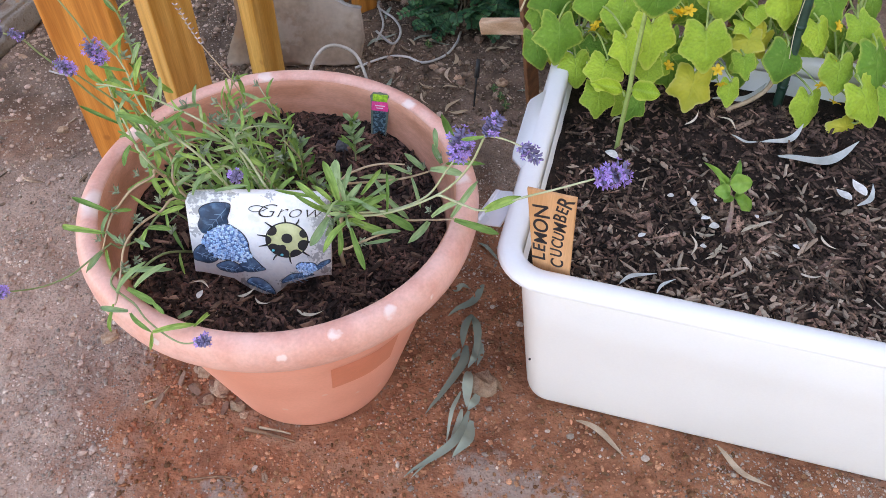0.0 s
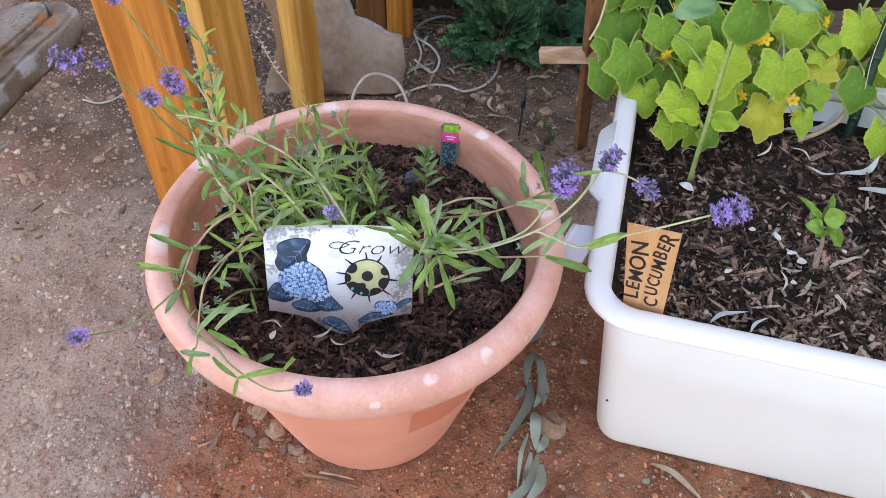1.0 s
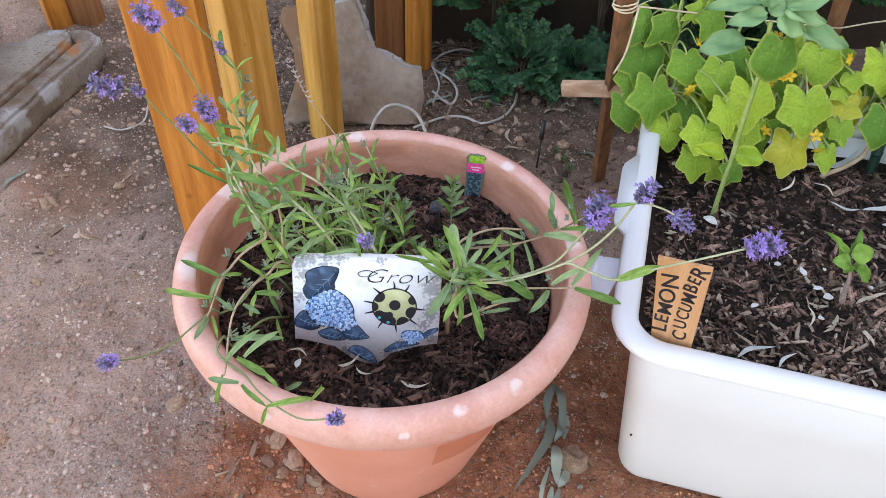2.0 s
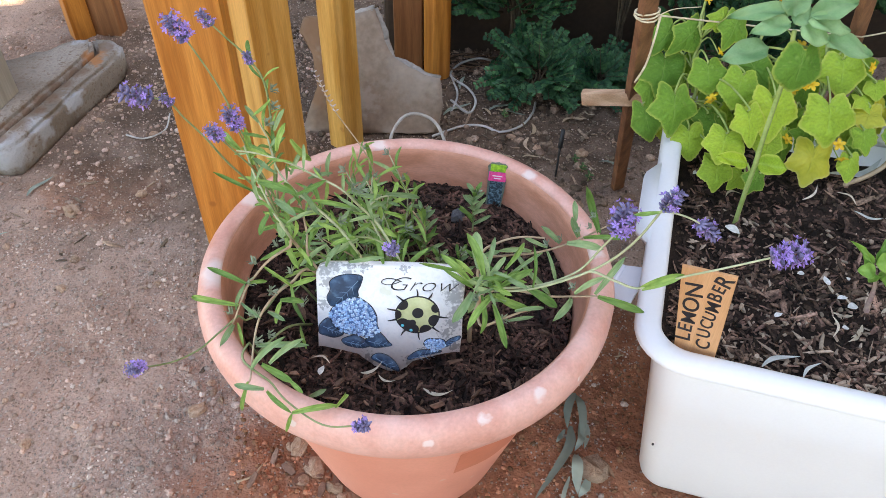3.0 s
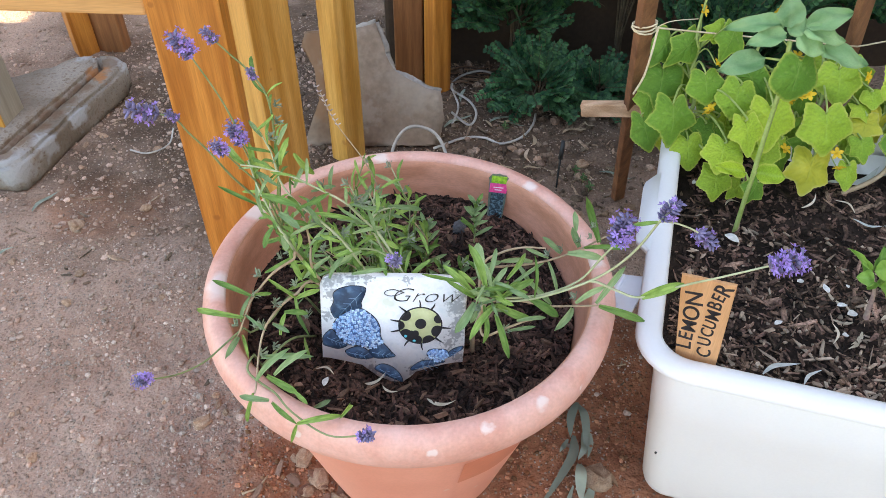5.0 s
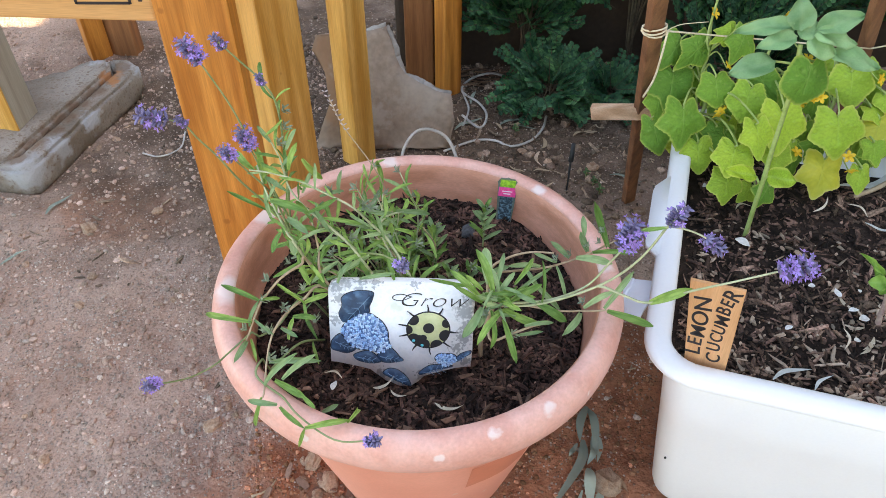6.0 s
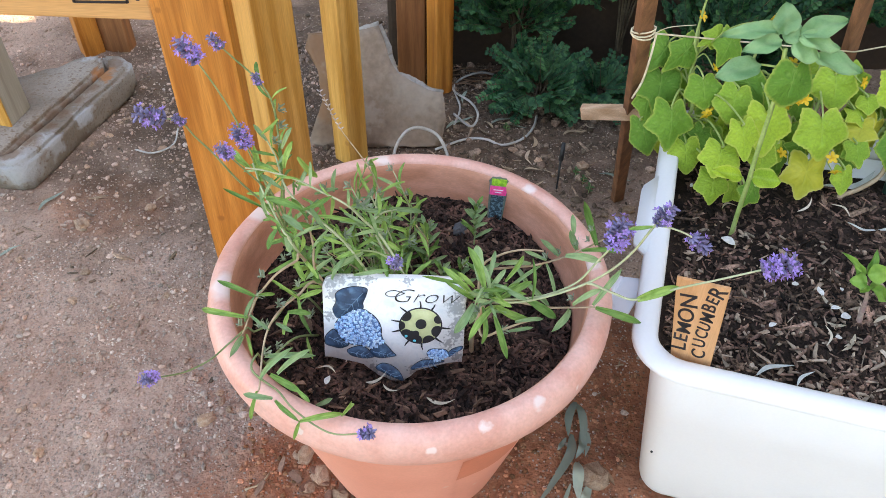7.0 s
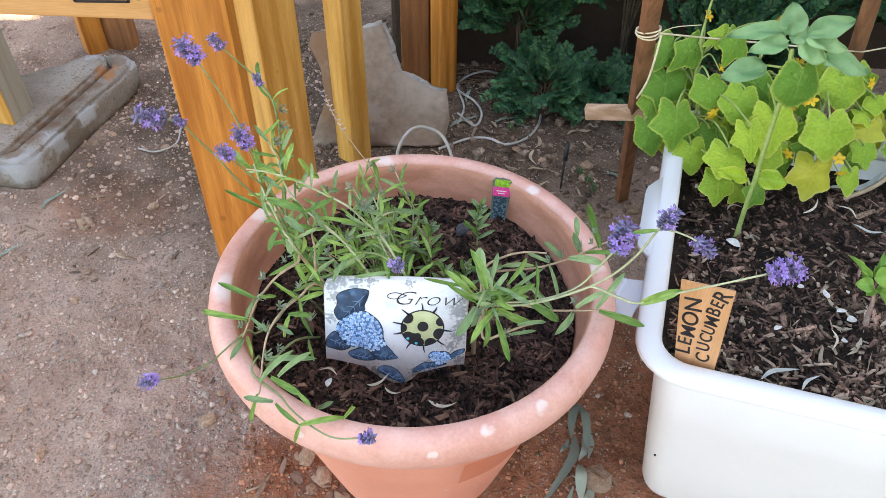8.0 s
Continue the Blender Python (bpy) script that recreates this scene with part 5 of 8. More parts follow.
def head_meshes(seed, bloom, material):
    """A flower spike, 1 long along x: its buds, and its open florets."""
    rng = random.Random(seed)
    buds, open_ones = bmesh.new(), bmesh.new()
    for ring in range(6):
        t = 0.05 + ring * 0.15
        radius = 0.17 * math.sin(math.pi * (0.22 + 0.62 * t))
        count = 8 if ring < 5 else 5
        for k in range(count):
            a = 2 * math.pi * (k + 0.5 * (ring % 2)) / count + rng.uniform(-0.2, 0.2)
            out = Vector((rng.uniform(0.3, 0.7), math.cos(a), math.sin(a)))
            at = Vector((t + rng.uniform(-0.03, 0.03), 0.35 * radius * math.cos(a), 0.35 * radius * math.sin(a)))
            length = rng.uniform(0.15, 0.22)
            knob(buds, at, out, length, 0.045)
            if rng.random() < bloom:
                floret(open_ones, at + out.normalized() * length * 1.02, out, rng.uniform(0.085, 0.13))
    tube(buds, [Vector((0, 0, 0)), Vector((0.95, 0, 0))], 0.03, 0.02, 5)
    return mesh_of("calyces", buds, material), (mesh_of("petals", open_ones, M["petal"], False) if bloom else None)


HEADS = [head_meshes(71, 0.55, M["calyx"]), head_meshes(72, 0.30, M["calyx"]), head_meshes(73, 0.2, M["calyx"])]
DRY_HEAD = head_meshes(74, 0.0, M["driedhead"])
TUFT = tuft_mesh()


def flower_head(parent, at, ahead, size, kind, wide=1.0, label=""):
    buds, petals = DRY_HEAD if kind == 3 else HEADS[kind]
    size *= 0.80
    m = aim(Vector(at) - Vector(ahead).normalized() * size * 0.5, ahead, (0.2, -0.4, 0.9), size, size * wide)
    m = m @ Matrix.Diagonal((1, 1, wide, 1))
    head = put("flower_head", buds, parent, m, label or ("faded tan flower spike" if kind == 3 else "violet lavender flower spike"))
    if petals:
        put("petals", petals, head, m, "open purple florets")


def sprout_leaves(stem, path, start, end, step, length, rng, droop=0.25, spread=(0.6, 1.1)):
    """Pairs of leaves along a stem's path, between two shares of its length."""
    total = [0.0]
    for a, b in zip(path, path[1:]):
        total.append(total[-1] + (b - a).length)
    d, turn = start * total[-1], rng.uniform(0, 3)
    while d < end * total[-1]:
        k = max(i for i, s in enumerate(total[:-1]) if s <= d)
        share = (d - total[k]) / max(1e-9, total[k + 1] - total[k])
        at = path[k].lerp(path[k + 1], share)
        ahead = (path[k + 1] - path[k]).normalized()
        side = ahead.orthogonal().normalized()
        turn += math.pi / 2 + rng.uniform(-0.8, 0.8)
        for flip in (0, math.pi):
            if rng.random() < 0.22:
                continue
            out = Matrix.Rotation(turn + flip, 3, ahead) @ side
            open_by = rng.uniform(*spread) * rng.uniform(0.6, 1.25)
            way = ahead * math.cos(open_by) + out * math.sin(open_by)
            way.z -= droop * rng.random()
            size = 0.87 * length * rng.choice((0.45, 0.7, 0.9, 1.0, 1.15, 1.3)) * rng.uniform(0.9, 1.1)
            put("leaf", BLADES[rng.randrange(4)], stem, aim(at, way, (rng.uniform(-0.4, 0.4), -0.5, 0.8), size, size * rng.uniform(0.85, 1.25)))
        d += step * rng.uniform(0.75, 1.3)


def grow(plant, points, r0, r1, material="stem"):
    path = smooth_path(points, 5)
    for p in path:
        if 0.196 < math.hypot(p.x, p.y) < 0.242 and p.y < 0.15:
            p.z = max(p.z, 0.3565)
    bm = tube(bmesh.new(), path, r0, r1, 5)
    stem = part("stem", bm, M[material], plant)
    return path, stem


def arched_blade(seed, rise):
    """A narrow spatulate leaf, 1 long along x, arched between its joint and its tip."""
    bm = bmesh.new()
    rows = []
    for k in range(10):
        t = k / 9
        w = 0.5 * (0.30 + 0.70 * math.sin(math.pi * min(1.0, 0.12 + 0.80 * t)) ** 0.8) * (0.80 + 0.35 * t) * (1 if k < 8 else (0.80 if k == 8 else 0.20))
        z = rise * math.sin(math.pi * t) + 0.015 * math.sin(6 * t + seed)
        y = 0.10 * math.sin(math.pi * t) * math.sin(2.1 * seed)
        rows.append([bm.verts.new((t, y - w, z + 0.06)), bm.verts.new((t, y, z)), bm.verts.new((t, y + w, z + 0.06))])
    for one, two in zip(rows, rows[1:]):
        for q in range(2):
            bm.faces.new((one[q], two[q], two[q + 1], one[q + 1]))
    return bm


ARCHED = [mesh_of("leaf", arched_blade(k, r), M["sage"] if k % 2 else M["leaf"]) for k, r in enumerate((0.10, 0.16, -0.06, 0.06, 0.20, 0.12))]


def blade(plant, rng, joint, tip, width):
    """One leaf from its joint to its tip."""
    joint, tip = Vector(joint), Vector(tip)
    put("leaf", ARCHED[rng.randrange(6)], plant, aim(joint, tip - joint, (rng.uniform(-0.35, 0.35), -0.55, 0.8), (tip - joint).length * 1.03, width * 1.02))


def tufts(plant, rng, places, size=0.016):
    for at in places:
        put("leaf_tuft", TUFT, plant, aim(at, (rng.uniform(-0.4, 0.4), -0.2, 0.3), (rng.uniform(-0.3, 0.3), -0.4, 0.9), size * rng.uniform(0.85, 1.2)))


def soil_in_pot(x, y):
    return (x, y, float(pot_soil_height(x, y)) - 0.004)


def build_lavender_left():
    rng = random.Random(81)
    plant = base("lavender_plant", (-0.06, 0.02, float(pot_soil_height(-0.06, 0.02))), "sprawling green lavender with purple spikes, leaning over the pot rim", "lavender")
    root = soil_in_pot
    flowering = (
        ([root(-0.10, 0.065), (-0.131, 0.06, 0.306), (-0.154, 0.058, 0.362), (-0.167, 0.056, 0.433), (-0.175, 0.054, 0.478), (-0.189, 0.052, 0.538), (-0.209, 0.05, 0.590), (-0.217, 0.049, 0.606)], 0.25, 0.45, 0, 0.040),
        ([(-0.152, 0.055, 0.369), (-0.145, 0.052, 0.457), (-0.141, 0.049, 0.54), (-0.154, 0.048, 0.575), (-0.171, 0.046, 0.598), (-0.186, 0.043, 0.619)], 0.3, 0.78, 1, 0.026),
        ([root(-0.11, 0.055), (-0.138, 0.05, 0.337), (-0.162, 0.034, 0.414), (-0.186, 0.02, 0.467), (-0.2, 0.009, 0.508), (-0.212, 0.0, 0.537), (-0.221, -0.007, 0.56), (-0.245, -0.017, 0.573)], 0.25, 0.42, 1, 0.042),
        ([root(-0.10, 0.05), (-0.142, 0.04, 0.356), (-0.152, 0.01, 0.455), (-0.167, -0.01, 0.505), (-0.178, -0.025, 0.538)], 0.35, 0.6, 0, 0.028),
        ([root(-0.11, 0.075), (-0.142, 0.06, 0.346), (-0.162, 0.056, 0.42), (-0.174, 0.054, 0.463), (-0.183, 0.052, 0.502)], 0.3, 0.65, 0, 0.038),
        ([root(-0.10, -0.01), (-0.127, -0.03, 0.342), (-0.153, -0.069, 0.336), (-0.172, -0.094, 0.345), (-0.194, -0.127, 0.353), (-0.216, -0.164, 0.371), (-0.234, -0.202, 0.409)], 0.2, 0.3, 0, 0.026),
        ([root(-0.11, -0.03), (-0.128, -0.08, 0.322), (-0.152, -0.123, 0.330), (-0.157, -0.150, 0.347), (-0.127, -0.176, 0.358), (-0.106, -0.200, 0.359), (-0.068, -0.230, 0.366), (-0.027, -0.262, 0.416)], 0.1, 0.2, 2, 0.028),
        ([root(-0.06, 0.02), (-0.069, 0.0, 0.372), (-0.035, -0.06, 0.439), (-0.007, -0.125, 0.487)], 0.1, 0.5, 1, 0.026),
    )
    for points, start, end, kind, size in flowering:
        path, stem = grow(plant, points, 0.0016, 0.0008)
        sprout_leaves(stem, path, start, end, 0.019, 0.027, rng)
        flower_head(plant, points[-1], path[-1] - path[-4], size, kind, 1.25)
    flower_head(plant, (-0.220, -0.010, 0.564), (-0.5, -0.2, 0.5), 0.020, 1, 1.2)
    flower_head(plant, (-0.153, 0.045, 0.577), (-0.2, 0, 0.6), 0.020, 1, 1.2)
    # long pale stems through the clump
    for foot, points, material in (
            ((-0.005, 0.03), [(-0.006, -0.030, 0.372), (-0.030, -0.010, 0.410), (-0.049, -0.012, 0.439), (-0.064, -0.020, 0.467), (-0.091, -0.018, 0.484), (-0.116, -0.012, 0.494), (-0.145, -0.005, 0.499), (-0.170, 0.005, 0.495)], "palestem"),
            ((-0.035, 0.02), [(-0.046, -0.040, 0.388), (-0.069, -0.036, 0.430), (-0.093, -0.032, 0.457), (-0.113, -0.020, 0.467), (-0.131, 0.000, 0.477), (-0.139, 0.015, 0.501), (-0.147, 0.022, 0.518)], "palestem"),
            ((-0.07, 0.0), [(-0.098, -0.050, 0.394), (-0.102, -0.035, 0.421), (-0.105, -0.030, 0.449), (-0.111, -0.020, 0.462)], "drystem"),
            ((-0.085, 0.0), [(-0.119, -0.050, 0.436), (-0.131, -0.040, 0.452), (-0.143, -0.020, 0.460), (-0.156, 0.000, 0.473), (-0.166, 0.020, 0.490)], "palestem"),
            ((-0.01, 0.03), [(-0.019, -0.020, 0.373), (-0.031, -0.010, 0.398), (-0.041, 0.000, 0.422), (-0.031, 0.020, 0.422), (-0.016, 0.035, 0.414)], "palestem"),
            ((-0.08, 0.0), [(-0.111, -0.050, 0.418), (-0.116, -0.060, 0.424), (-0.133, -0.080, 0.425), (-0.148, -0.090, 0.411), (-0.155, -0.100, 0.405), (-0.162, -0.110, 0.391), (-0.171, -0.115, 0.370), (-0.178, -0.120, 0.362)], "drystem"),
            ((-0.07, -0.01), [(-0.099, -0.050, 0.381), (-0.119, -0.065, 0.377), (-0.129, -0.090, 0.387), (-0.137, -0.110, 0.389), (-0.143, -0.125, 0.382), (-0.147, -0.140, 0.365), (-0.145, -0.170, 0.359), (-0.145, -0.179, 0.359)], "drystem"),
    ):
        path, stem = grow(plant, [root(*foot)] + list(points), 0.0017, 0.0009, material)
        if points[-1][1] > -0.05:
            sprout_leaves(stem, path, 0.30, 0.98, 0.0125, 0.027, rng, spread=(0.35, 1.05))
    # leaves on the rising stems
    blade(plant, rng, (-0.158, 0.000, 0.445), (-0.199, 0.010, 0.462), 0.0042)
    blade(plant, rng, (-0.170, 0.020, 0.484), (-0.186, 0.030, 0.500), 0.0071)
    blade(plant, rng, (-0.158, 0.010, 0.473), (-0.165, 0.030, 0.504), 0.0065)
    blade(plant, rng, (-0.148, 0.025, 0.516), (-0.160, 0.030, 0.532), 0.0046)
    blade(plant, rng, (-0.132, 0.025, 0.542), (-0.150, 0.020, 0.527), 0.0040)
    blade(plant, rng, (-0.132, 0.020, 0.509), (-0.121, 0.030, 0.528), 0.0058)
    blade(plant, rng, (-0.130, 0.010, 0.491), (-0.120, 0.020, 0.518), 0.0069)
    blade(plant, rng, (-0.115, 0.010, 0.507), (-0.100, 0.020, 0.474), 0.0070)
    blade(plant, rng, (-0.147, -0.020, 0.475), (-0.105, -0.045, 0.482), 0.0074)
    blade(plant, rng, (-0.109, -0.030, 0.467), (-0.079, -0.020, 0.478), 0.0052)
    blade(plant, rng, (-0.130, -0.030, 0.460), (-0.106, -0.050, 0.457), 0.0074)
    blade(plant, rng, (-0.128, -0.040, 0.442), (-0.123, -0.055, 0.432), 0.0081)
    blade(plant, rng, (-0.136, -0.040, 0.450), (-0.146, -0.050, 0.431), 0.0069)
    blade(plant, rng, (-0.095, -0.030, 0.460), (-0.056, -0.030, 0.452), 0.0046)
    blade(plant, rng, (-0.092, -0.030, 0.445), (-0.117, -0.050, 0.447), 0.0046)
    blade(plant, rng, (-0.086, 0.040, 0.435), (-0.083, 0.050, 0.460), 0.0050)
    blade(plant, rng, (-0.105, 0.020, 0.447), (-0.083, 0.040, 0.438), 0.0056)
    blade(plant, rng, (-0.151, -0.010, 0.439), (-0.158, 0.010, 0.469), 0.0048)
    # leaves in the middle of the clump
    blade(plant, rng, (-0.044, 0.085, 0.407), (-0.048, 0.095, 0.440), 0.0066)
    blade(plant, rng, (-0.044, 0.085, 0.407), (-0.058, 0.060, 0.388), 0.0073)
    blade(plant, rng, (-0.052, 0.020, 0.425), (-0.027, 0.030, 0.414), 0.0056)
    blade(plant, rng, (-0.025, 0.030, 0.419), (0.010, 0.050, 0.397), 0.0064)
    blade(plant, rng, (-0.017, 0.035, 0.414), (-0.012, 0.050, 0.420), 0.0057)
    blade(plant, rng, (-0.053, 0.010, 0.411), (-0.024, 0.030, 0.407), 0.0050)
    blade(plant, rng, (-0.044, 0.005, 0.396), (-0.011, -0.010, 0.392), 0.0069)
    blade(plant, rng, (-0.050, -0.030, 0.408), (-0.082, -0.050, 0.401), 0.0060)
    blade(plant, rng, (-0.052, -0.035, 0.415), (-0.076, -0.045, 0.413), 0.0054)
    blade(plant, rng, (-0.083, -0.035, 0.403), (-0.109, -0.055, 0.391), 0.0054)
    blade(plant, rng, (-0.120, -0.050, 0.428), (-0.109, -0.065, 0.400), 0.0064)
    blade(plant, rng, (-0.107, -0.030, 0.415), (-0.082, -0.020, 0.420), 0.0054)
    blade(plant, rng, (-0.125, -0.035, 0.452), (-0.102, -0.030, 0.443), 0.0058)
    blade(plant, rng, (-0.074, -0.020, 0.444), (-0.052, -0.010, 0.429), 0.0048)
    blade(plant, rng, (-0.033, 0.000, 0.360), (-0.041, 0.020, 0.373), 0.0052)
    blade(plant, rng, (-0.059, -0.050, 0.393), (-0.021, -0.055, 0.406), 0.0048)
    blade(plant, rng, (-0.025, 0.010, 0.411), (-0.006, 0.020, 0.391), 0.0050)
    blade(plant, rng, (-0.108, -0.040, 0.393), (-0.090, -0.020, 0.416), 0.0048)
    blade(plant, rng, (-0.070, -0.030, 0.417), (-0.057, -0.020, 0.440), 0.0048)
    blade(plant, rng, (-0.087, -0.020, 0.440), (-0.099, 0.010, 0.446), 0.0048)
    blade(plant, rng, (-0.059, -0.020, 0.424), (-0.030, 0.000, 0.414), 0.0049)
    blade(plant, rng, (-0.118, 0.000, 0.469), (-0.109, 0.020, 0.483), 0.0047)
    blade(plant, rng, (-0.082, -0.055, 0.391), (-0.067, -0.040, 0.410), 0.0054)
    blade(plant, rng, (-0.030, -0.020, 0.403), (-0.023, -0.045, 0.385), 0.0055)
    blade(plant, rng, (-0.010, 0.000, 0.388), (0.002, 0.020, 0.382), 0.0051)
    # leaves of the low branches
    blade(plant, rng, (-0.154, -0.100, 0.412), (-0.191, -0.090, 0.423), 0.0056)
    blade(plant, rng, (-0.153, -0.100, 0.413), (-0.137, -0.090, 0.405), 0.0040)
    blade(plant, rng, (-0.162, -0.110, 0.391), (-0.214, -0.090, 0.380), 0.0064)
    blade(plant, rng, (-0.166, -0.110, 0.384), (-0.154, -0.100, 0.412), 0.0045)
    blade(plant, rng, (-0.159, -0.110, 0.395), (-0.136, -0.130, 0.395), 0.0034)
    blade(plant, rng, (-0.171, -0.117, 0.368), (-0.176, -0.150, 0.375), 0.0062)
    blade(plant, rng, (-0.167, -0.115, 0.370), (-0.157, -0.140, 0.365), 0.0034)
    blade(plant, rng, (-0.144, -0.140, 0.365), (-0.093, -0.140, 0.367), 0.0062)
    blade(plant, rng, (-0.144, -0.165, 0.359), (-0.111, -0.150, 0.391), 0.0061)
    blade(plant, rng, (-0.128, -0.160, 0.362), (-0.097, -0.140, 0.376), 0.0061)
    blade(plant, rng, (-0.135, -0.160, 0.362), (-0.103, -0.178, 0.359), 0.0072)
    blade(plant, rng, (-0.106, -0.177, 0.359), (-0.092, -0.191, 0.359), 0.0044)
    blade(plant, rng, (-0.135, -0.110, 0.382), (-0.117, -0.120, 0.380), 0.0046)
    blade(plant, rng, (-0.127, -0.090, 0.377), (-0.103, -0.090, 0.375), 0.0059)
    blade(plant, rng, (-0.117, -0.070, 0.376), (-0.147, -0.060, 0.396), 0.0036)
    blade(plant, rng, (-0.118, -0.070, 0.376), (-0.094, -0.060, 0.379), 0.0060)
    blade(plant, rng, (-0.126, -0.120, 0.376), (-0.123, -0.100, 0.386), 0.0052)
    # leaves lying over the rim
    blade(plant, rng, (-0.129, -0.187, 0.359), (-0.158, -0.181, 0.357), 0.0060)
    blade(plant, rng, (-0.146, -0.178, 0.359), (-0.154, -0.190, 0.330), 0.0044)
    blade(plant, rng, (-0.126, -0.189, 0.359), (-0.099, -0.213, 0.359), 0.0048)
    blade(plant, rng, (-0.099, -0.213, 0.359), (-0.059, -0.204, 0.359), 0.0059)
    blade(plant, rng, (-0.099, -0.213, 0.359), (-0.107, -0.215, 0.333), 0.0038)
    blade(plant, rng, (-0.060, -0.207, 0.359), (-0.055, -0.180, 0.341), 0.0044)
    blade(plant, rng, (-0.092, -0.170, 0.323), (-0.076, -0.165, 0.329), 0.0051)
    tufts(plant, rng, ((-0.144, -0.085, 0.424), (-0.154, -0.100, 0.412), (-0.169, -0.113, 0.381), (-0.135, -0.095, 0.395), (-0.117, -0.065, 0.389), (-0.144, -0.120, 0.383), (-0.146, -0.140, 0.369), (-0.134, -0.130, 0.369), (-0.105, -0.090, 0.366), (-0.124, -0.070, 0.435), (-0.132, 0.025, 0.553), (-0.133, 0.025, 0.533), (-0.141, 0.020, 0.516), (-0.092, 0.030, 0.445), (-0.055, -0.020, 0.467), (-0.049, -0.015, 0.460), (-0.069, -0.035, 0.437), (-0.151, -0.118, 0.383), (-0.025, 0.000, 0.401), (-0.004, 0.010, 0.387)))
    # thin shoots behind and below
    for k in range(26):
        x, y = rng.uniform(-0.095, 0.015), rng.uniform(-0.015, 0.085)
        lean, rise = rng.uniform(-0.075, 0.03), rng.uniform(0.05, 0.155)
        foot = root(x, y)
        mid = (x + 0.35 * lean + rng.uniform(-0.015, 0.015), y - 0.01, foot[2] + 0.6 * rise)
        path, stem = grow(plant, [foot, mid, (x + lean, y + rng.uniform(-0.03, 0.01), foot[2] + rise)], 0.0012, 0.0007, rng.choice(("stem", "palestem", "drystem")))
        sprout_leaves(stem, path, 0.15, 1.0, 0.0135, 0.027, rng, spread=(0.4, 1.0))
        if k % 2:
            tufts(plant, rng, (path[-1],), 0.0144)
    # dry seed spike
    path, stem = grow(plant, [(-0.02, 0.07, 0.32), (-0.027, 0.06, 0.366), (-0.045, 0.075, 0.432), (-0.082, 0.091, 0.488), (-0.097, 0.1, 0.521)], 0.0010, 0.0006, "drystem")
    bm = bmesh.new()
    for k in range(9):
        p = Vector((-0.080, 0.090, 0.486)).lerp(Vector((-0.101, 0.102, 0.527)), k / 8)
        for flip in (1, -1):
            knob(bm, p, (flip * 0.9, 0.2, 0.6), 0.0045, 0.0009)
    part("seed_spike", bm, M["driedhead"], plant, "pale dry seed spike")


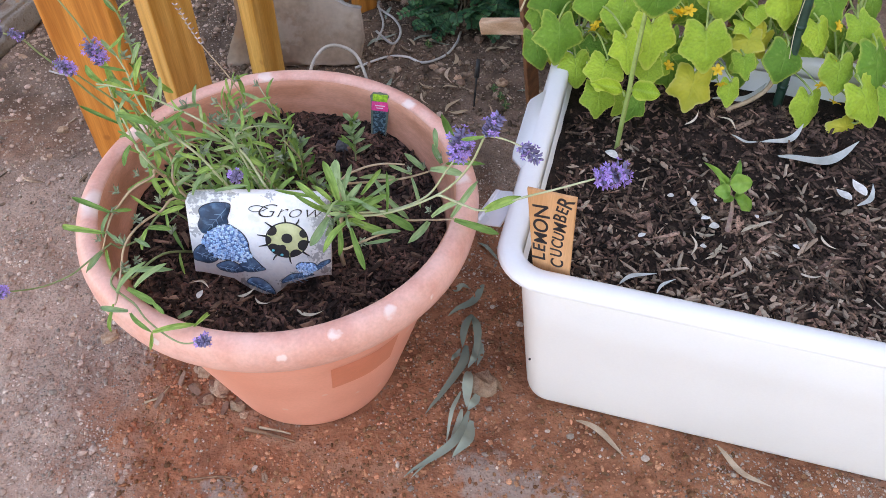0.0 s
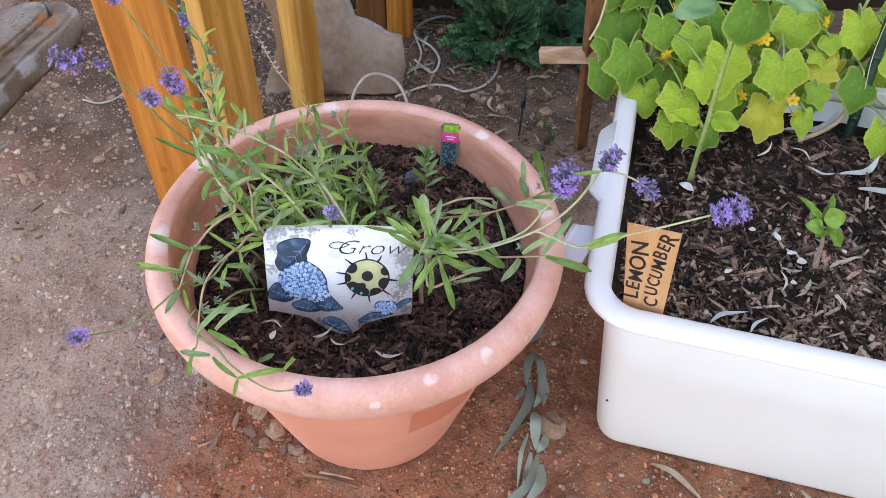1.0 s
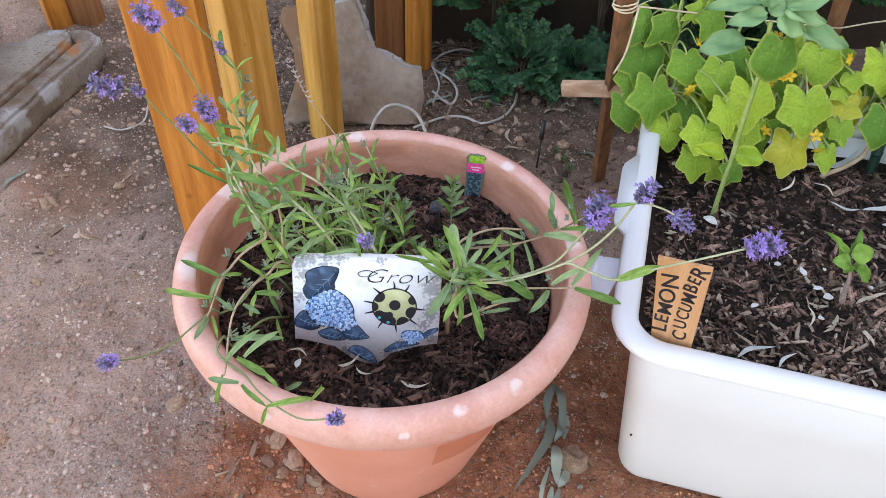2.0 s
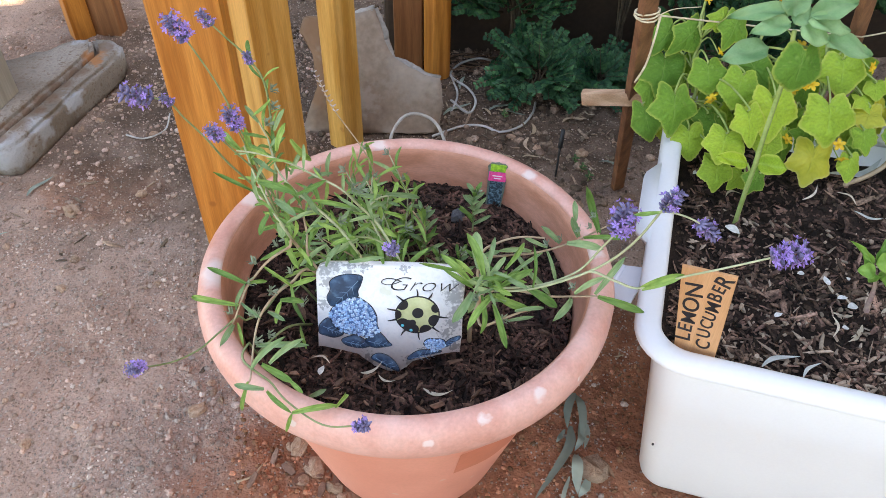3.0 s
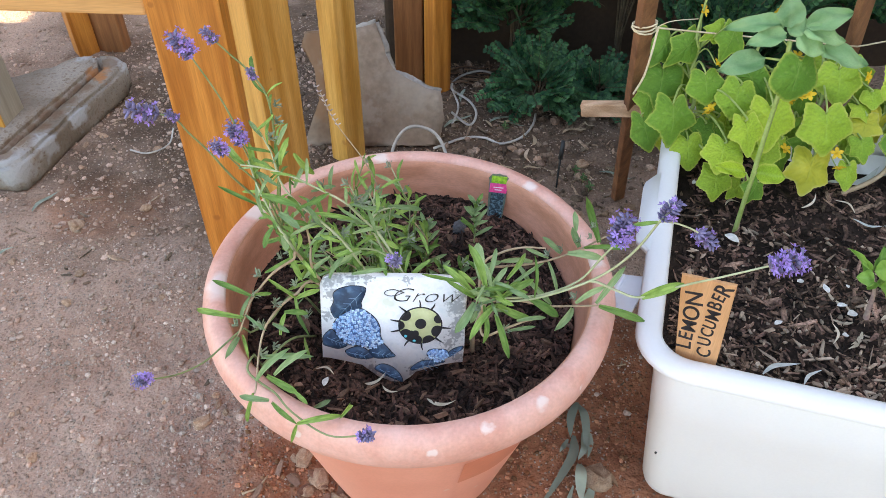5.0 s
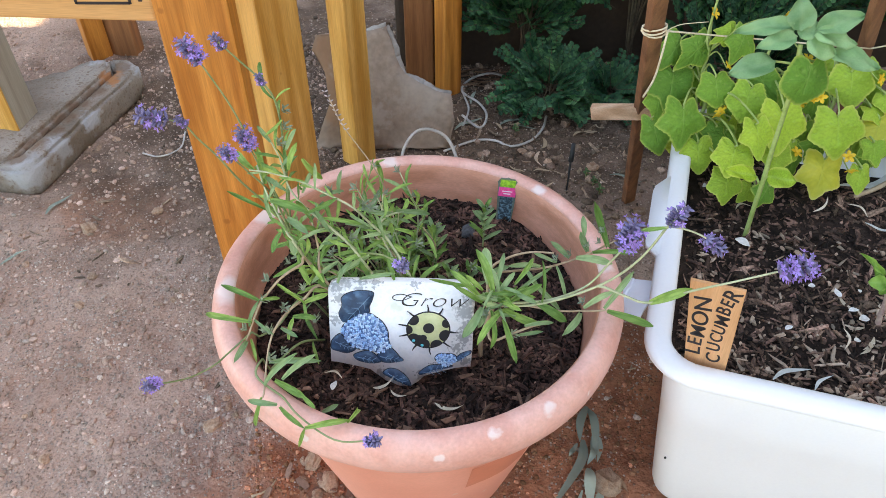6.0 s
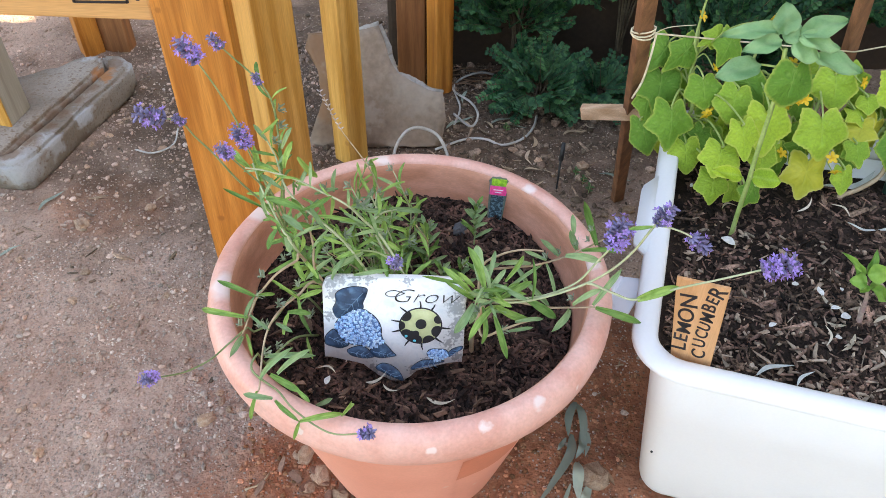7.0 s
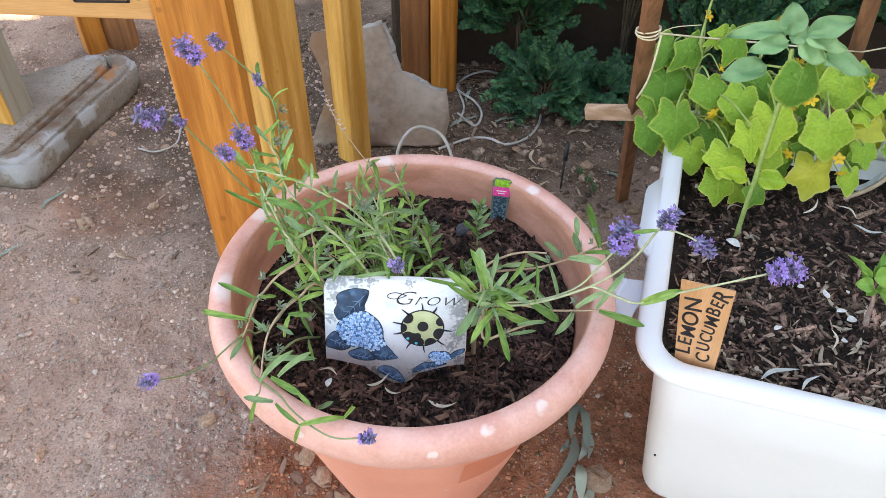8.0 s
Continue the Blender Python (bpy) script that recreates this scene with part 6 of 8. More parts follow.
def build_lavender_right():
    rng = random.Random(83)
    plant = base("lavender_plant", (0.075, -0.06, float(pot_soil_height(0.075, -0.06))), "young lavender with narrow grey-green leaves reaching across the rim", "lavender")
    root = soil_in_pot
    crown = (0.082, -0.085, 0.394)
    grow(plant, [root(0.072, -0.055), (0.072, -0.066, 0.32), crown], 0.0030, 0.0022, "drystem")
    grow(plant, [(0.084, -0.085, 0.390), (0.114, -0.078, 0.384), (0.149, -0.070, 0.367), (0.175, -0.071, 0.368), (0.203, -0.070, 0.368)], 0.0017, 0.0010, "drystem")
    grow(plant, [(0.077, -0.072, 0.352)] + [(0.080, -0.060, 0.404), (0.084, -0.045, 0.398), (0.102, -0.030, 0.386), (0.138, -0.015, 0.376), (0.165, 0.000, 0.370), (0.190, 0.005, 0.378), (0.209, 0.000, 0.398), (0.217, 0.000, 0.404)], 0.0017, 0.0010, "drystem")
    grow(plant, [(0.077, -0.072, 0.352)] + [(0.078, -0.045, 0.399), (0.098, -0.030, 0.406), (0.123, -0.020, 0.405), (0.148, -0.020, 0.404)], 0.0017, 0.0010, "drystem")
    grow(plant, [(0.077, -0.072, 0.352)] + [(0.080, -0.098, 0.351), (0.102, -0.100, 0.365), (0.122, -0.097, 0.373), (0.140, -0.090, 0.371)], 0.0017, 0.0010, "drystem")
    path, stem = grow(plant, [(0.089, -0.083, 0.393), (0.119, -0.080, 0.391), (0.145, -0.080, 0.397), (0.174, -0.082, 0.418), (0.191, -0.085, 0.453), (0.200, -0.086, 0.472), (0.205, -0.085, 0.492)], 0.0015, 0.0010, "palestem")
    flower_head(plant, path[-1], path[-1] - path[-4], 0.044, 0, 1.35)
    grow(plant, [(0.092, -0.085, 0.390), (0.122, -0.082, 0.389), (0.152, -0.086, 0.404), (0.183, -0.090, 0.426), (0.202, -0.100, 0.456), (0.216, -0.108, 0.489), (0.225, -0.118, 0.529)], 0.0016, 0.0012, "palestem")
    path, stem = grow(plant, [(0.225, -0.118, 0.529), (0.230, -0.118, 0.538), (0.233, -0.118, 0.544)], 0.0012, 0.0008, "palestem")
    flower_head(plant, path[-1], path[-1] - path[-4], 0.034, 2, 1.35)
    path, stem = grow(plant, [(0.225, -0.118, 0.529), (0.229, -0.119, 0.531), (0.241, -0.121, 0.530), (0.256, -0.124, 0.525), (0.269, -0.125, 0.515)], 0.0011, 0.0008, "palestem")
    flower_head(plant, path[-1], path[-1] - path[-4], 0.032, 1, 1.35)
    path, stem = grow(plant, [(0.183, -0.090, 0.426), (0.190, -0.095, 0.429), (0.210, -0.100, 0.422), (0.231, -0.108, 0.422), (0.264, -0.117, 0.448), (0.298, -0.122, 0.466), (0.348, -0.128, 0.492)], 0.0016, 0.0010, "palestem")
    flower_head(plant, path[-1], path[-1] - path[-4], 0.044, 0, 1.35)
    blade(plant, rng, (0.169, 0.000, 0.377), (0.147, 0.005, 0.397), 0.0069)
    blade(plant, rng, (0.155, -0.005, 0.375), (0.129, 0.000, 0.385), 0.0044)
    blade(plant, rng, (0.190, 0.005, 0.383), (0.180, 0.010, 0.408), 0.0075)
    blade(plant, rng, (0.184, 0.008, 0.404), (0.182, 0.020, 0.422), 0.0062)
    blade(plant, rng, (0.177, 0.000, 0.377), (0.215, -0.010, 0.378), 0.0088)
    blade(plant, rng, (0.196, 0.003, 0.382), (0.237, -0.020, 0.404), 0.0056)
    blade(plant, rng, (0.209, 0.000, 0.396), (0.189, 0.010, 0.451), 0.0080)
    blade(plant, rng, (0.155, -0.005, 0.370), (0.165, -0.030, 0.346), 0.0044)
    blade(plant, rng, (0.136, -0.015, 0.378), (0.098, -0.030, 0.393), 0.0056)
    blade(plant, rng, (0.174, -0.071, 0.365), (0.152, -0.105, 0.368), 0.0077)
    blade(plant, rng, (0.178, -0.071, 0.372), (0.208, -0.060, 0.385), 0.0066)
    blade(plant, rng, (0.203, -0.070, 0.367), (0.251, -0.080, 0.355), 0.0084)
    blade(plant, rng, (0.200, -0.070, 0.371), (0.228, -0.050, 0.406), 0.0066)
    blade(plant, rng, (0.130, -0.085, 0.396), (0.130, -0.060, 0.430), 0.0035)
    blade(plant, rng, (0.232, -0.108, 0.422), (0.266, -0.112, 0.446), 0.0093)
    blade(plant, rng, (0.225, -0.118, 0.529), (0.205, -0.115, 0.523), 0.0040)
    blade(plant, rng, (0.080, -0.085, 0.409), (0.063, -0.050, 0.435), 0.0086)
    blade(plant, rng, (0.077, -0.070, 0.406), (0.074, -0.030, 0.418), 0.0118)
    blade(plant, rng, (0.084, -0.075, 0.411), (0.092, -0.045, 0.426), 0.0052)
    blade(plant, rng, (0.066, -0.090, 0.410), (0.037, -0.075, 0.431), 0.0068)
    blade(plant, rng, (0.069, -0.090, 0.402), (0.037, -0.100, 0.439), 0.0051)
    blade(plant, rng, (0.062, -0.088, 0.420), (0.017, -0.085, 0.428), 0.0039)
    blade(plant, rng, (0.069, -0.095, 0.399), (0.050, -0.115, 0.377), 0.0092)
    blade(plant, rng, (0.089, -0.095, 0.392), (0.065, -0.125, 0.377), 0.0074)
    blade(plant, rng, (0.091, -0.095, 0.382), (0.105, -0.122, 0.346), 0.0070)
    blade(plant, rng, (0.078, -0.095, 0.395), (0.078, -0.115, 0.361), 0.0058)
    blade(plant, rng, (0.073, -0.093, 0.392), (0.065, -0.105, 0.380), 0.0052)
    blade(plant, rng, (0.092, -0.090, 0.389), (0.129, -0.090, 0.367), 0.0088)
    blade(plant, rng, (0.125, -0.080, 0.391), (0.157, -0.085, 0.368), 0.0094)
    blade(plant, rng, (0.113, -0.098, 0.374), (0.143, -0.090, 0.370), 0.0047)
    blade(plant, rng, (0.105, -0.100, 0.361), (0.133, -0.095, 0.362), 0.0041)
    blade(plant, rng, (0.098, -0.085, 0.396), (0.130, -0.070, 0.406), 0.0075)
    blade(plant, rng, (0.120, -0.060, 0.404), (0.151, -0.070, 0.371), 0.0059)
    blade(plant, rng, (0.115, -0.040, 0.401), (0.130, -0.060, 0.387), 0.0054)
    blade(plant, rng, (0.098, -0.080, 0.398), (0.141, -0.050, 0.409), 0.0041)
    blade(plant, rng, (0.094, -0.082, 0.410), (0.123, -0.080, 0.398), 0.0052)
    blade(plant, rng, (0.075, -0.060, 0.411), (0.097, -0.050, 0.412), 0.0053)
    blade(plant, rng, (0.084, -0.080, 0.400), (0.103, -0.060, 0.414), 0.0058)
    blade(plant, rng, (0.088, -0.088, 0.400), (0.108, -0.100, 0.400), 0.0052)
    blade(plant, rng, (0.079, -0.088, 0.400), (0.059, -0.100, 0.421), 0.0045)
    blade(plant, rng, (0.086, -0.080, 0.404), (0.078, -0.060, 0.421), 0.0052)
    tufts(plant, rng, ((0.156, -0.005, 0.379), (0.172, 0.000, 0.381), (0.202, 0.000, 0.400), (0.204, 0.000, 0.417), (0.191, 0.003, 0.393), (0.178, -0.071, 0.381), (0.083, -0.085, 0.405), (0.099, -0.100, 0.362), (0.076, -0.100, 0.392)), 0.014)
    # short leaves filling the crown
    for k in range(26):
        a = 2.4 * k
        joint = Vector((0.083 + rng.uniform(-0.014, 0.022), -0.082 + rng.uniform(-0.010, 0.016), 0.396 + rng.uniform(-0.020, 0.014)))
        way = Vector((math.cos(a) + 0.15, 0.8 * math.sin(a) - 0.15, rng.uniform(-0.45, 0.75))).normalized()
        blade(plant, rng, joint, joint + way * rng.uniform(0.020, 0.038), rng.uniform(0.0030, 0.0056))


def build_sprigs():
    rng = random.Random(85)
    for x, y, z1, n, size in ((0.018, 0.058, 0.373, 16, 0.030), (0.078, 0.108, 0.362, 18, 0.028), (-0.008, 0.075, 0.335, 12, 0.026), (0.036, 0.035, 0.322, 10, 0.026), (0.060, 0.035, 0.330, 9, 0.024)):
        z0 = float(pot_soil_height(x, y))
        plant = base("lavender_sprig", (x, y, z0), "small upright silvery-green lavender sprig in the pot", "lavender", "lavender sprigs in the pot")
        path, stem = grow(plant, [(x, y, z0 - 0.004), (x + 0.001, y, (z0 + z1) / 2), (x, y, z1)], 0.0013, 0.0008)
        for k in range(n):
            h = 0.25 + 0.75 * k / n
            a = 2.4 * k
            joint = path[0].lerp(path[-1], h)
            way = Vector((math.cos(a), math.sin(a) * 0.8, 0.5 + 0.9 * h)).normalized()
            blade(plant, rng, joint, joint + way * size * (1.15 - 0.55 * h), 0.0048)
        tufts(plant, rng, ((x, y, z1 - 0.004),), 0.017)


build_lavender_left()
build_lavender_right()
build_sprigs()


# ---- garden sign in the pot ----
SIGN = Matrix.Translation((-0.096, -0.0864, 0.2942)) @ Matrix((Vector((0.998, 0.026, -0.055)), Vector((0.044, 0.333, 0.916)), Vector((0.043, -0.938, 0.343)))).transposed().to_4x4()

ART = SIGN @ Matrix.Translation((0, 0.005, 0))


def disc(bm, m, u, v, ru, rv, z0, z1, sides=20, dome=0.0):
    """A raised round patch on the sign's face."""
    low = [bm.verts.new(m @ Vector((u + ru * math.cos(a), v + rv * math.sin(a), z0))) for a in (2 * math.pi * k / sides for k in range(sides))]
    top = [bm.verts.new(m @ Vector((u + 0.93 * ru * math.cos(a), v + 0.93 * rv * math.sin(a), z1))) for a in (2 * math.pi * k / sides for k in range(sides))]
    for k in range(sides):
        bm.faces.new((low[k], low[(k + 1) % sides], top[(k + 1) % sides], top[k]))
    if dome:
        mid = [bm.verts.new(m @ Vector((u + 0.5 * ru * math.cos(a), v + 0.5 * rv * math.sin(a), z1 + dome))) for a in (2 * math.pi * k / sides for k in range(sides))]
        for k in range(sides):
            bm.faces.new((top[k], top[(k + 1) % sides], mid[(k + 1) % sides], mid[k]))
        bm.faces.new(mid)
    else:
        bm.faces.new(top)


def lettering(name, text, size, m, material, parent, shear=0.0, extrude=0.0003, spacing=1.0, label="", bold=0.0):
    curve = bpy.data.curves.new(name, "FONT")
    curve.body, curve.size, curve.shear, curve.extrude, curve.space_character, curve.offset = text, size, shear, extrude, spacing, bold
    curve.align_x, curve.align_y = "CENTER", "CENTER"
    scratch = new("scratch", curve)
    me = bpy.data.meshes.new_from_object(scratch.evaluated_get(bpy.context.evaluated_depsgraph_get()))
    bpy.data.objects.remove(scratch)
    me.transform(m)
    me.materials.clear()
    me.materials.append(material)
    me.name = name
    return put(name, me, parent, None, label)


def handwritten(name, letters, m, material, parent, label, narrow=1.0):
    """Letters set one by one, each (character, u, v, turn, height) in the pose m's plane, joined into one mesh."""
    bm = bmesh.new()
    for character, u, v, turn, height in letters:
        curve = bpy.data.curves.new(name, "FONT")
        curve.body, curve.size, curve.extrude, curve.offset, curve.shear = character, height / 0.70, 0.0003, height * 0.014, 0.08
        curve.align_x, curve.align_y = "CENTER", "CENTER"
        scratch = new("scratch", curve)
        me = bpy.data.meshes.new_from_object(scratch.evaluated_get(bpy.context.evaluated_depsgraph_get()))
        bpy.data.objects.remove(scratch)
        me.transform(m @ pose(u, v, 0.0002, 0, 0, turn) @ Matrix.Diagonal((narrow, 1, 1, 1)))
        bm.from_mesh(me)
        bpy.data.meshes.remove(me)
    return part(name, bm, material, parent, label, smooth=False)


def painted_shape(bm, outline, z0, z1, grow_by=0.0, dome=0.0, steps=4):
    """A raised patch with a soft outline on the sign's face."""
    n = len(outline)
    cu, cv = sum(p[0] for p in outline) / n, sum(p[1] for p in outline) / n
    ring = []
    for k in range(n):
        p = [Vector((*outline[(k + j) % n], 0)) for j in (-1, 0, 1, 2)]
        for q in range(steps):
            t = q / steps
            ring.append(0.5 * (2 * p[1] + (p[2] - p[0]) * t + (2 * p[0] - 5 * p[1] + 4 * p[2] - p[3]) * t * t + (3 * p[1] - p[0] - 3 * p[2] + p[3]) * t ** 3))
    middle = Vector((cu, cv, 0))
    def loop(share, out, z):
        return [bm.verts.new(ART @ (middle + (v - middle) * share + (v - middle).normalized() * out + Vector((0, 0, z)))) for v in ring]
    rows = [loop(1.0, grow_by, z0), loop(1.0, grow_by - 0.0003, z1), loop(0.55, 0, z1 + dome)]
    for one, two in zip(rows, rows[1:]):
        for k in range(len(ring)):
            j = (k + 1) % len(ring)
            bm.faces.new((one[k], one[j], two[j], two[k]))
    top = bm.verts.new(ART @ (middle + Vector((0, 0, z1 + dome))))
    for k in range(len(ring)):
        bm.faces.new((rows[-1][k], rows[-1][(k + 1) % len(ring)], top))
    return ring


def build_sign():
    sign = base("garden_sign", (-0.02, -0.09, 0.27), "weathered white cement plaque with blue flowers and a ladybird", "garden sign")
    outline = [(0.0, 0.002), (0.029, 0.0006), (0.0449, -0.0037), (0.0545, -0.0148), (0.0615, -0.0222), (0.077, -0.0275), (0.0905, -0.0300), (0.0962, -0.0200), (0.1034, -0.0115), (0.1195, -0.0055), (0.1385, -0.0022), (0.1565, -0.001),
               (0.157, 0.02), (0.156, 0.06), (0.1565, 0.092), (0.153, 0.102), (0.146, 0.1065), (0.10, 0.1065), (0.05, 0.1060), (0.008, 0.1055), (0.001, 0.102), (-0.0025, 0.094), (-0.001, 0.05)]
    bm = prism(bmesh.new(), outline, 0.012, SIGN @ Matrix.Translation((0, 0, -0.012)), 0.0022)
    plaque = part("plaque", bm, M["glaze"], sign, "chipped white painted cement plaque")
    leaves = (
        [(0.0128, 0.0709), (0.0120, 0.0793), (0.0164, 0.0849), (0.0242, 0.0884), (0.0330, 0.0900), (0.0458, 0.0881), (0.0449, 0.0784), (0.0417, 0.0700), (0.0414, 0.0629), (0.0258, 0.0584), (0.0153, 0.0503), (0.0108, 0.0553), (0.0094, 0.0624)],
        [(0.0005, 0.0201), (0.0022, 0.0275), (0.0097, 0.0350), (0.0154, 0.0292), (0.0211, 0.0203), (0.0270, 0.0151), (0.0176, 0.0105), (0.0085, 0.0127), (0.0018, 0.0151)],
        [(0.0254, 0.0076), (0.0330, 0.0122), (0.0422, 0.0138), (0.0513, 0.0071), (0.0560, 0.0002), (0.0479, -0.0022), (0.0386, -0.0015), (0.0295, 0.0015)],
        [(0.0513, 0.0086), (0.0639, 0.0193), (0.0700, 0.0149), (0.0760, 0.0073), (0.0803, 0.0020), (0.0710, -0.0004), (0.0616, -0.0013), (0.0542, 0.0017)],
        [(0.0585, -0.0160), (0.0601, -0.0121), (0.0658, -0.0090), (0.0739, -0.0105), (0.0820, -0.0167), (0.0877, -0.0245), (0.0900, -0.0322), (0.0832, -0.0300), (0.0744, -0.0260), (0.0650, -0.0205)],
        [(0.1385, 0.0056), (0.1446, 0.0126), (0.1545, 0.0168), (0.1550, 0.0127), (0.1473, 0.0080), (0.1405, 0.0018)],
        [(0.0985, -0.0142), (0.1041, -0.0079), (0.1135, -0.0031), (0.1324, -0.0029), (0.1350, -0.0050), (0.1199, -0.0077), (0.1086, -0.0117), (0.1010, -0.0165)],
    )
    for outline in leaves:
        bm = bmesh.new()
        painted_shape(bm, outline, -0.0006, 0.0005, 0.0009)
        part("leaf_outline", bm, M["ink"], plaque, "black painted outline")
        bm = bmesh.new()
        painted_shape(bm, outline, -0.0004, 0.0016, 0.0, 0.0012)
        leaf = part("painted_leaf", bm, M["navy"], plaque, "raised navy-blue painted leaf")
        # brushed veins along the leaf
        far = max(((p, q) for p in outline for q in outline), key=lambda pq: math.dist(*pq))
        (u0, v0), (u1, v1) = far
        if math.dist(*far) > 0.02:
            bm = bmesh.new()
            du, dv = u1 - u0, v1 - v0
            for share, side in ((0.18, 0), (0.32, 0.16), (0.32, -0.16), (0.50, 0.18), (0.50, -0.18), (0.66, 0.14), (0.66, -0.14)):
                if side == 0:
                    ends = ((u0 + 0.12 * du, v0 + 0.12 * dv), (u0 + 0.88 * du, v0 + 0.88 * dv))
                else:
                    ends = ((u0 + share * du, v0 + share * dv), (u0 + (share + 0.14) * du - side * dv, v0 + (share + 0.14) * dv + side * du))
                tube(bm, [ART @ Vector((*ends[0], 0.0028)), ART @ Vector(((ends[0][0] + ends[1][0]) / 2, (ends[0][1] + ends[1][1]) / 2, 0.0029)), ART @ Vector((*ends[1], 0.0022))], 0.00045, 0.0002, 4)
            part("vein", bm, M["vein_blue"], leaf, "pale blue brushed veins")
    rng = random.Random(91)
    head = [(0.0132, 0.0445), (0.0196, 0.0525), (0.0288, 0.0591), (0.0408, 0.0622), (0.0496, 0.0573), (0.0572, 0.0502), (0.0624, 0.0394), (0.0634, 0.0283), (0.0663, 0.0186), (0.0588, 0.0140), (0.0514, 0.0124), (0.0423, 0.0153), (0.0301, 0.0159), (0.0223, 0.0211), (0.0172, 0.0285), (0.0122, 0.0365)]
    small = [(0.128 + 0.0120 * math.cos(a), 0.0055 + (0.0075 + 0.0012 * math.sin(3 * a)) * math.sin(a)) for a in (2 * math.pi * k / 12 for k in range(12))]
    for outline, petal, name in ((head, 0.0021, "painted_hydrangea"), (small, 0.0016, "painted_flower")):
        bm = bmesh.new()
        painted_shape(bm, outline, -0.0006, 0.0005, 0.0010)
        part(name + "_outline", bm, M["ink"], plaque, "black painted outline")
        bm = bmesh.new()
        ring = painted_shape(bm, outline, -0.0005, 0.0012, 0.0, 0.0012)
        part(name + "_base", bm, M["mid_blue"], plaque, "blue ground of the flower")
        cu, cv = sum(p[0] for p in outline) / len(outline), sum(p[1] for p in outline) / len(outline)
        bm = bmesh.new()
        made = []
        for _ in range(900):
            edge, share = ring[rng.randrange(len(ring))], math.sqrt(rng.random()) * 0.97
            u, v = cu + (edge.x - cu) * share, cv + (edge.y - cv) * share
            if any((u - p) ** 2 + (v - q) ** 2 < (petal * 1.55) ** 2 for p, q in made):
                continue
            made.append((u, v))
            spin, size = rng.uniform(0, 6), petal * rng.uniform(0.85, 1.1)
            for q in range(4):
                b = spin + math.pi * q / 2
                disc(bm, ART, u + size * 0.62 * math.cos(b), v + size * 0.62 * math.sin(b), size * 0.52, size * 0.52, 0.0014, 0.0027 + 0.0010 * (1 - share), 7)
        part(name, bm, M["sky_blue"], plaque, "raised light blue blossom cluster")
    bug = (0.1069, 0.0425)
    bm = bmesh.new()
    disc(bm, ART, *bug, 0.0252, 0.0244, -0.0005, 0.0006, 40)
    for a in (62, 92, 133, 168, 196, 238, 275, 318, 355):
        c, s = math.cos(radians(a)), math.sin(radians(a))
        tube(bm, [ART @ Vector((bug[0] + 0.023 * c, bug[1] + 0.023 * s, 0.0004)), ART @ Vector((bug[0] + 0.029 * c, bug[1] + 0.028 * s, 0.0008)), ART @ Vector((bug[0] + 0.0335 * c - 0.001 * s, bug[1] + 0.032 * s, 0.0005))], 0.0012, 0.0005, 5)
    ladybird = part("painted_ladybird", bm, M["ink"], plaque, "black outline and legs of a painted ladybird")
    bm = bmesh.new()
    disc(bm, ART, *bug, 0.0236, 0.0228, 0.0, 0.0014, 40, 0.0006)
    part("wing_case", bm, M["lime"], ladybird, "pale yellow-green wing case")
    # black spots, cut off at the wing case's edge: place and radius as shares of its radius
    def clipped(bm, u, v, r, z1):
        rim, foot = [], []
        for k in range(28):
            a = 2 * math.pi * k / 28
            p, q = u + r * math.cos(a), v + r * 1.08 * math.sin(a)
            cut = min(1.0, 0.99 / max(1e-6, math.hypot(p, q)))
            at = (bug[0] + 0.0236 * p * cut, bug[1] + 0.0228 * q * cut)
            rim.append(bm.verts.new(ART @ Vector((*at, z1))))
            foot.append(bm.verts.new(ART @ Vector((*at, 0.0004))))
        bm.faces.new(rim)
        for k in range(28):
            bm.faces.new((foot[k], foot[(k + 1) % 28], rim[(k + 1) % 28], rim[k]))
    for u, v, r in ((0.01, 0.14, 0.26), (-0.72, 0.58, 0.27), (-0.95, 0.02, 0.22), (0.82, 0.42, 0.21), (0.80, -0.26, 0.29), (0.42, -0.82, 0.29)):
        bm = bmesh.new()
        clipped(bm, u, v, r, 0.0024)
        bmesh.ops.remove_doubles(bm, verts=bm.verts[:], dist=0.00002)
        part("spot", bm, M["ink"], ladybird, smooth=False)
    bm = bmesh.new()
    for k, (u, v, r) in enumerate(((-0.66, -0.50, 0.30), (-0.42, -0.62, 0.34), (-0.18, -0.78, 0.28), (-0.22, -0.42, 0.17))):
        clipped(bm, u, v, r, 0.00245 + 0.00005 * k)
    part("head", bm, M["ink"], ladybird, smooth=False)
    for du, dv in ((-0.0158, -0.0128), (-0.0062, -0.0186)):
        bm = bmesh.new()
        disc(bm, ART, bug[0] + du, bug[1] + dv, 0.0018, 0.0016, 0.0024, 0.0034, 10)
        part("eye", bm, M["cyan"], ladybird, "small cyan eye")
    lettering("lettering", "Grow", 0.0250, ART @ Matrix.Translation((0.1085, 0.0795, 0.0003)) @ Matrix.Diagonal((1.22, 1, 1, 1)), M["ink"], plaque, 0.42, spacing=1.02, bold=-0.00060, label="black italic word Grow")
    bm = bmesh.new()
    swirl = [(0.088, 0.0835), (0.077, 0.0868), (0.069, 0.0852), (0.0668, 0.0815), (0.072, 0.0790), (0.080, 0.0800), (0.087, 0.0835)]
    tube(bm, smooth_path([ART @ Vector((u, v, 0.0004)) for u, v in swirl]), 0.0005, 0.0004, 5)
    part("flourish", bm, M["ink"], plaque, "thin black flourish")


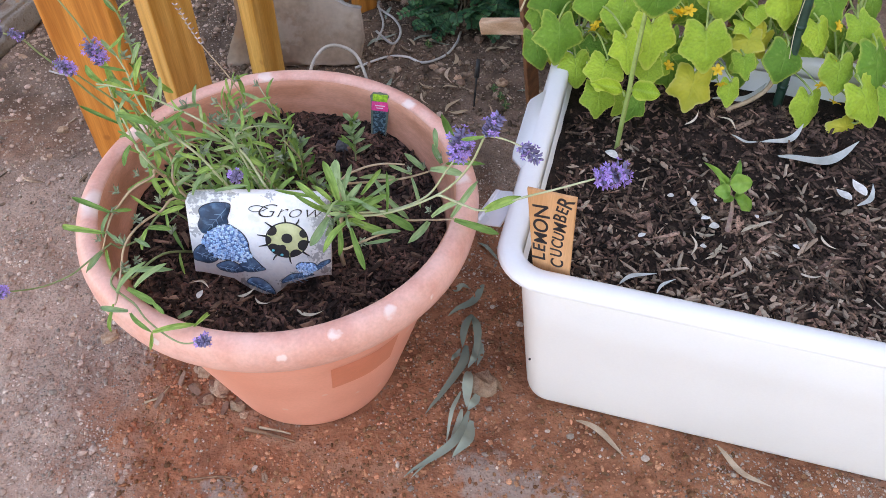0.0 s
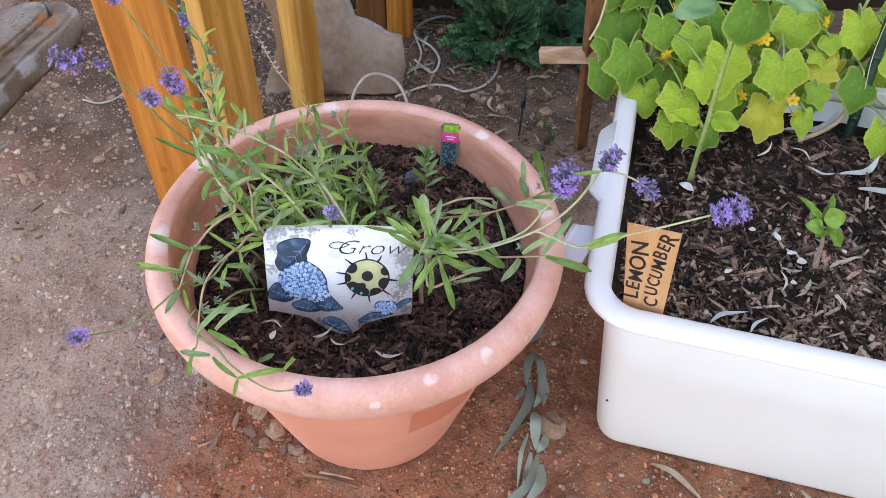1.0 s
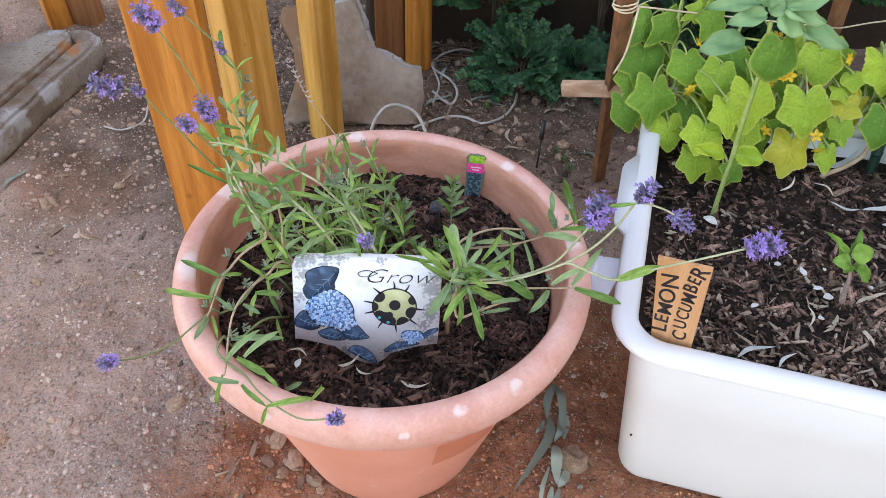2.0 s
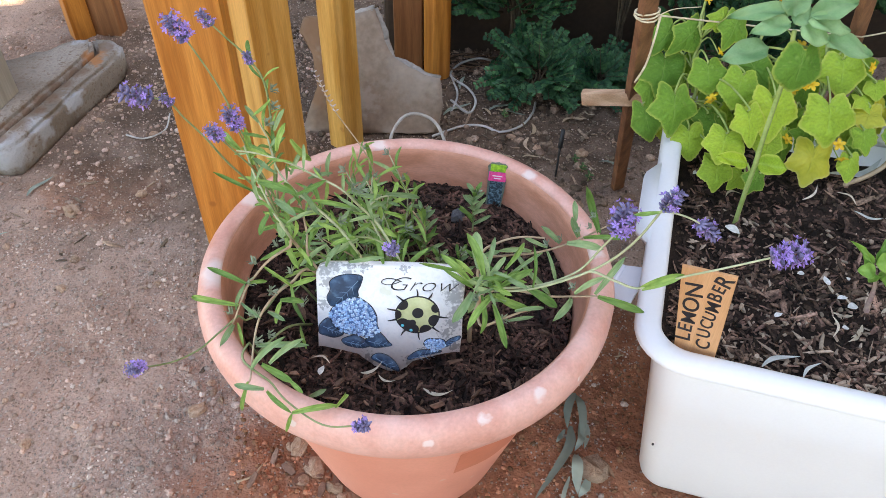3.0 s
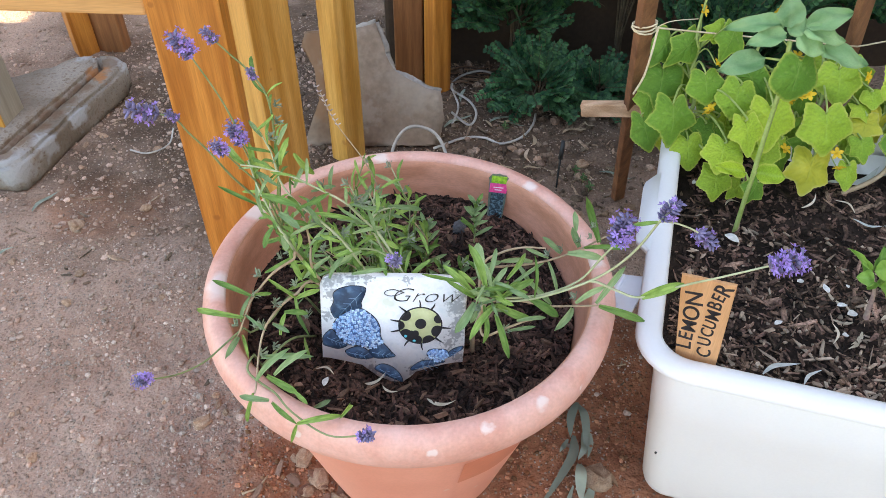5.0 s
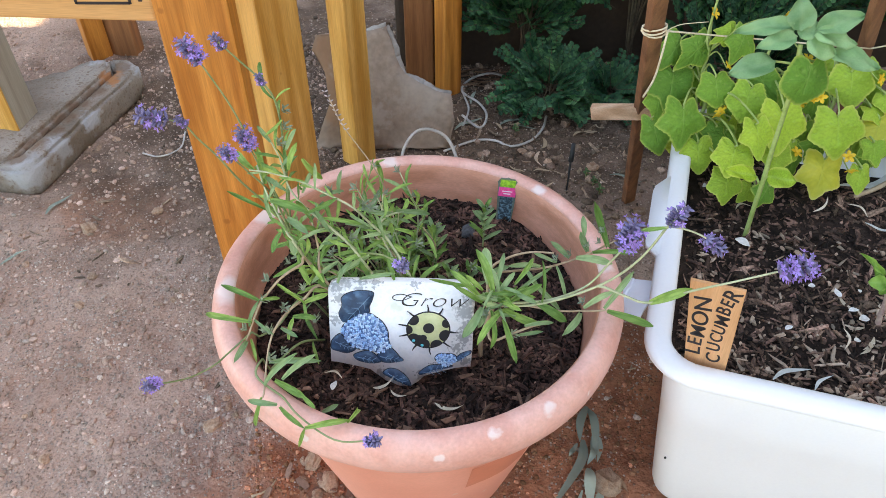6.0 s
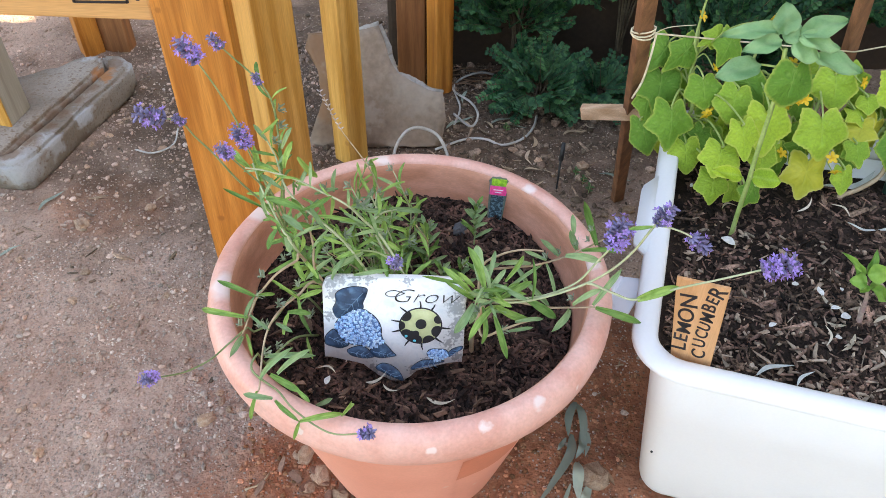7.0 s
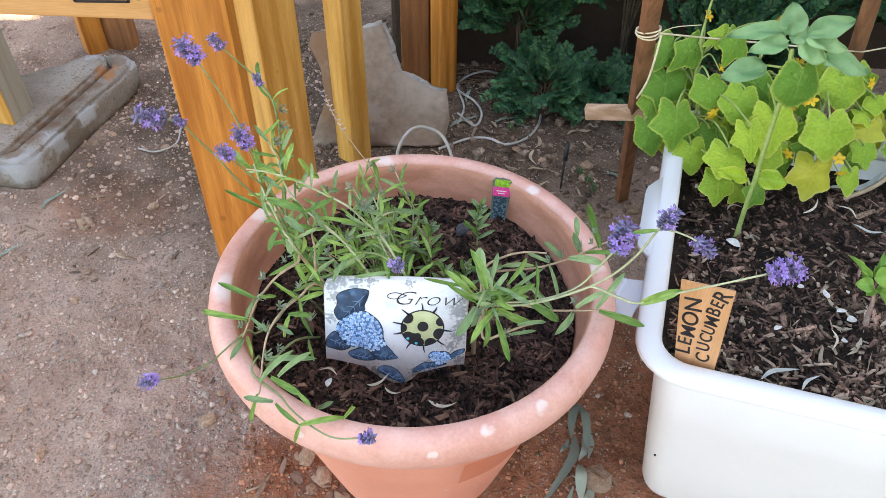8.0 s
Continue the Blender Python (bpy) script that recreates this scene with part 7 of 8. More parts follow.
# hand lettering on the wooden label: character, place, turn, height
LEMON = (("L", 0.0168, -0.1011, 95, 0.0159), ("E", 0.0170, -0.0869, 91, 0.0148), ("M", 0.0182, -0.0708, 93, 0.0148), ("O", 0.0177, -0.0515, 89, 0.0167), ("N", 0.0176, -0.0297, 99, 0.0175))
CUCUMBER = (("C", 0.0386, -0.1063, 88, 0.0146), ("U", 0.0366, -0.0889, 92, 0.0137), ("C", 0.0370, -0.0745, 85, 0.0130), ("U", 0.0380, -0.0620, 81, 0.0129),
            ("M", 0.0390, -0.0476, 87, 0.0140), ("B", 0.0382, -0.0335, 83, 0.0144), ("E", 0.0399, -0.0218, 79, 0.0133), ("R", 0.0431, -0.0101, 75, 0.0174))


def build_markers():
    # wooden name tag in the tub
    top_left, top_right = Vector((0.2781, -0.0767, 0.4226)), Vector((0.3277, -0.0969, 0.4267))
    across = (top_right - top_left).normalized()
    down = Vector((0.1058, -0.0438, -0.9934))
    down = (down - across * down.dot(across)).normalized()
    out = across.cross(-down).normalized()
    m = Matrix.Translation(top_left) @ Matrix((across, -down, out)).transposed().to_4x4()
    tag = base("plant_label", tub_at(0.325, 0.0, 0.25), "bare wooden plant label with black handwriting, stuck in the tub", "plant label")
    bm = prism(bmesh.new(), ((0.0, 0.0), (0.0120, -0.150), (0.0532, -0.150), (0.0537, 0.0)), 0.004, m @ Matrix.Translation((0, 0, -0.004)), 0.0007)
    part("board", bm, M["tagwood"], tag, smooth=False)
    handwritten("lettering", LEMON, m, M["ink"], tag, "black handwritten word LEMON", 1.1)
    handwritten("lettering", CUCUMBER, m, M["ink"], tag, "black handwritten word CUCUMBER", 0.95)
    # printed nursery tag against the pot's inside
    tag = base("nursery_tag", (0.11, 0.165, 0.29), "glossy printed nursery tag with pink band, in the pot's soil", "plant tag")
    across = Vector((0.97, -0.10, -0.05)).normalized()
    up = Vector((-0.33, 0.27, 0.95))
    up = (up - across * up.dot(across)).normalized()
    m = Matrix.Translation((0.0945, 0.157, 0.292)) @ Matrix((across, up, across.cross(up))).transposed().to_4x4()
    bm = prism(bmesh.new(), ((0.002, 0.0), (0.022, 0.0), (0.024, 0.030), (0.025, 0.056), (0.0265, 0.060), (0.0235, 0.0625), (0.021, 0.0655), (0.016, 0.0650), (0.0125, 0.0672), (0.008, 0.0652), (0.003, 0.0660), (0.0008, 0.0625), (-0.0015, 0.060), (0.0, 0.056), (0.001, 0.030)), 0.0012, m, 0.0003)
    card = part("card", bm, M["tagback"], tag, "grey-green card with a lobed top edge", smooth=False)
    for name, v0, v1, inset, material, label in (("green_band", 0.0535, 0.0635, 0.0025, "green_print", "lime-green printed band"), ("pink_band", 0.040, 0.053, 0.0012, "pink", "bright pink printed band"), ("photo", 0.004, 0.0395, 0.0038, "photo", "dark printed plant photo")):
        bm = prism(bmesh.new(), ((inset, v0), (0.025 - inset, v0), (0.025 - inset, v1), (inset, v1)), 0.0004, m @ Matrix.Translation((0, 0, 0.0012)), 0)
        part(name, bm, M[material], card, label, smooth=False)
    bm = bmesh.new()
    for v, u0, u1 in ((0.0475, 0.006, 0.019), (0.044, 0.008, 0.017)):
        box(bm, m @ pose((u0 + u1) / 2, v, 0.0016), u1 - u0, 0.0012, 0.0002)
    part("print_lines", bm, M["white"], card, "tiny illegible white print", smooth=False)


build_sign()
build_markers()


# ---- trellis behind the tub ----
STAKE = (Vector((0.390, 0.565, -0.02)), Vector((0.280, 0.255, 0.625)))
STAKE_2 = (Vector((0.769, 0.574, -0.02)), Vector((0.619, 0.402, 0.625)))


def build_trellis():
    trellis = base("trellis", (0.39, 0.565, 0), "leaning brown wooden trellis with string, behind the white tub", "trellis")
    for low, top in (STAKE, STAKE_2):
        m = aim(low, top - low, (0.25, -0.9, 0.3)) @ Matrix.Rotation(radians(90), 4, "Y")
        bm = box(bmesh.new(), m, 0.014, 0.023, (top - low).length, 0.002)
        part("stake", bm, M["stakewood"], trellis, "rough brown wooden stake", smooth=False)
    end, other = Vector((0.261, 0.430, 0.288)), Vector((0.362, 0.393, 0.312))
    m = aim(end, other - end, (0, 0, 1)) @ Matrix.Rotation(radians(90), 4, "Y")
    bm = box(bmesh.new(), m, 0.022, 0.016, (other - end).length, 0.0015)
    part("crossbar", bm, M["barwood"], trellis, "short bare wooden crossbar", smooth=False)
    share = 0.79
    knot, knot_2 = STAKE[0].lerp(STAKE[1], share), STAKE_2[0].lerp(STAKE_2[1], 0.63)
    bm = bmesh.new()
    front = Vector((0.0, -0.016, 0.004))
    for k in range(3):
        z = 0.003 * (k - 1)
        loop = [knot + Vector((0.016 * math.cos(a), 0.014 * math.sin(a), z + 0.003 * math.sin(a + k))) for a in (2 * math.pi * j / 12 for j in range(13))]
        tube(bm, loop, 0.0013, sides=5)
    tube(bm, smooth_path([knot + Vector((0.014, -0.006, 0)), knot.lerp(knot_2, 0.4) + Vector((0, 0, -0.003)), knot_2 + front]), 0.0013, sides=5)
    tube(bm, smooth_path([knot_2 + front, knot_2 + Vector((0.12, 0.03, -0.004)), knot_2 + Vector((0.4, 0.08, -0.01))]), 0.0013, sides=5)
    tube(bm, smooth_path([knot + front + Vector((0.014, 0, 0)), knot + Vector((0.012, -0.018, -0.03)), knot + Vector((0.010, -0.012, -0.07)), knot + Vector((0.004, 0.0, -0.105))]), 0.0016, sides=5)
    tube(bm, smooth_path([knot + Vector((0.010, -0.010, 0.0)), knot + Vector((0.030, -0.012, 0.012)), knot + Vector((0.065, -0.012, 0.016))]), 0.0006, sides=4)
    part("string", bm, M["string"], trellis, "pale jute string tied round the stakes")
    bm = tube(bmesh.new(), smooth_path([Vector((0.697, 0.303, 0.54)), Vector((0.692, 0.285, 0.40)), Vector((0.690, 0.262, 0.345))]), 0.0006, sides=4)
    part("hanging_string", bm, M["string"], trellis, "thin pale string end hanging down")


build_trellis()


# ---- cucumber plants ----
def lobed_leaf(name, material, seed, lobes=5, notch=0.14, tip=0.05, depth=0.060):
    """A broad lobed leaf about 1 across, its tip towards x, cupped and rippled, with veins."""
    rng = random.Random(seed)
    turns, rings = 120, 8
    phase = rng.uniform(-0.25, 0.25)
    lean = [rng.uniform(0.75, 1.3) for _ in range(lobes)]
    def reach(a):
        share = lobes * (a + phase * math.sin(a)) / (2 * math.pi) + 0.5
        near = 1 - abs(share % 1 * 2 - 1)
        r = 0.405 + depth * lean[int(share) % lobes] * (1.9 * near ** 1.5 - 0.9) + tip * math.exp(-(a / 0.35) ** 2) - notch * math.exp(-((abs(a) - math.pi) / 0.26) ** 2)
        return r * (1 + 0.05 * math.sin(3 * a + seed)) + 0.016 * (1 - abs((a * 4.6 + seed) % 1 * 2 - 1)) ** 2
    origin = Vector((-0.20, 0, 0))
    spokes = [Vector((reach(a) * math.cos(a), reach(a) * math.sin(a), 0)) * 0.96 for a in (2 * math.pi * k / lobes for k in range(-(lobes // 2), lobes // 2 + 1))]
    def vein(p):
        best = 1.0
        for end in spokes:
            d = end - origin
            t = max(0, min(1, (p - origin).dot(d) / d.length_squared))
            best = min(best, (p - origin - d * t).length / (0.016 * (1.25 - t)))
        return math.exp(-best * best)
    bm = bmesh.new()
    vein_layer, rim_layer = bm.verts.layers.float.new("vein"), bm.verts.layers.float.new("rim")
    def vert(r, a, share):
        p = Vector((r * math.cos(a), r * math.sin(a), 0))
        v = bm.verts.new(p)
        flat = vein(p)
        z = -0.55 * r * r + 0.035 * math.sin(3 * a + seed) * share ** 2 + 0.03 * noise.noise(Vector((p.x * 5, p.y * 5, seed))) - 0.018 * flat
        z += 0.02 * noise.noise(Vector((p.x * 14, p.y * 14, seed * 2)))
        v.co.z = z
        v[vein_layer], v[rim_layer] = flat, max(0.0, (share - 0.86) / 0.14) ** 2
        return v
    middle = vert(0, 0, 0)
    rows = [[vert(reach(a) * k / rings, a, k / rings) for a in (-math.pi + 2 * math.pi * (j + 0.5) / turns for j in range(turns))] for k in range(1, rings + 1)]
    for j in range(turns):
        i = (j + 1) % turns
        bm.faces.new((middle, rows[0][j], rows[0][i]))
        for one, two in zip(rows, rows[1:]):
            bm.faces.new((one[j], two[j], two[i], one[i]))
    return mesh_of(name, bm, material)


def oval_leaf(name, material, seed, width=0.60, sag=0.30):
    """A pointed oval leaf, 1 long along x."""
    bm = bmesh.new()
    vein_layer, rim_layer = bm.verts.layers.float.new("vein"), bm.verts.layers.float.new("rim")
    rows = []
    for k in range(15):
        t = k / 14
        w = width / 2 * math.sin(math.pi * t ** 0.78) ** 0.68 * (1 + 0.05 * math.sin(11 * t + seed)) + 0.008
        row = []
        for q in range(-4, 5):
            s = q / 4
            v = bm.verts.new((t, s * w, -sag * t * t + 0.22 * abs(s) * w + 0.040 * math.sin(9 * t + 3 * s + seed) + 0.02 * math.sin(15 * t + 5 * abs(s)) * abs(s)))
            side = abs(((t * 7 - abs(s) * 1.6) % 1) - 0.5) * 2
            v[vein_layer] = max(math.exp(-(s * w / 0.012) ** 2), 0.35 * max(0.0, side * 4 - 3))
            v[rim_layer] = 1.0 if abs(q) == 4 else 0.0
            row.append(v)
        rows.append(row)
    for one, two in zip(rows, rows[1:]):
        for q in range(8):
            bm.faces.new((one[q], two[q], two[q + 1], one[q + 1]))
    return mesh_of(name, bm, material)


CUC = [lobed_leaf("leaf", M["cucleaf"], s, depth=d) for s, d in ((1, 0.085), (2, 0.060), (3, 0.075), (4, 0.045))]
CUC_LIME = [lobed_leaf("leaf", M["cuclime"], s, depth=d) for s, d in ((7, 0.045), (8, 0.065), (9, 0.055))]
CUC_YELLOW = [lobed_leaf("leaf", M["cucyellow"], s) for s in (5, 6)]
SUNLEAF = [oval_leaf("leaf", M["sunleaf"], s, 0.62, sag) for s, sag in ((1, 0.10), (2, 0.24), (3, 0.18))]
STALK_LEAF = [oval_leaf("leaf", M["cuclime"], 6, 0.62, 0.12)]
LOW_SUNLEAF = lobed_leaf("leaf", M["cucleaf"], 11, depth=0.02)


def blossom_mesh():
    bm = bmesh.new()
    for k in range(5):
        a = 2 * math.pi * k / 5
        m = Matrix.Rotation(a, 4, "Z")
        rows = []
        for t, w, z in ((0.1, 0.10, -0.15), (0.35, 0.26, 0.05), (0.7, 0.30, 0.16), (1.0, 0.05, 0.10)):
            rows.append([bm.verts.new(m @ Vector((t, s * w, z + 0.1 * abs(s)))) for s in (-1, 0, 1)])
        for one, two in zip(rows, rows[1:]):
            for q in range(2):
                bm.faces.new((one[q], two[q], two[q + 1], one[q + 1]))
    knob(bm, (0, 0, -0.2), (0, 0, 1), 0.5, 0.12)
    return mesh_of("blossom", bm, M["blossom"])


BLOSSOM = blossom_mesh()


def build_cucumbers():
    rng = random.Random(101)
    roots = [(0.40, 0.34), (0.50, 0.37), (0.60, 0.36), (0.70, 0.33), (0.80, 0.30)]
    plants = []
    for x, y in roots:
        z = float(tub_soil_height(np.array([x]), np.array([y]))[0])
        plant = base("cucumber_plant", (x, y, z), "bushy lemon cucumber with broad light green lobed leaves", "cucumber plant", "cucumber plants in the tub")
        path, stem = grow(plant, [(x, y, z - 0.01), (x - 0.01, y, z + 0.045), (x + 0.012, y + 0.02, z + 0.085), (x, y + 0.03, z + 0.13), (x + 0.006, y + 0.04, z + 0.165)], 0.0044, 0.0022, "vine")
        plants.append((x, plant, path))

    def hang(meshes, joint, tip, width):
        """A leaf on its stalk, from the stalk's joint to the leaf's tip."""
        joint, tip = Vector(joint), Vector(tip)
        ahead = tip - joint
        _, plant, path = min(plants, key=lambda p: abs(p[0] - joint.x))
        m = aim(joint + ahead * 0.39, ahead, (rng.uniform(-0.35, 0.35), -0.75, 0.65), ahead.length / 0.75, width / 0.86)
        put("leaf", meshes[rng.randrange(len(meshes))], plant, m, "yellowing lobed leaf" if meshes is CUC_YELLOW else "")
        foot = min(path[2:], key=lambda p: (p - joint).length + abs(p.z - joint.z + 0.03))
        bend = foot.lerp(joint, 0.6) + Vector((0, 0.014, 0.010))
        part("leaf_stalk", tube(bmesh.new(), smooth_path([foot, bend, joint, joint + ahead * 0.14 - Vector((0, -0.004, 0.002))], 4), 0.0017, 0.0013, 5), M["vine"], plant)

    # leaves round the trellis stake
    hang(CUC, (0.371, 0.400, 0.436), (0.341, 0.369, 0.406), 0.051)
    hang(CUC, (0.402, 0.385, 0.442), (0.361, 0.354, 0.414), 0.045)
    hang(CUC, (0.438, 0.380, 0.460), (0.401, 0.354, 0.455), 0.032)
    hang(CUC, (0.447, 0.370, 0.464), (0.426, 0.334, 0.435), 0.044)
    hang(CUC, (0.360, 0.375, 0.402), (0.351, 0.336, 0.357), 0.071)
    hang(CUC, (0.406, 0.335, 0.413), (0.411, 0.304, 0.379), 0.057)
    hang(CUC, (0.461, 0.345, 0.418), (0.493, 0.314, 0.382), 0.053)
    hang(CUC, (0.450, 0.310, 0.412), (0.439, 0.279, 0.372), 0.059)
    hang(CUC, (0.362, 0.305, 0.386), (0.362, 0.269, 0.335), 0.071)
    hang(CUC, (0.342, 0.365, 0.375), (0.337, 0.334, 0.339), 0.043)
    hang(CUC, (0.332, 0.340, 0.338), (0.346, 0.304, 0.296), 0.047)
    hang(CUC_LIME, (0.389, 0.290, 0.334), (0.392, 0.259, 0.299), 0.053)
    # leaves in the middle
    hang(CUC, (0.438, 0.315, 0.337), (0.414, 0.284, 0.324), 0.046)
    hang(CUC_LIME, (0.423, 0.240, 0.364), (0.410, 0.206, 0.337), 0.058)
    hang(CUC_LIME, (0.417, 0.228, 0.326), (0.415, 0.196, 0.295), 0.055)
    hang(CUC_LIME, (0.442, 0.245, 0.398), (0.447, 0.212, 0.363), 0.045)
    hang(CUC_LIME, (0.484, 0.272, 0.405), (0.479, 0.232, 0.358), 0.072)
    hang(CUC_LIME, (0.489, 0.256, 0.349), (0.484, 0.229, 0.324), 0.044)
    hang(CUC_LIME, (0.558, 0.266, 0.399), (0.562, 0.229, 0.349), 0.075)
    hang(CUC_YELLOW, (0.557, 0.250, 0.338), (0.546, 0.216, 0.289), 0.065)
    hang(CUC_LIME, (0.593, 0.335, 0.426), (0.593, 0.302, 0.382), 0.068)
    hang(CUC_LIME, (0.611, 0.250, 0.319), (0.606, 0.222, 0.293), 0.033)
    hang(CUC, (0.629, 0.285, 0.340), (0.637, 0.256, 0.317), 0.040)
    hang(CUC_YELLOW, (0.637, 0.300, 0.368), (0.628, 0.269, 0.343), 0.049)
    hang(CUC_LIME, (0.627, 0.315, 0.377), (0.639, 0.289, 0.364), 0.040)
    hang(CUC_LIME, (0.646, 0.325, 0.391), (0.643, 0.299, 0.378), 0.033)
    hang(CUC_LIME, (0.469, 0.245, 0.290), (0.446, 0.222, 0.279), 0.037)
    hang(CUC, (0.476, 0.215, 0.316), (0.455, 0.189, 0.294), 0.034)
    hang(CUC, (0.514, 0.270, 0.349), (0.497, 0.244, 0.324), 0.041)
    hang(CUC, (0.420, 0.315, 0.342), (0.407, 0.294, 0.323), 0.037)
    hang(CUC, (0.486, 0.370, 0.398), (0.472, 0.344, 0.376), 0.041)
    hang(CUC, (0.554, 0.285, 0.338), (0.541, 0.264, 0.319), 0.035)
    # leaves by the green cane
    hang(CUC_LIME, (0.727, 0.295, 0.388), (0.733, 0.264, 0.352), 0.053)
    hang(CUC, (0.780, 0.295, 0.395), (0.801, 0.266, 0.360), 0.042)
    hang(CUC, (0.690, 0.280, 0.359), (0.681, 0.246, 0.314), 0.059)
    hang(CUC_LIME, (0.760, 0.255, 0.354), (0.759, 0.224, 0.313), 0.063)
    hang(CUC, (0.803, 0.258, 0.373), (0.822, 0.219, 0.308), 0.056)
    hang(CUC_LIME, (0.731, 0.240, 0.304), (0.722, 0.209, 0.262), 0.052)
    hang(CUC_LIME, (0.786, 0.225, 0.331), (0.815, 0.192, 0.281), 0.061)
    hang(CUC_YELLOW, (0.803, 0.215, 0.271), (0.751, 0.189, 0.253), 0.038)
    hang(CUC_YELLOW, (0.673, 0.315, 0.359), (0.640, 0.284, 0.328), 0.046)
    hang(CUC, (0.627, 0.275, 0.346), (0.632, 0.249, 0.322), 0.036)
    hang(CUC, (0.835, 0.230, 0.317), (0.851, 0.204, 0.275), 0.049)
    hang(CUC, (0.736, 0.320, 0.415), (0.759, 0.294, 0.377), 0.056)
    hang(CUC_LIME, (0.683, 0.335, 0.420), (0.692, 0.299, 0.373), 0.064)
    for joint, tip in (((0.648, 0.350, 0.300), (0.640, 0.325, 0.265)), ((0.676, 0.350, 0.285), (0.668, 0.325, 0.250)), ((0.689, 0.345, 0.300), (0.690, 0.320, 0.264)), ((0.705, 0.350, 0.312), (0.698, 0.325, 0.276)), ((0.658, 0.345, 0.318), (0.654, 0.320, 0.284)), ((0.625, 0.340, 0.302), (0.617, 0.315, 0.268))):
        hang(CUC, joint, tip, rng.uniform(0.042, 0.054))
    # shaded leaves under and behind the outer ones
    for k in range(24):
        x, y, z = 0.37 + 0.021 * k, rng.uniform(0.36, 0.45), rng.uniform(0.30, 0.40)
        hang(CUC, (x, y, z), (x + rng.uniform(-0.03, 0.03), y - rng.uniform(0.01, 0.03), z - 0.045), rng.uniform(0.045, 0.065))
    for k in range(22):
        x, y, z = 0.385 + 0.0215 * k, rng.uniform(0.31, 0.36), rng.uniform(0.30, 0.345)
        hang(CUC if k % 3 else CUC_LIME, (x, y, z), (x + rng.uniform(-0.03, 0.03), y - rng.uniform(0.01, 0.03), z - 0.042), rng.uniform(0.042, 0.058))
    for at in ((0.406, 0.400, 0.472), (0.422, 0.340, 0.422), (0.414, 0.300, 0.374), (0.423, 0.310, 0.374), (0.413, 0.300, 0.367), (0.446, 0.260, 0.541), (0.515, 0.270, 0.413), (0.511, 0.275, 0.414), (0.521, 0.272, 0.413), (0.537, 0.285, 0.408), (0.510, 0.280, 0.398),
               (0.459, 0.200, 0.512), (0.622, 0.310, 0.421), (0.585, 0.245, 0.338), (0.595, 0.240, 0.315), (0.519, 0.260, 0.334), (0.741, 0.240, 0.315), (0.758, 0.220, 0.300), (0.749, 0.260, 0.349), (0.756, 0.290, 0.380), (0.533, 0.300, 0.399)):
        at = Vector(at)
        _, plant, path = min(plants, key=lambda p: abs(p[0] - at.x))
        put("blossom", BLOSSOM, plant, Matrix.Translation(at) @ Euler((rng.uniform(0.2, 1.2), rng.uniform(-0.5, 0.5), rng.uniform(0, 6))).to_matrix().to_4x4() @ Matrix.Diagonal((0.0095, 0.0095, 0.0095, 1)), "small yellow star-shaped blossom")
        foot = min(path, key=lambda p: (p - at).length)
        part("flower_stalk", tube(bmesh.new(), smooth_path([foot, (foot + at) / 2 + Vector((0, 0.01, 0.01)), at - Vector((0, 0, 0.003))], 4), 0.0012, 0.0009, 5), M["vine"], plant)
    # one shoot climbs higher at the back
    _, plant, path = plants[0]
    part("stem", tube(bmesh.new(), smooth_path([path[-1], (0.40, 0.385, 0.44), (0.405, 0.40, 0.475), (0.41, 0.405, 0.52)], 5), 0.0026, 0.0014, 6), M["vine"], plant)


def build_cane():
    z = float(tub_soil_height(np.array([0.705]), np.array([0.265]))[0])
    cane = base("garden_cane", (0.705, 0.265, z), "dark green plastic-coated cane standing in the tub", "garden cane")
    path = [Vector((0.705, 0.263, z - 0.03)).lerp(Vector((0.694, 0.318, 0.60)), k / 12) for k in range(13)]
    bm = bmesh.new()
    tube(bm, path, 0.0072, 0.0070, 10)
    for p in path[2::3]:
        tube(bm, [p - Vector((0, 0, 0.003)), p, p + Vector((0, 0, 0.003))], 0.0078, 0.0078, 10)
    part("shaft", bm, M["cane"], cane)
    # thick dry stem base lying on the soil
    plant = base("dry_vine_stem", (0.611, 0.246, float(tub_soil_height(np.array([0.611]), np.array([0.246]))[0])), "thick dry beige vine stem lying on the tub's soil", "vine stem")
    part("stem", tube(bmesh.new(), smooth_path([(0.600, 0.240, 0.254), (0.625, 0.249, 0.266), (0.655, 0.257, 0.275), (0.678, 0.262, 0.298), (0.69, 0.285, 0.33)]), 0.0040, 0.0032, 8), M["drystem"], plant)


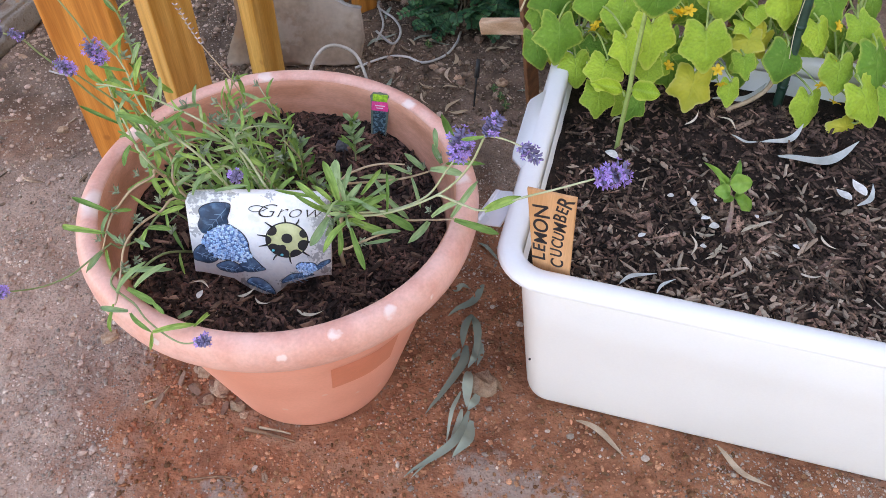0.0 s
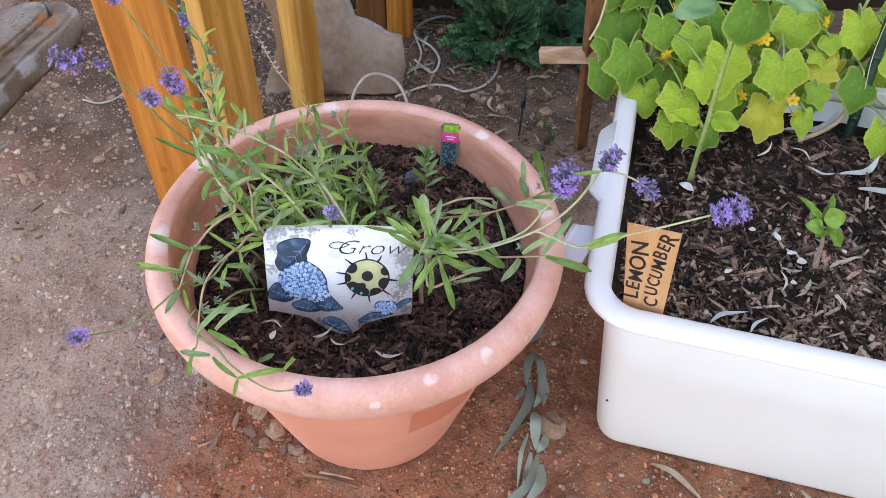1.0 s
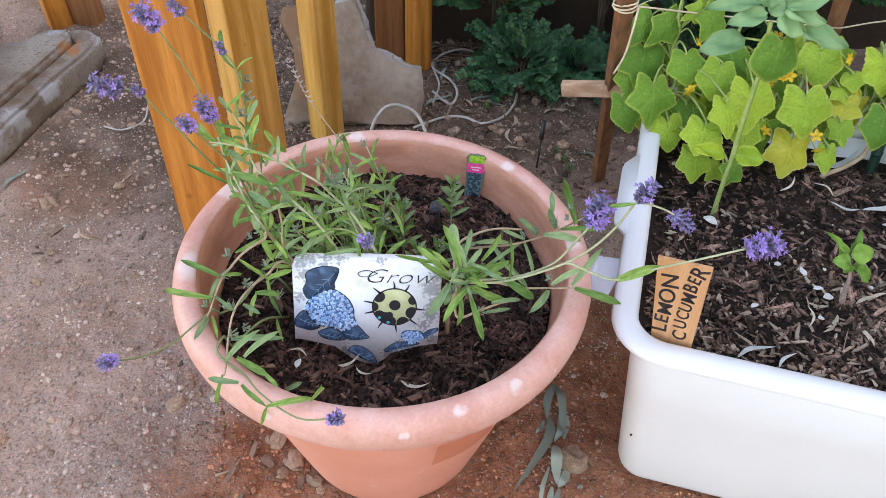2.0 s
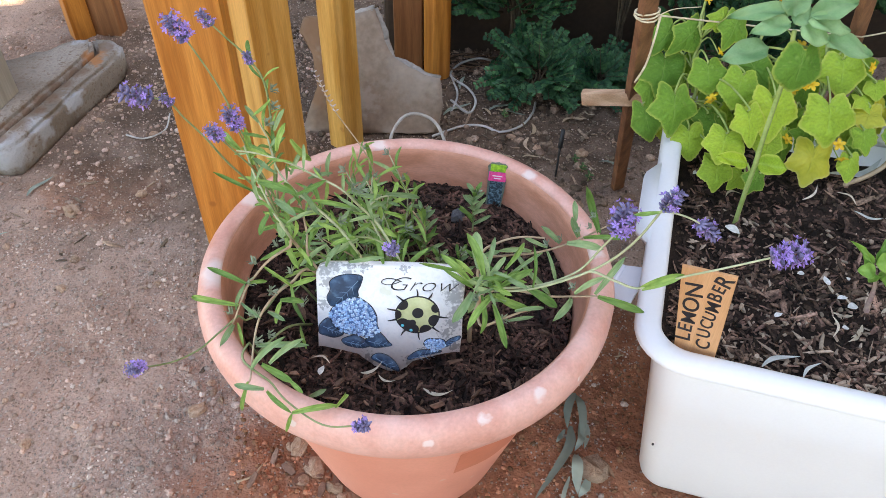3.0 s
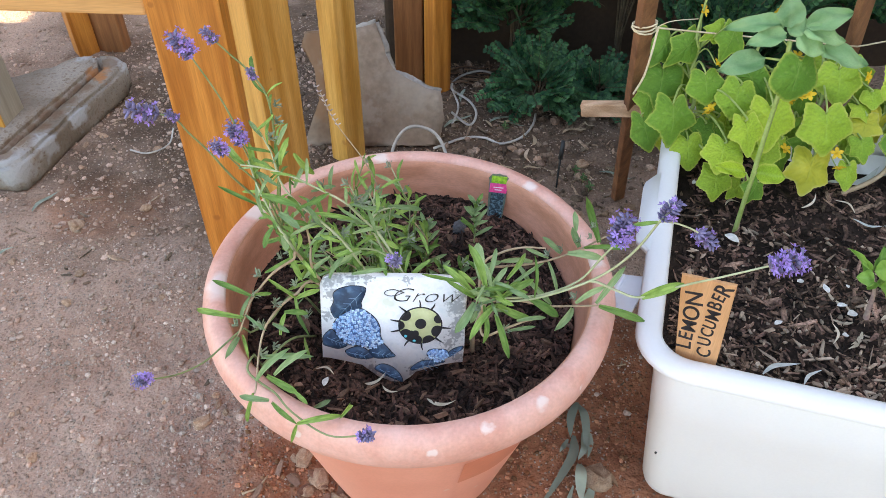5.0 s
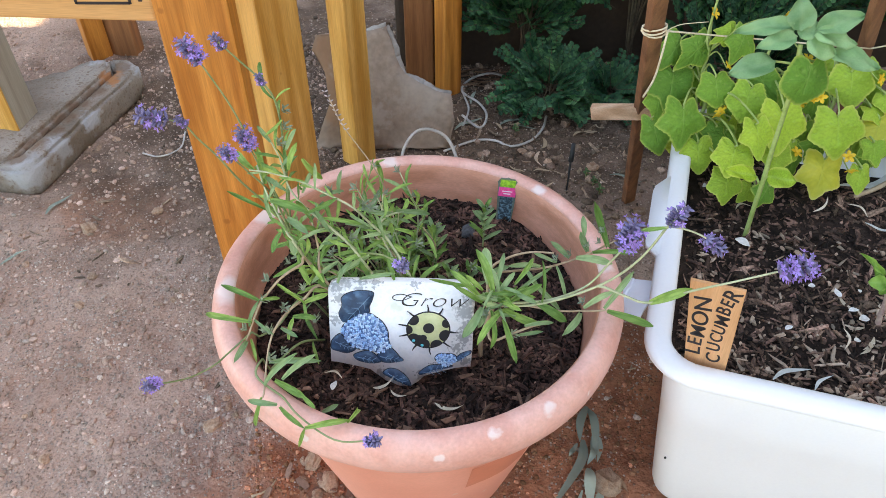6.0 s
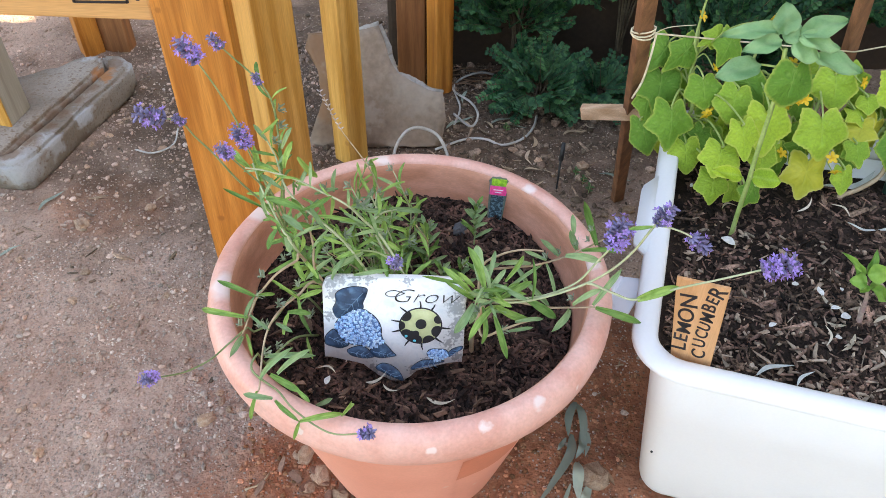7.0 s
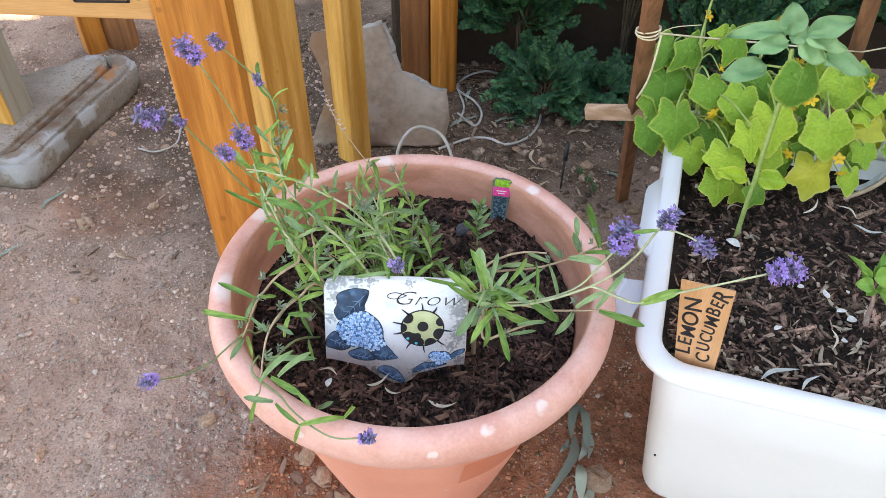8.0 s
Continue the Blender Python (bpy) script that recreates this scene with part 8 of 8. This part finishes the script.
def build_sunflower():
    rng = random.Random(103)
    z = float(tub_soil_height(np.array([0.444]), np.array([0.172]))[0])
    plant = base("sunflower_plant", (0.444, 0.172, z), "young sunflower on a stout pale stalk, crown of grey-green leaves", "sunflower")
    grow(plant, [(0.444, 0.171, z - 0.01)] + [(0.444, 0.172, 0.262), (0.443, 0.173, 0.309), (0.443, 0.174, 0.345), (0.442, 0.177, 0.399), (0.442, 0.180, 0.454), (0.442, 0.183, 0.493), (0.436, 0.186, 0.540)], 0.0037, 0.0030, "vine")

    def broad(meshes, joint, tip, width):
        joint, tip = Vector(joint), Vector(tip)
        ahead = tip - joint
        put("leaf", meshes[rng.randrange(len(meshes))], plant, aim(joint, ahead, (rng.uniform(-0.3, 0.3), -0.5, 0.8), ahead.length * 1.06, width / 0.52))

    broad(SUNLEAF, (0.433, 0.190, 0.555), (0.429, 0.200, 0.588), 0.027)
    broad(SUNLEAF, (0.450, 0.190, 0.555), (0.503, 0.200, 0.573), 0.023)
    broad(SUNLEAF, (0.448, 0.185, 0.554), (0.499, 0.185, 0.544), 0.023)
    broad(SUNLEAF, (0.424, 0.190, 0.562), (0.365, 0.200, 0.553), 0.018)
    broad(SUNLEAF, (0.429, 0.185, 0.550), (0.386, 0.175, 0.546), 0.019)
    broad(SUNLEAF, (0.471, 0.180, 0.531), (0.528, 0.170, 0.527), 0.025)
    broad(SUNLEAF, (0.411, 0.180, 0.522), (0.360, 0.168, 0.515), 0.025)
    broad(SUNLEAF, (0.441, 0.183, 0.546), (0.474, 0.175, 0.536), 0.028)
    broad(SUNLEAF, (0.425, 0.190, 0.553), (0.410, 0.205, 0.561), 0.022)
    broad(SUNLEAF, (0.434, 0.187, 0.548), (0.452, 0.200, 0.562), 0.019)
    broad(STALK_LEAF, (0.435, 0.178, 0.355), (0.394, 0.172, 0.371), 0.018)
    broad(STALK_LEAF, (0.447, 0.178, 0.355), (0.483, 0.170, 0.356), 0.025)
    # broad toothed leaf under the crown
    joint, tip = Vector((0.451, 0.186, 0.517)), Vector((0.449, 0.170, 0.465))
    put("leaf", LOW_SUNLEAF, plant, aim(joint.lerp(tip, 0.39) + Vector((0, -0.012, 0.008)), tip - joint, (0.1, -0.7, 0.7), (tip - joint).length / 0.75, 0.062 / 0.86), "broad toothed lower leaf")
    for points in ([(0.441, 0.185, 0.524), (0.460, 0.183, 0.520), (0.472, 0.180, 0.531)],
                   [(0.442, 0.185, 0.514), (0.428, 0.183, 0.518), (0.411, 0.180, 0.522)],
                   [(0.439, 0.174, 0.347), (0.434, 0.178, 0.356)],
                   [(0.444, 0.175, 0.351), (0.449, 0.178, 0.356)]):
        part("leaf_stalk", tube(bmesh.new(), smooth_path(points, 4), 0.0018, 0.0013, 6), M["vine"], plant)


def build_seedling():
    rng = random.Random(105)
    x, y = 0.559, 0.004
    z = float(tub_soil_height(np.array([x]), np.array([y]))[0])
    plant = base("seedling", (x, y, z), "small green seedling with a purplish fleshy stem base in the mulch", "seedling")
    part("stem", tube(bmesh.new(), smooth_path([(x, y, z - 0.006), (x - 0.001, y + 0.004, z + 0.015), (0.552, 0.008, 0.310), (0.541, 0.012, 0.337)]), 0.0042, 0.0013, 8), M["onion"], plant, "purplish fleshy stem")
    for joint, tip, width in (((0.537, 0.012, 0.341), (0.512, 0.012, 0.373), 0.0082),
                             ((0.548, 0.018, 0.335), (0.548, 0.018, 0.366), 0.0105),
                             ((0.538, 0.006, 0.345), (0.565, 0.006, 0.351), 0.0224),
                             ((0.542, 0.006, 0.334), (0.524, 0.006, 0.336), 0.0179),
                             ((0.539, 0.000, 0.335), (0.542, 0.000, 0.316), 0.0120),
                             ((0.548, 0.000, 0.328), (0.581, 0.000, 0.310), 0.0179),
                             ((0.552, 0.010, 0.320), (0.565, 0.010, 0.324), 0.0120),
                             ((0.541, 0.016, 0.333), (0.529, 0.016, 0.351), 0.0120)):
        ahead = Vector(tip) - Vector(joint)
        put("leaf", OVAL_GREEN, plant, aim(joint, ahead, (rng.uniform(-0.3, 0.3), -0.6, 0.7), ahead.length * 1.03, width / 0.72))
    husk = sickle_mesh("husk", M["straw"], 0.12, 0.09, 2)
    for k in range(15):
        a = 0.9 * k + 0.3
        r = rng.uniform(0.006, 0.036)
        px, py = x + r * math.cos(a), y - 0.008 + r * math.sin(a)
        ob = put("dry_husk", husk, None, aim((px, py, float(tub_soil_height(np.array([px]), np.array([py]))[0]) + 0.003), (math.cos(a), math.sin(a), 0.1), (0, 0, 1), rng.uniform(0.02, 0.034)))
        tagged(ob, "curled papery straw-coloured husk on the mulch", "dry husk", "husks round the seedling")


OVAL_GREEN = oval_leaf("leaf", M["seedleaf"], 4, 0.75)
build_cucumbers()
build_cane()
build_sunflower()
build_seedling()


WEED_LEAF = oval_leaf("leaf", M["weed"], 4, 0.75)


def build_weeds():
    rng = random.Random(107)
    for x, y in WEEDS:
        z = ground_at(x, y)
        weed = base("weed", (x, y, z), "tiny dark green weed sprouting from the soil", "weed", "weeds behind the pot")
        part("stem", tube(bmesh.new(), [Vector((x, y, z - 0.004)), Vector((x + 0.001, y, z + 0.012)), Vector((x + 0.002, y, z + 0.022))], 0.0012, 0.0008, 5), M["stem"], weed)
        for k in range(8):
            a = 2.4 * k
            put("leaf", WEED_LEAF, weed, aim((x + 0.001, y, z + 0.006 + 0.002 * k), (math.cos(a), math.sin(a), rng.uniform(0.1, 0.7)), (0, -0.3, 0.9), rng.uniform(0.006, 0.011), 0.007))


WEEDS = ((0.310, 0.626), (0.322, 0.600), (0.330, 0.570), (0.176, 0.788))
build_weeds()


# ---- shrubs, tubes and small things at the back ----
def build_shrub(label, centre, spread, leaves, seed, stalk_height, foliage="shrub"):
    """A dark shrub of feathery leaves: branches, and a crown of small leaflets."""
    rng = random.Random(seed)
    cx, cy, cz = centre
    plant = base("shrub", (cx, cy, 0), label, "shrub", "shrubs by the wall")
    stalks, crown = bmesh.new(), bmesh.new()
    for k in range(leaves):
        a, e = rng.uniform(0, 2 * math.pi), rng.uniform(-0.5, 1.4)
        r = rng.uniform(0.45, 1.0) * (0.85 + 0.75 * noise.noise(Vector((math.cos(a) * 1.6, math.sin(a) * 1.6, seed + e * 1.5))))
        tip = Vector((cx + spread[0] * r * math.cos(a) * math.cos(e), cy + spread[1] * r * math.sin(a) * math.cos(e), max(0.02, cz + spread[2] * r * math.sin(e))))
        start = Vector((cx, cy, stalk_height)).lerp(tip, rng.uniform(0.35, 0.6))
        if k % 34 == 0:
            part("branch", tube(bmesh.new(), smooth_path([(cx + rng.uniform(-0.02, 0.02), cy + rng.uniform(-0.02, 0.02), 0), start.lerp(Vector((cx, cy, stalk_height)), 0.5), start], 3), 0.003, 0.0015, 4), M["shrubstem"], plant)
        ahead = (tip - start).normalized()
        ahead = (ahead + Vector((rng.uniform(-0.4, 0.4), rng.uniform(-0.7, 0.1), rng.uniform(-0.3, 0.4)))).normalized()
        length = rng.uniform(0.05, 0.085)
        side = ahead.cross(Vector((rng.uniform(-0.3, 0.3), -0.5, 0.8))).normalized()
        up = side.cross(ahead)
        tube(stalks, [tip - ahead * 0.02, tip + ahead * length], 0.0009, 0.0005, 3, False)
        for q in range(8):
            for flip in (1, -1):
                at = tip + ahead * length * (q + 0.5) / 8
                way = (side * flip + ahead * 0.5 - up * 0.15).normalized()
                size = rng.uniform(0.012, 0.021) * (1.1 - 0.06 * q)
                across = way.cross(up).normalized() * size * 0.42
                lift = up * size * 0.12
                v = [crown.verts.new(p) for p in (at, at + way * size * 0.35 + across + lift, at + way * size * 0.8 + across * 0.75 + lift, at + way * size, at + way * size * 0.8 - across * 0.75 + lift, at + way * size * 0.35 - across + lift)]
                crown.faces.new(v[:3] + v[3:4])
                crown.faces.new((v[0], v[3], v[4], v[5]))
    tagged(part("leaf_stalk", stalks, M["shrubstem"], plant), kind="stuff")
    part("crown", crown, M[foliage], plant, smooth=False)


def build_back():
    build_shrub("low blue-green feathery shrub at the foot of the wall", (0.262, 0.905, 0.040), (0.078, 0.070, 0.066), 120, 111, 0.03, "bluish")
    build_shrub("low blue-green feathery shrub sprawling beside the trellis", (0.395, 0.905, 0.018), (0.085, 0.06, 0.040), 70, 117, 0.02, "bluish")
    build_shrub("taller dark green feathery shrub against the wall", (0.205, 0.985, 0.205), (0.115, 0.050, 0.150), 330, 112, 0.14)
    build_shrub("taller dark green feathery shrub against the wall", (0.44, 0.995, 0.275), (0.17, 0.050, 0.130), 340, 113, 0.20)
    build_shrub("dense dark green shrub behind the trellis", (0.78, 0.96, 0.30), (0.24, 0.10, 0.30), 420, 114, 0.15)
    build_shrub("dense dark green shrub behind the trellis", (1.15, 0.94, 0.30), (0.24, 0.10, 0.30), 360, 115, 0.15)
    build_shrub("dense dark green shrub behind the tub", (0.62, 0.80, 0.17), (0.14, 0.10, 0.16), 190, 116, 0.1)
    # reddish twigs swept against the wall
    rng = random.Random(118)
    for _ in range(16):
        x, y, turn, far = rng.uniform(0.03, 0.20), rng.uniform(0.965, 1.045), rng.uniform(-0.5, 0.25), rng.uniform(0.05, 0.12)
        points = [(x + far * k * math.cos(turn), min(1.075, y + far * k * math.sin(turn) + 0.004 * rng.uniform(-1, 1)), ground_at(x, y) + 0.004 + 0.006 * rng.random()) for k in (0, 0.33, 0.66, 1)]
        lone("twig", tube(bmesh.new(), smooth_path(points, 3), rng.uniform(0.0016, 0.0032), 0.0010, 5), M["barkwood"], "thin reddish-brown twig lying along the wall's foot", "twig", "twigs at the wall")
    # irrigation tube: an arch behind the pot, loops over the soil
    g = lambda x, y, up=0.004: (x, y, ground_at(x, y) + up)  # noqa: E731
    tubes = (
        ([g(-0.068, 0.62), (-0.061, 0.655, 0.046), (-0.037, 0.685, 0.069), (-0.003, 0.69, 0.071), (0.033, 0.675, 0.052), g(0.062, 0.62)], 0.0033),
        ([g(0.02, 0.72), g(0.085, 0.755), g(0.13, 0.754), g(0.165, 0.735), g(0.21, 0.755), g(0.238, 0.80), g(0.25, 0.85)], 0.0028),
        ([g(0.06, 0.85), g(0.098, 0.80), g(0.115, 0.84, 0.010), g(0.10, 0.89, 0.008), g(0.06, 0.95), g(0.080, 1.00, 0.012), g(0.127, 1.022, 0.016), g(0.165, 1.015, 0.010)], 0.0028),
        ([g(0.06, 0.80), g(0.075, 0.87), g(0.065, 0.93), g(0.055, 1.0), (0.053, 1.035, 0.030), (0.051, 1.06, 0.072)], 0.0024),
        ([g(-0.62, 0.70), g(-0.58, 0.69), g(-0.545, 0.72), g(-0.55, 0.78)], 0.0018),
    )
    for points, r in tubes:
        ob = lone("irrigation_tube", tube(bmesh.new(), smooth_path(points, 8), r, sides=8), M["hose"], "thin pale grey irrigation tube looped on the soil", "tube", "irrigation tubes")
    # drip stake
    stake = base("drip_stake", (0.272, 0.60, 0), "small black plastic drip stake standing in the soil", "drip stake")
    z = ground_at(0.272, 0.60)
    part("spike", tube(bmesh.new(), [Vector((0.268, 0.585, z - 0.01)), Vector((0.271, 0.60, z + 0.04)), Vector((0.272, 0.605, z + 0.075))], 0.0018, 0.0026, 6), M["dark"], stake)
    part("emitter", tube(bmesh.new(), [Vector((0.272, 0.604, z + 0.060)), Vector((0.273, 0.606, z + 0.072)), Vector((0.274, 0.609, z + 0.098))], 0.0052, 0.0040, 8), M["dark"], stake)
    # grey stone in the pot, pale scraps on both mulches
    x, y = 0.060, 0.135
    tagged(put("pebble", pebble_mesh(6, "greystone"), None, pose(x, y, float(pot_soil_height(x, y)) + 0.005, 10, 5, 40) @ Matrix.Diagonal((0.012, 0.009, 0.010, 1))), "dark grey stone on the pot's mulch", "pebble")
    scrap = sickle_mesh("husk", M["straw"], -0.25, 0.075, 5)
    pale = sickle_mesh("husk", M["paleflake"], 0.06, 0.34, 6)
    rng = random.Random(121)
    for x, y, size, pick in ((-0.085, -0.090, 0.022, 0), (-0.075, -0.075, 0.028, 0), (-0.050, -0.100, 0.030, 0), (-0.030, -0.100, 0.022, 0), (0.02, -0.115, 0.034, 0), (-0.095, -0.105, 0.012, 1)):
        ob = put("dry_husk", (scrap, pale)[pick], None, aim((x, y, float(pot_soil_height(x, y)) + 0.006), (rng.uniform(-1, 1), rng.uniform(-1, 1), 0.15), (0, 0, 1), size))
        tagged(ob, "curled papery straw-coloured scrap on the pot's mulch", "dry husk", "scraps on the mulch")
    for x, y, size, pick in ((0.408, 0.272, 0.014, 1), (0.425, 0.156, 0.024, 1), (0.524, 0.042, 0.014, 1), (0.526, 0.020, 0.012, 1), (0.546, 0.011, 0.018, 1), (0.554, 0.059, 0.008, 1), (0.439, -0.011, 0.011, 1), (0.598, 0.026, 0.009, 1), (0.520, -0.028, 0.012, 1), (0.501, 0.067, 0.012, 1), (0.761, 0.066, 0.028, 1), (0.633, -0.023, 0.010, 1), (0.74, 0.06, 0.024, 1), (0.47, 0.235, 0.03, 0), (0.55, 0.215, 0.028, 0), (0.62, 0.20, 0.032, 0), (0.68, 0.00, 0.03, 0), (0.63, -0.06, 0.028, 0), (0.50, -0.04, 0.026, 0)):
        ob = put("dry_husk", (scrap, pale)[pick], None, aim((x, y, float(tub_soil_height(np.array([x]), np.array([y]))[0]) + 0.006 + 0.004 * pick), (rng.uniform(-1, 1), rng.uniform(-1, 1), 0.15), (0, 0, 1), size))
        tagged(ob, "pale papery scrap on the tub's mulch", "dry husk", "scraps on the mulch")


build_back()
